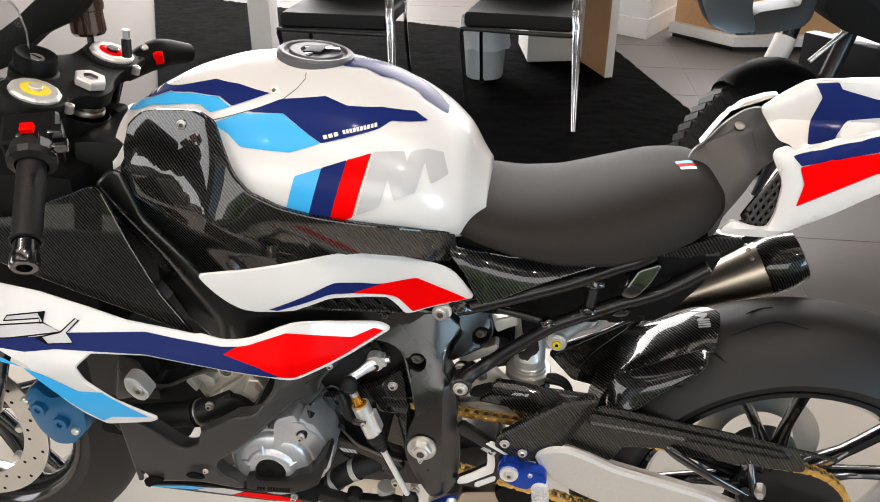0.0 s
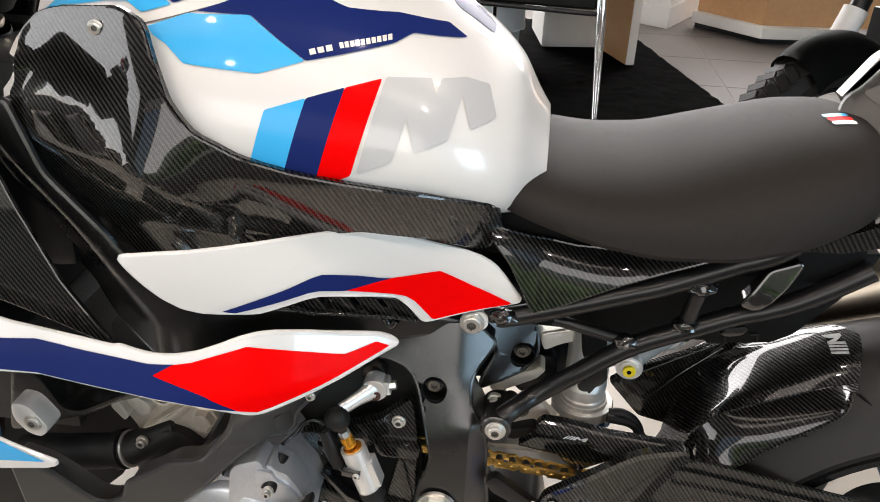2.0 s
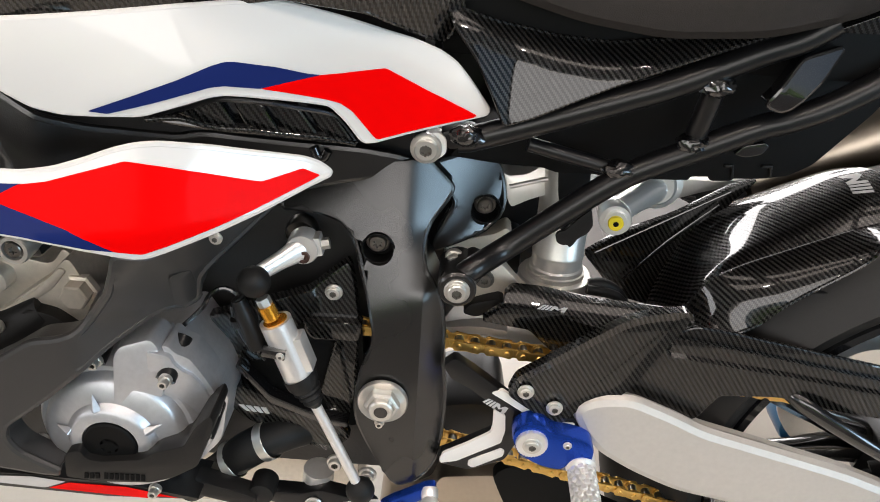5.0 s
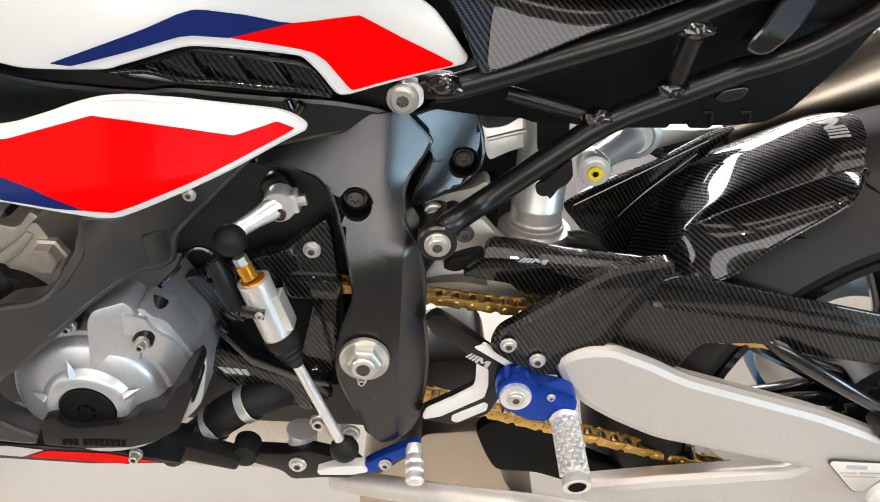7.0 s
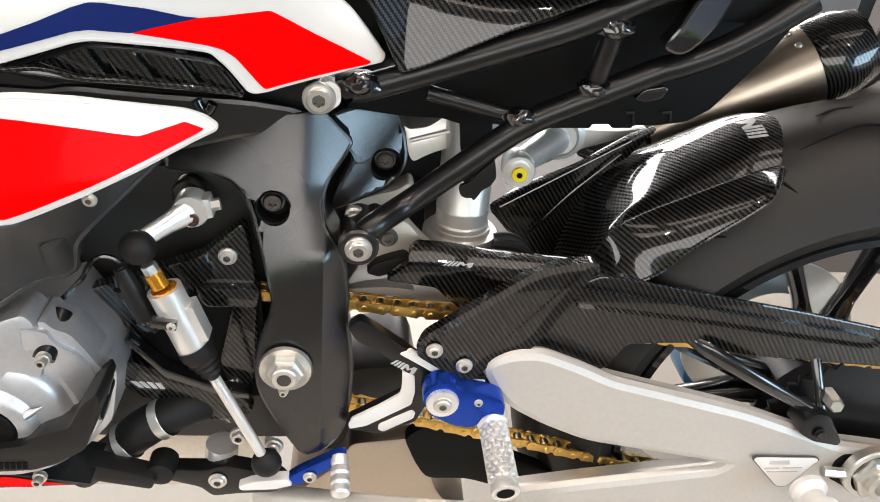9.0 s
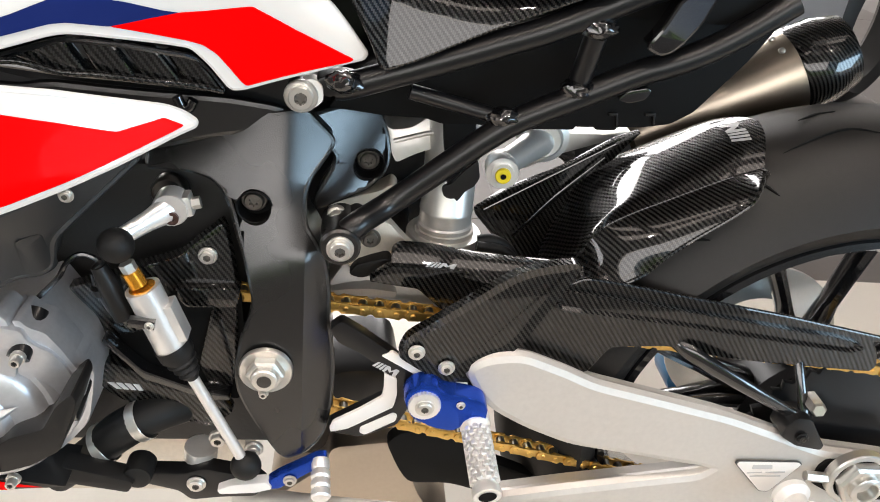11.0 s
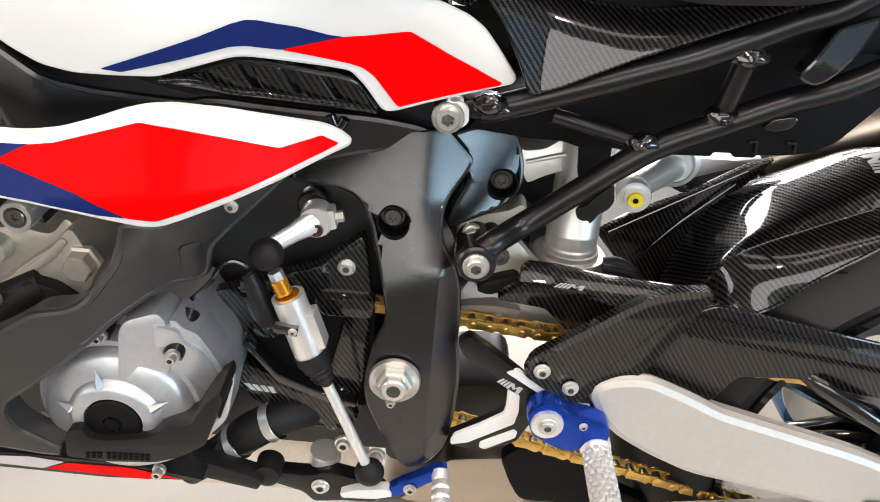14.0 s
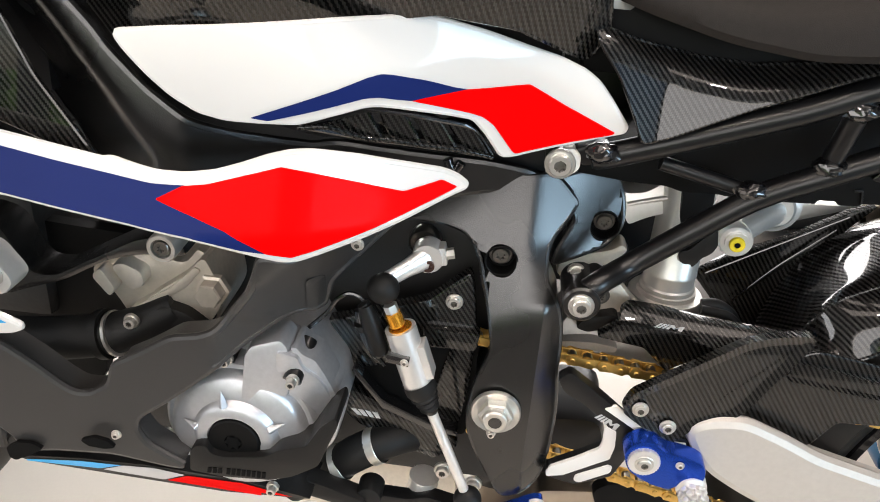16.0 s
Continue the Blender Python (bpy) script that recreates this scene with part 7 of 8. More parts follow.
part("cover_dome", lathe([(0.074, -0.034), (0.072, -0.020), (0.068, -0.015), (0.064, -0.0145), (0.062, -0.008), (0.057, -0.004), (0.040, -0.001), (0.0365, 0.0035), (0.033, 0.006), (0.0245, 0.006), (0.024, 0.003), (0, 0.003)], gc, n=72), CAST, gen)
part("cover_hump", slab([(-0.2164, 0.4714), (-0.2124, 0.5199), (-0.2068, 0.5299), (-0.1818, 0.5366), (-0.1751, 0.5280), (-0.1743, 0.4807), (-0.1849, 0.4642), (-0.2075, 0.4606)], 1.3115, 1.345, 0.0045, 0.006, slope=(0.20, 0.05)), CAST, gen)
for o, y in (([(-0.1842, 0.5271), (-0.1670, 0.5203), (-0.1645, 0.5102), (-0.1575, 0.5018), (-0.1514, 0.4973), (-0.1443, 0.4844), (-0.1379, 0.4633), (-0.1451, 0.4405), (-0.1566, 0.4222), (-0.1777, 0.4085), (-0.1912, 0.4329)], 1.322), ([(-0.1834, 0.5232), (-0.1667, 0.5173), (-0.1624, 0.5063), (-0.1544, 0.4967), (-0.1472, 0.4913), (-0.1408, 0.4796), (-0.1351, 0.4540), (-0.1432, 0.4247), (-0.1574, 0.4043), (-0.1814, 0.3941), (-0.1950, 0.4222)], 1.334)):
    part("cover_step", slab(o, y, 1.36, 0.003, 0.005, slope=(0.22, -0.10)), CAST, gen)
part("cover_shoulder", slab([(-0.195, 0.505), (-0.187, 0.511), (-0.182, 0.483), (-0.164, 0.467), (-0.160, 0.449), (-0.168, 0.423), (-0.178, 0.412), (-0.187, 0.434), (-0.197, 0.450)], 1.325, 1.37, 0.008, 0.012, slope=(0.8, 0.5)), CAST, gen)
for o in ([(-0.191, 0.526), (-0.185, 0.526), (-0.179, 0.506), (-0.177, 0.483), (-0.182, 0.483)], [(-0.182, 0.527), (-0.176, 0.528), (-0.171, 0.510), (-0.159, 0.497), (-0.153, 0.486), (-0.147, 0.457), (-0.150, 0.450), (-0.156, 0.480), (-0.165, 0.490), (-0.176, 0.506)], [(-0.174, 0.528), (-0.169, 0.527), (-0.164, 0.519), (-0.154, 0.513), (-0.145, 0.495), (-0.135, 0.471), (-0.139, 0.468), (-0.149, 0.486), (-0.157, 0.502), (-0.168, 0.507)]):
    part("cover_rib", slab(o, 1.325, 1.36, 0.002, 0.004, slope=(0.3, 0)), CAST, gen)
for o in ((-0.1717, 1.3180, 0.4967), (-0.2319, 1.3240, 0.5068), (-0.1478, 1.3310, 0.4264)):
    part("bolt_boss", tube([Vector(o) + Vector((0, -0.004, 0)), Vector(o) + Vector((0.006, 0.03, 0.022))], 0.0085, 16), SATIN, gen)
for a in (104, 25, 166):
    e = Vector((math.cos(radians(a)), 0, math.sin(radians(a))))
    n_ = Vector((-e.z, 0, e.x))
    bm = bmesh.new()
    vs = [bm.verts.new(gc + p) for p in (e * 0.034 + n_ * 0.0055 + Vector((0, -0.003, 0)), e * 0.034 - n_ * 0.0055 + Vector((0, -0.003, 0)), e * 0.052 + Vector((0, 0.0015, 0)), e * 0.036 + Vector((0, -0.0085, 0)))]
    for f in ((0, 1, 3), (1, 2, 3), (2, 0, 3), (0, 2, 1)):
        bm.faces.new([vs[i] for i in f])
    bmesh.ops.bevel(bm, geom=bm.edges[:], offset=0.0006, segments=1, affect="EDGES")
    part("cover_fin", bm, CAST, gen, smooth=False)
capc_ = part("inspection_cap", lathe([(0.0235, 0.002), (0.0235, 0.0072), (0.022, 0.0085), (0.008, 0.0085), (0.007, 0.006), (0, 0.006)], gc, n=44), MATTBLACK, gen, "black inspection cap with a star socket")
for k in range(6):
    a = math.pi * k / 3
    part("socket_lobe", lathe([(0.0022, 0.0089), (0, 0.0089)], gc + Vector((0.0056 * math.cos(a), 0, 0.0056 * math.sin(a))), n=10), GAP, capc_)
part("socket_lobe", lathe([(0.0056, 0.0088), (0, 0.0088)], gc, n=20), GAP, capc_)
part("engine_backing", slab([(-0.528, 0.575), (-0.324, 0.565), (-0.331, 0.500), (-0.392, 0.436), (-0.404, 0.390), (-0.442, 0.354), (-0.573, 0.379)], 1.415, 1.43, 0, 0.01), MATTBLACK, bike)
crash = part("engine_protector", slab([(-0.2606, 0.4010), (-0.2587, 0.4251), (-0.2531, 0.4313), (-0.2438, 0.4328), (-0.2393, 0.4238), (-0.2271, 0.4220), (-0.1912, 0.4281), (-0.1783, 0.4380), (-0.1533, 0.4467), (-0.1409, 0.4700), (-0.1274, 0.4831), (-0.1253, 0.4737), (-0.1429, 0.4253), (-0.1663, 0.4093), (-0.1870, 0.4017), (-0.2285, 0.3985)], 1.290, 1.335, 0.005, 0.004), PLASTIC, bike, "black plastic engine protector with raised lettering")
a, b, c, d4 = [Vector(p) for p in [(-0.2430, 0.4083), (-0.2285, 0.4094), (-0.2289, 0.4034), (-0.2440, 0.4021)]]
for k in range(3):
    part("letter_bar", slab([a.lerp(b, k / 3), a.lerp(b, (k + 0.7) / 3), d4.lerp(c, (k + 0.7) / 3), d4.lerp(c, k / 3)], 1.2892, 1.291, 0, 0), GAP, crash)
a, b, c, d4 = [Vector(p) for p in [(-0.2254, 0.4100), (-0.1884, 0.4111), (-0.1891, 0.4043), (-0.2263, 0.4031)]]
for k in range(8):
    part("letter_bar", slab([a.lerp(b, k / 8), a.lerp(b, (k + 0.7) / 8), d4.lerp(c, (k + 0.7) / 8), d4.lerp(c, k / 8)], 1.2892, 1.291, 0, 0), GAP, crash)
for p in ((-0.1700, 1.3120, 0.5002), (-0.2296, 1.3180, 0.5101), (-0.1464, 1.3250, 0.4304), (-0.1868, 1.3000, 0.3860), (-0.2907, 1.3180, 0.4179)):
    bolt(p[0], p[1], p[2], gen, STEEL, 0.0056, 0.010)

head = part("cylinder_head", slab([(-0.3761, 0.5478), (-0.3633, 0.5635), (-0.3150, 0.5732), (-0.2844, 0.5668), (-0.2717, 0.5844), (-0.2639, 0.5781), (-0.2514, 0.5478), (-0.2494, 0.5271), (-0.2628, 0.5006), (-0.2854, 0.4879), (-0.3119, 0.4967), (-0.3338, 0.4968), (-0.3428, 0.5037), (-0.3547, 0.5267)], 1.372, 1.45, 0.010, 0.010), CASTWARM, bike, "bare cast cylinder head")
part("cam_cover", slab([(-0.3249, 0.5192), (-0.3168, 0.5353), (-0.2790, 0.5637), (-0.2611, 0.5858), (-0.2479, 0.5552), (-0.2470, 0.5360), (-0.2609, 0.5142), (-0.2772, 0.5216), (-0.2975, 0.5290)], 1.358, 1.40, 0.006, 0.010), CASTWARM, head)
hn = Vector((-0.2537, 1.3500, 0.5533))
part("head_plug", lathe([(0.0155, -0.006), (0.0155, 0.0), (0.0125, 0.001), (0.0125, 0.012), (0.011, 0.0135), (0, 0.0135)], (hn.x, 1.355, hn.z), sides=6), CASTWARM, head, smooth=False)
for o in ([(-0.3670, 0.5523), (-0.3572, 0.5629), (-0.3451, 0.5417), (-0.3511, 0.5319)], [(-0.3476, 0.5651), (-0.3356, 0.5701), (-0.3179, 0.5621), (-0.3173, 0.5477), (-0.3295, 0.5419), (-0.3381, 0.5490)], [(-0.3362, 0.5201), (-0.2939, 0.5496), (-0.2690, 0.5740), (-0.2637, 0.5708), (-0.2784, 0.5517), (-0.3289, 0.5145)]):
    part("head_rib", slab(o, 1.356, 1.40, 0.005, 0.006), CASTWARM, head)
part("water_pump_arm", slab([(-0.3375, 0.4859), (-0.3321, 0.5052), (-0.3120, 0.5261), (-0.2964, 0.5371), (-0.2763, 0.5323), (-0.2559, 0.5161), (-0.2667, 0.5097), (-0.2943, 0.5045), (-0.3227, 0.4849)], 1.345, 1.38, 0.006, 0.006), PLASTIC, bike)
cbt = Vector((-0.3236, 1.3400, 0.5217))
bolt(cbt.x, cbt.y, cbt.z, bike, STEEL, 0.007, 0.008, "engine_bolt")
ch = part("water_pipe", tube([(-0.473, 1.350, 0.470), (-0.4740, 1.3500, 0.4740), (-0.4118, 1.3500, 0.4830), (-0.3559, 1.3500, 0.4954), (-0.3248, 1.3550, 0.5071), (-0.2879, 1.3600, 0.5292)], [0.021, 0.021, 0.021, 0.020, 0.018, 0.016], 22), RUBBER, bike, "thick black water hose")
part("hose_ring", tube([(-0.3604, 1.3500, 0.4942), (-0.3525, 1.3500, 0.4965)], 0.0235, 24), RUBBER, ch)
part("hose_clamp", tube([(-0.3476, 1.3500, 0.4972), (-0.3448, 1.3500, 0.4982)], 0.0218, 24), STEEL, ch)
part("fairing_bracket", slab([(-0.449, 0.620), (-0.420, 0.613), (-0.410, 0.593), (-0.399, 0.570), (-0.379, 0.570), (-0.299, 0.616), (-0.265, 0.619), (-0.259, 0.603), (-0.301, 0.600), (-0.331, 0.590), (-0.370, 0.566), (-0.408, 0.552), (-0.436, 0.540), (-0.470, 0.529)], 1.322, 1.36, 0.006, 0.012), FRAMEBLACK, bike)
crc = Vector((-0.2737, 1.3100, 0.6170))
part("crash_bobbin", lathe([(0.0125, -0.03), (0.0125, 0.002), (0.0115, 0.004), (0.0085, 0.004), (0.0075, -0.003), (0, -0.003)], crc, n=30), STEEL, bike)
bolt(crc.x, crc.y + 0.002, crc.z, bike, DARKSTEEL, 0.0085, 0.006, "bobbin_screw")
fsl = part("fairing_spacer", slab([(-0.409, 0.626), (-0.390, 0.624), (-0.372, 0.598), (-0.383, 0.584), (-0.397, 0.587), (-0.411, 0.604)], 1.262, 1.285, 0.004, 0.012), ALU, bike)
fsc = Vector((-0.389, 1.265, 0.603))
bolt(fsc.x, 1.262, fsc.z, fsl, STEEL, 0.009, 0.003)

def belly_y(x, z):
    """Flat in front, turning in behind the fairing's tip, with a facet that faces down at the rear."""
    fold = min((x - -0.2351) * 0.6830 + (z - 0.5648) * -0.7304, x + 0.2291)
    return max(1.286 + 0.05 * (x + 0.25), 1.286 + 0.75 * (x + 0.165) + 0.15 * max(0.0, z - 0.6)) + 0.9 * max(0.0, fold)


belly = part("belly_panel", panel([(-0.445, 0.5390), (-0.4075, 0.5259), (-0.3825, 0.5071), (-0.3659, 0.4915), (-0.3537, 0.4829), (-0.3407, 0.4826), (-0.3244, 0.4928), (-0.3188, 0.5144), (-0.2921, 0.5299), (-0.2648, 0.5485), (-0.2416, 0.5521), (-0.2275, 0.5591), (-0.2151, 0.5764), (-0.2022, 0.5950), (-0.1952, 0.6134), (-0.1919, 0.6309), (-0.1631, 0.6288), (-0.1485, 0.6306), (-0.1182, 0.6359), (-0.0945, 0.6433), (-0.0849, 0.6354), (-0.0975, 0.6240), (-0.1149, 0.6091), (-0.1322, 0.5940), (-0.1419, 0.5839), (-0.1454, 0.5690), (-0.1509, 0.5508), (-0.1731, 0.5532), (-0.2106, 0.5324), (-0.2277, 0.5179), (-0.2555, 0.4926), (-0.2789, 0.4730), (-0.2974, 0.4585), (-0.3008, 0.4456), (-0.2942, 0.4324), (-0.2764, 0.4204), (-0.2549, 0.4059), (-0.2777, 0.4050), (-0.3275, 0.4140), (-0.3784, 0.4122), (-0.3993, 0.4090), (-0.4118, 0.4101), (-0.4169, 0.4238), (-0.4254, 0.4323), (-0.4280, 0.4000)], belly_y, 0.0040, 0.03, 0.010, 0.006), BELLY, bike, "matt dark grey belly panel")
part("stiffener", shell([(-0.1587, 0.5992), (-0.1470, 0.5972), (-0.1499, 0.5525), (-0.1574, 0.5508), (-0.1658, 0.5529)], lambda x, z: belly_y(x, z) - 0.003, 0.003, 0.006, 0.008), BELLY, belly)
# Near-black patches on the uncut panel; their colour stands for shaded holes.
for o in ([(-0.3479, 0.4383), (-0.3359, 0.4428), (-0.3235, 0.4397), (-0.3182, 0.4329), (-0.3272, 0.4308), (-0.3415, 0.4323)], [(-0.4190, 0.4175), (-0.4087, 0.4251), (-0.3955, 0.4253), (-0.3859, 0.4204), (-0.3979, 0.4118), (-0.4125, 0.4041), (-0.4173, 0.4066)]):
    part("opening_shade", slab(o, 1.272, 1.276, 0, 0.002, slope=(0.05, 0)), GAP, belly)
bolt(-0.3127, 1.270, 0.4520, belly, STEEL, 0.0042, 0.004)
PANZ = sum(p[1] for p in [(-0.451, 0.361), (-0.382, 0.371), (-0.311, 0.375), (-0.222, 0.370), (-0.156, 0.353), (-0.245, 0.345), (-0.359, 0.350), (-0.440, 0.354)]) / len([(-0.451, 0.361), (-0.382, 0.371), (-0.311, 0.375), (-0.222, 0.370), (-0.156, 0.353), (-0.245, 0.345), (-0.359, 0.350), (-0.440, 0.354)])


def pan_y(x, z):
    return 1.318 - 0.3 * (z - PANZ)


pan = part("belly_pan", shell([(-0.451, 0.361), (-0.382, 0.371), (-0.311, 0.375), (-0.222, 0.370), (-0.156, 0.353), (-0.245, 0.345), (-0.359, 0.350), (-0.440, 0.354)], pan_y, r=0.002, thick=0.05, step=0.02, round_=0.004), PLASTIC, bike, "black lower belly pan with light-blue, grey and red films")
pan_tree = [bvh(pan)]
film("light_blue_stripe", [(-0.451, 0.356), (-0.383, 0.368), (-0.340, 0.370), (-0.365, 0.359), (-0.441, 0.355)], pan_tree, SKYBLUE, pan, 0.001)
film("grey_stripe", [(-0.339, 0.370), (-0.309, 0.373), (-0.278, 0.368), (-0.302, 0.354), (-0.362, 0.358)], pan_tree, GREY, pan, 0.001)
film("red_stripe", [(-0.276, 0.367), (-0.222, 0.367), (-0.159, 0.349), (-0.178, 0.347), (-0.299, 0.354)], pan_tree, RED, pan, 0.001)
part("exhaust_box", slab([(0.066, 0.298), (0.139, 0.308), (0.152, 0.268), (0.166, 0.224), (0.212, 0.175), (-0.001, 0.163), (-0.002, 0.215), (0.061, 0.272)], 1.43, 1.56, 0.02, 0.02), TITAN, bike, "bare metal exhaust box")
part("exhaust_shield", slab([(0.123, 0.310), (0.140, 0.326), (0.206, 0.323), (0.228, 0.290), (0.324, 0.247), (0.301, 0.227), (0.248, 0.234), (0.195, 0.252), (0.151, 0.252), (0.138, 0.273)], 1.425, 1.44, 0.006, 0.01), MATTBLACK, bike)
part("exhaust_box", slab([(-0.004, 0.325), (0.068, 0.376), (0.128, 0.380), (0.149, 0.283), (0.074, 0.253), (-0.004, 0.257)], 1.46, 1.56, 0.02, 0.02), SATIN, bike)
part("side_stand", tube([(-0.023, 1.400, 0.257), (0.039, 1.360, 0.289), (0.122, 1.330, 0.310), (0.206, 1.330, 0.302), (0.253, 1.300, 0.321)], 0.0125, 16), SWINGALU, bike, "folded silver side stand")

# ---- steering
STEER = Vector((-0.5281, CY, 1.0015))
STEM = Vector((0.38, 0, 0.925)).normalized()
BACK = Vector((STEM.z, 0, -STEM.x))


def on_yoke(a, b, c=0.0):
    """A point of the steering: a to the rear in the yoke's plane, b across, c above it."""
    return STEER + BACK * a + Vector((0, b, 0)) + STEM * c


YOKE_OUT = [(-0.03, -0.145), (0.02, -0.15), (0.043, -0.12), (0.036, -0.075), (0.040, -0.05), (0.058, -0.035), (0.060, 0.0), (0.045, 0.03), (0.036, 0.075), (0.043, 0.12), (0.02, 0.15), (-0.03, 0.145), (-0.045, 0.11), (-0.04, 0.06), (-0.06, 0.02), (-0.075, -0.03), (-0.06, -0.07), (-0.045, -0.11)]
tc = slab(YOKE_OUT, 0.006, 0.028, 0.004, 0.014)
moved(tc, Matrix(((BACK.x, -STEM.x, 0, STEER.x), (0, 0, 1, STEER.y), (BACK.z, -STEM.z, 0, STEER.z), (0, 0, 0, 1))))
yoke = part("top_yoke", tc, MATTBLACK, bike, "black top yoke")
part("steering_head_cover", slab([(-0.7350, 0.9727), (-0.6210, 0.9772), (-0.5796, 0.9567), (-0.5472, 0.9356), (-0.4901, 0.9336), (-0.5028, 0.7898), (-0.6091, 0.7885), (-0.7949, 0.7724)], 1.53, 1.56, 0.004, 0.01), MATTBLACK, bike)
part("dash_panel", slab([(-0.7233, 1.0186), (-0.6451, 1.0642), (-0.6109, 1.0901), (-0.5821, 1.1153), (-0.5106, 1.1171), (-0.5438, 1.0755), (-0.5724, 1.0537), (-0.6195, 1.0343), (-0.6732, 0.9939), (-0.7365, 0.9735)], 1.56, 1.60, 0.006, 0.01), MATTBLACK, bike)
for b, mat, core in ((-0.108, YELLOW, CAPALU), (0.108, RED, GLOSSBLACK)):
    c = on_yoke(0, b)
    part("clamp_ring", lathe([(0.043, -0.022), (0.043, -0.005), (0.041, -0.002), (0.034, -0.002)], c, axis=STEM, n=40), MATTBLACK, yoke)
    cap_ = part("fork_cap", lathe([(0.030, -0.006), (0.034, -0.003), (0.034, 0.001), (0.031, 0.004), (0.029, 0.0045), (0.020, 0.0045)], c, axis=STEM, sides=12), CAPALU, yoke, smooth=False)
    part("preload_adjuster", lathe([(0.0205, 0.004), (0.0190, 0.0050), (0.009, 0.0050)], c, axis=STEM, n=30), mat, cap_)
    part("adjuster_core", lathe([(0.0092, 0.004), (0.0092, 0.0085), (0.008, 0.0095), (0, 0.0095)], c, axis=STEM, n=20), core, cap_)
    part("fork_tube", tube([on_yoke(0, b, -0.02), on_yoke(0, b, -0.26), on_yoke(0, b, -0.62)], 0.026, 24), GLOSSBLACK, bike)
    part("clamp_bolt", lathe([(0.0065, -0.01), (0.0065, 0.002), (0.005, 0.003), (0.003, 0.003), (0.0028, 0.0005), (0, 0.0005)], on_yoke(0.046, b * 0.93, -0.004), axis=STEM, n=16), STEEL, yoke)
nc = on_yoke(0.029, -0.015, 0.004)
stem_nut = part("stem_nut", lathe([(0.0235, -0.008), (0.0235, 0.002), (0.0215, 0.0045), (0.0115, 0.0045)], nc, axis=STEM, sides=6), CAPALU, yoke, smooth=False)
part("nut_bore", lathe([(0.012, 0.0046), (0.0105, 0.0025), (0, 0.0025)], nc, axis=STEM, n=24), DARKSTEEL, stem_nut)
part("stem_collar", lathe([(0.026, -0.010), (0.026, -0.030), (0.020, -0.032)], nc, axis=STEM, n=30), MATTBLACK, yoke)
part("bearing_ring", lathe([(0.020, -0.032), (0.020, -0.042), (0.027, -0.043), (0.029, -0.046), (0.029, -0.050), (0.018, -0.052)], nc, axis=STEM, n=36), TITAN, yoke)
part("bearing_cup", lathe([(0.036, -0.053), (0.038, -0.056), (0.038, -0.12)], nc, axis=STEM, n=30), MATTBLACK, bike)
ig = on_yoke(-0.042, -0.038, 0.0)
lock = part("ignition_lock", lathe([(0.034, -0.02), (0.034, -0.006), (0.030, -0.004), (0.030, 0.016), (0.028, 0.019), (0.023, 0.019), (0.014, 0.013), (0, 0.013)], ig, axis=STEM, n=36), MATTBLACK, bike)
part("key_face", lathe([(0, 0.0145), (0.0105, 0.0145), (0.0115, 0.0125)], ig, axis=STEM, n=24), STEEL, lock)
part("key_slot", moved(box(-0.007, 0.007, -0.0012, 0.0012, 0, 0.0008, 0), Matrix.Translation(ig + STEM * 0.0146) @ pose(0, 0, 0, 0, 22, 0)), GAP, lock)
g0, g1 = Vector((-0.459, 1.255, 0.956)), Vector((-0.426, 1.165, 0.896))
bar = part("handlebar", tube([on_yoke(0, -0.108, -0.05), g0, g1], 0.011, 16), SATIN, bike, "clip-on handlebar with a rubber grip")
gd = (g1 - g0)
gl = gd.length
prof = [(0.0165, 0.0), (0.0185, 0.002)]
for k in range(22):
    prof += [(0.0168, gl * (k + 0.1) / 22), (0.0172, gl * (k + 0.6) / 22)]
prof += [(0.0165, gl), (0.019, gl + 0.001), (0.019, gl + 0.004), (0.016, gl + 0.005)]
part("grip", lathe(prof, g0, axis=gd, n=30), RUBBER, bar)
part("bar_end", lathe([(0.0145, gl + 0.003), (0.0145, gl + 0.02), (0.0165, gl + 0.022), (0.0165, gl + 0.036), (0.0145, gl + 0.039), (0.009, gl + 0.039), (0.008, gl + 0.030), (0, gl + 0.030)], g0, axis=gd, n=28), GLOSSBLACK, bar)
part("grip_collar", lathe([(0.018, -0.026), (0.026, -0.022), (0.0295, -0.006), (0.029, 0.004), (0.020, 0.008)], g0, axis=gd, sides=14), PLASTIC, bar, smooth=False)
swc = Vector((-0.480, 1.290, 0.971))
part("switch_unit", moved(box(-0.034, 0.034, -0.026, 0.034, -0.026, 0.022, 0.010, 3), Matrix.Translation(swc + Vector((-0.004, 0.012, -0.006))) @ pose(0, 0, 0, 20, 0, 25)), MATTBLACK, bar, "black switch unit with a red button")
swr = Vector((-0.460, 1.262, 0.997))
part("red_button", moved(box(-0.008, 0.008, -0.006, 0.006, -0.004, 0.004, 0.0015), Matrix.Translation(swr) @ pose(0, 0, 0, 30, 0, 15)), RED, bar)
for dx, dz, w in ((0.034, -0.004, 0.008), (0.036, -0.022, 0.009), (0.022, -0.03, 0.006), (-0.012, -0.012, 0.006), (0.004, -0.014, 0.006)):
    part("switch_button", moved(box(-w, w, -0.007, 0.007, -0.006, 0.006, 0.002), Matrix.Translation(swr + Vector((dx, 0.004, dz))) @ pose(0, 0, 0, 30, 0, 20)), GLOSSBLACK, bar)
rv = Vector((-0.5911, 1.6600, 1.0530))
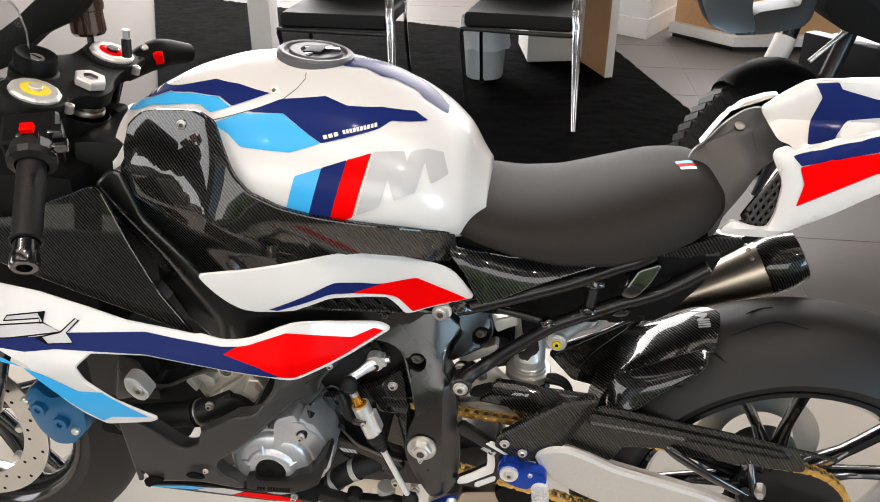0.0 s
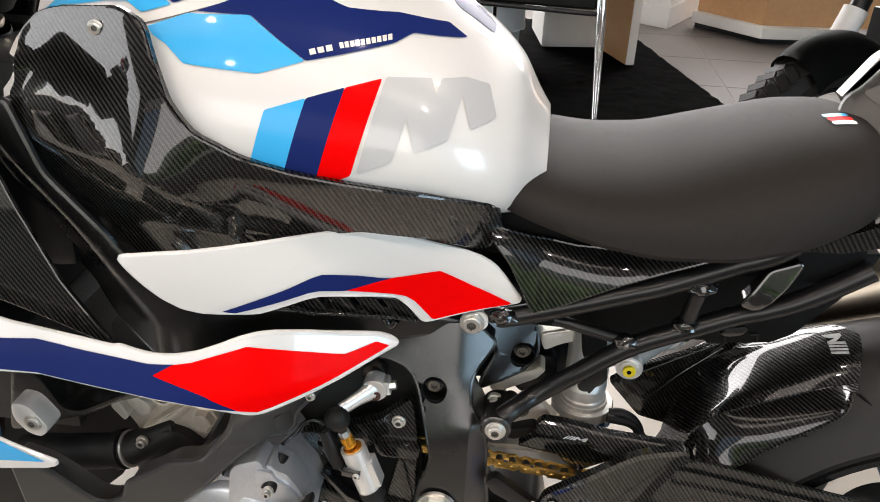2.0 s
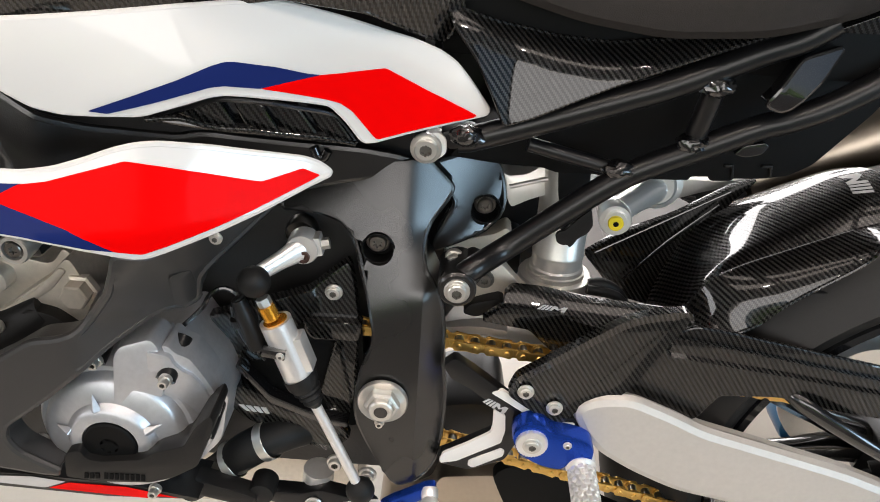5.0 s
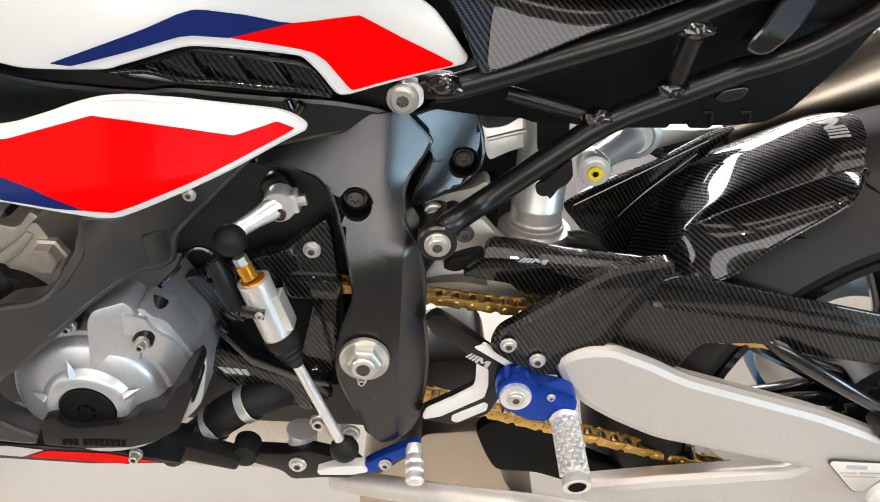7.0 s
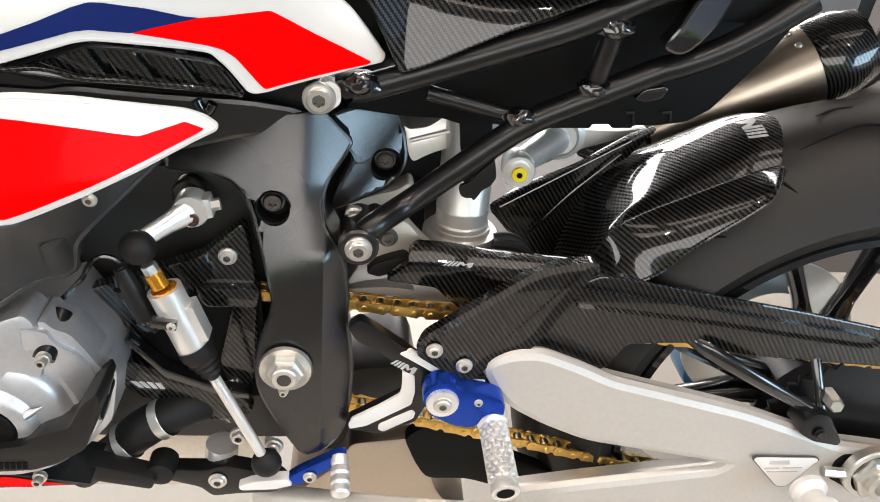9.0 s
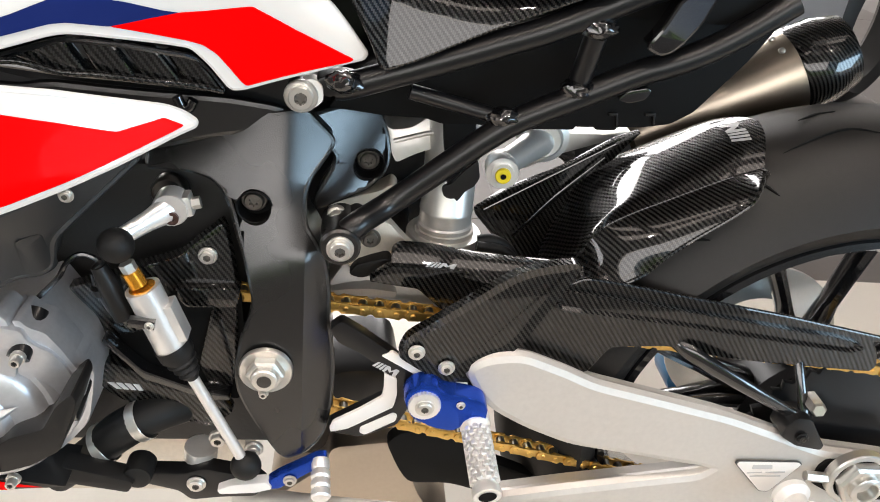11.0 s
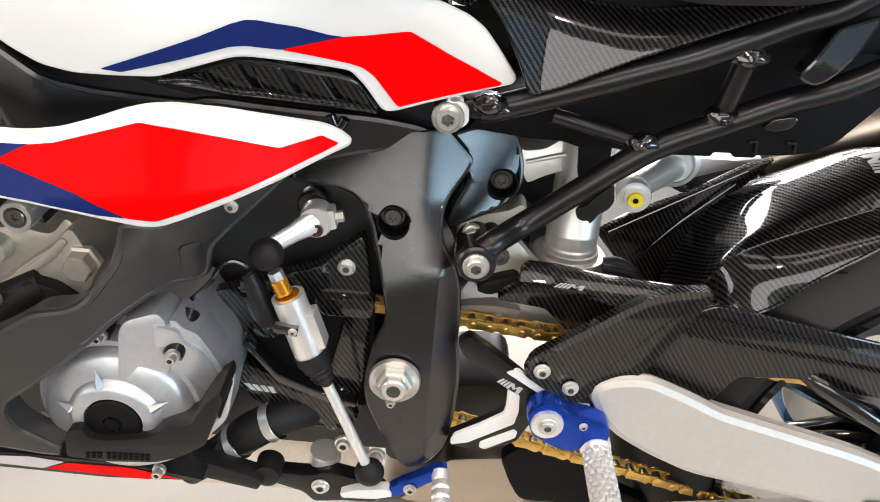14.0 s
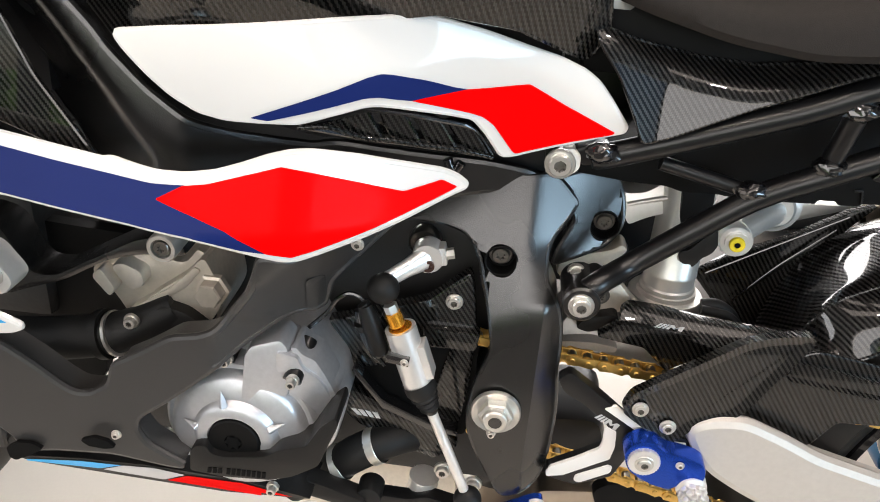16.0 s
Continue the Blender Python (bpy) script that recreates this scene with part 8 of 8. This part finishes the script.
part("brake_reservoir", lathe([(0, -0.035), (0.024, -0.035), (0.028, -0.03), (0.028, 0.004), (0.031, 0.006), (0.031, 0.05), (0.026, 0.054), (0, 0.054)], rv, axis=(0, 0, 1), n=30), material("smoked_reservoir", (0.05, 0.022, 0.012), 0.15, coat=1.0), bike, "smoked brake fluid reservoir")
part("reservoir_stem", tube([rv + Vector((0, 0, -0.035)), rv + Vector((0.004, -0.01, -0.075))], 0.006, 10), SATIN, bike)
sr = Vector((-0.517, 1.740, 0.968))
swf = part("switch_unit", tube([sr + Vector((-0.03, -0.07, -0.012)), sr, sr + Vector((0.03, 0.06, -0.012))], [0.02, 0.026, 0.017], 16), MATTBLACK, bike)
for p in ((-0.5198, 1.7000, 0.9889), (-0.5240, 1.7000, 0.9537)):
    part("switch_screw", lathe([(0.006, -0.02), (0.006, 0.002), (0.0045, 0.003), (0.0025, 0.003), (0.002, 0.001), (0, 0.001)], p, axis=(0.3, -0.85, 0.4), n=16), STEEL, swf)
part("red_button", moved(box(-0.008, 0.008, -0.012, 0.0, -0.010, 0.010, 0.002), Matrix.Translation(sr + Vector((0.012, -0.022, 0.002))) @ pose(0, 0, 0, 15, 0, 20)), RED, swf)
part("handlebar", tube([on_yoke(0, 0.108, -0.04), sr], 0.011, 14), SATIN, bike)
lhp = [(-0.472, 1.550, 1.012), (-0.468, 1.550, 1.040), (-0.466, 1.550, 1.053)]
part("bar_post", tube([lhp[0], lhp[1]], 0.0075, 14), SATIN, bike)
part("post_nut", tube([lhp[1], lhp[2]], 0.0055, 6), STEEL, bike, smooth=False)
glass = bpy.data.materials.new("clear_screen")
glass.use_nodes = True
gb_ = glass.node_tree.nodes["Principled BSDF"]
gb_.inputs["Transmission Weight"].default_value, gb_.inputs["Roughness"].default_value, gb_.inputs["IOR"].default_value = 1.0, 0.02, 1.3
gb_.inputs["Base Color"].default_value = (0.9, 0.93, 0.95, 1)
part("windscreen", slab([(-0.655, 1.156), (-0.574, 1.100), (-0.559, 1.070), (-0.551, 1.026), (-0.564, 1.016), (-0.601, 1.005), (-0.710, 0.986)], 1.43, 1.434, 0.001, 0.006, slope=(0.2, 0.5)), glass, bike, "clear windscreen")
part("head_frame", box(-0.50, -0.40, 1.40, 1.60, 0.70, 0.93, 0.02), SATIN, bike)
part("airbox_wall", box(-0.85, -0.47, 1.34, 1.66, 0.62, 0.90, 0.03), MATTBLACK, bike)
part("tank_underside", box(-0.40, 0.03, 1.435, 1.60, 0.64, 0.86, 0.02), SATIN, bike)
part("radiator", box(-0.56, -0.44, 1.40, 1.62, 0.47, 0.62, 0.01), material("black_radiator", (0.01, 0.01, 0.01), 0.6, bump=0.6, bump_size=150), bike)

FRONT = Vector((-0.865, CY, 0.35))
front_section = [(0.32 - 0.075 * (abs(s) ** 2.4), 0.06 * s) for s in np.linspace(-1, 1, 21)]
front_section += [(0.224, 0.052), (0.216, 0.045), (0.216, -0.045), (0.224, -0.052)]
fw = part("front_wheel", lathe([(0.222, 0.052), (0.214, 0.054), (0.206, 0.048), (0.195, 0.03), (0.195, -0.03), (0.206, -0.048), (0.214, -0.054), (0.222, -0.052)], FRONT, n=64), GLOSSBLACK, bike, "gloss black front wheel")
part("tyre", lathe(front_section, FRONT, n=96, closed=True), TYRE, fw)
disc = part("brake_disc", lathe([(0.125, 0.066), (0.172, 0.066), (0.172, 0.071), (0.125, 0.071)], FRONT, n=64, closed=True), STEEL, fw, "drilled steel brake disc")
for k in range(40):
    a = 2 * math.pi * k / 40
    r = (0.136, 0.149, 0.161)[k % 3]
    part("disc_hole", lathe([(0.0035, 0.0714), (0, 0.0714)], FRONT + Vector((r * math.cos(a), 0, r * math.sin(a))), n=8), GAP, disc)
for k in range(10):
    a = 2 * math.pi * k / 10
    part("disc_button", lathe([(0, 0.074), (0.006, 0.074), (0.008, 0.071), (0.008, 0.06)], FRONT + Vector((0.119 * math.cos(a), 0, 0.119 * math.sin(a))), n=12), STEEL, disc)
for k in range(10):
    a = 2 * math.pi * (k // 2) / 5 + (0.16 if k % 2 else -0.16) + 0.2
    part("spoke", tube([FRONT + Vector((math.cos(a) * 0.04, 0, math.sin(a) * 0.04)), FRONT + Vector((math.cos(a) * 0.2, 0, math.sin(a) * 0.2))], [0.014, 0.011], 10), GLOSSBLACK, fw)
calf = part("front_caliper", slab([(-0.689, 0.464), (-0.666, 0.478), (-0.647, 0.453), (-0.608, 0.466), (-0.586, 0.432), (-0.590, 0.387), (-0.624, 0.351), (-0.657, 0.348), (-0.682, 0.377), (-0.693, 0.414)], 1.40, 1.44, 0.012, 0.012), CALIPER, bike, "blue radial brake caliper")
cf = [Vector(p) for p in [(-0.689, 0.464), (-0.666, 0.478), (-0.647, 0.453), (-0.608, 0.466), (-0.586, 0.432), (-0.590, 0.387), (-0.624, 0.351), (-0.657, 0.348), (-0.682, 0.377), (-0.693, 0.414)]]
cm = sum(cf, Vector((0, 0))) / len(cf)
for dx, dz, r in ((-0.022, 0.016, 0.014), (0.012, -0.012, 0.014)):
    part("piston_cap", lathe([(r, -0.01), (r, 0.004), (r * 0.85, 0.008), (r * 0.4, 0.008), (r * 0.35, 0.004), (0, 0.004)], (cm.x + dx, 1.398, cm.y + dz), n=24), CALIPER, calf)
for dx, dz in ((0.035, -0.028), (-0.045, 0.03)):
    part("caliper_bolt", lathe([(0, 0.006), (0.005, 0.006), (0.0075, 0.003), (0.0075, -0.01)], (cm.x + dx, 1.397, cm.y + dz), n=16), STEEL, calf)
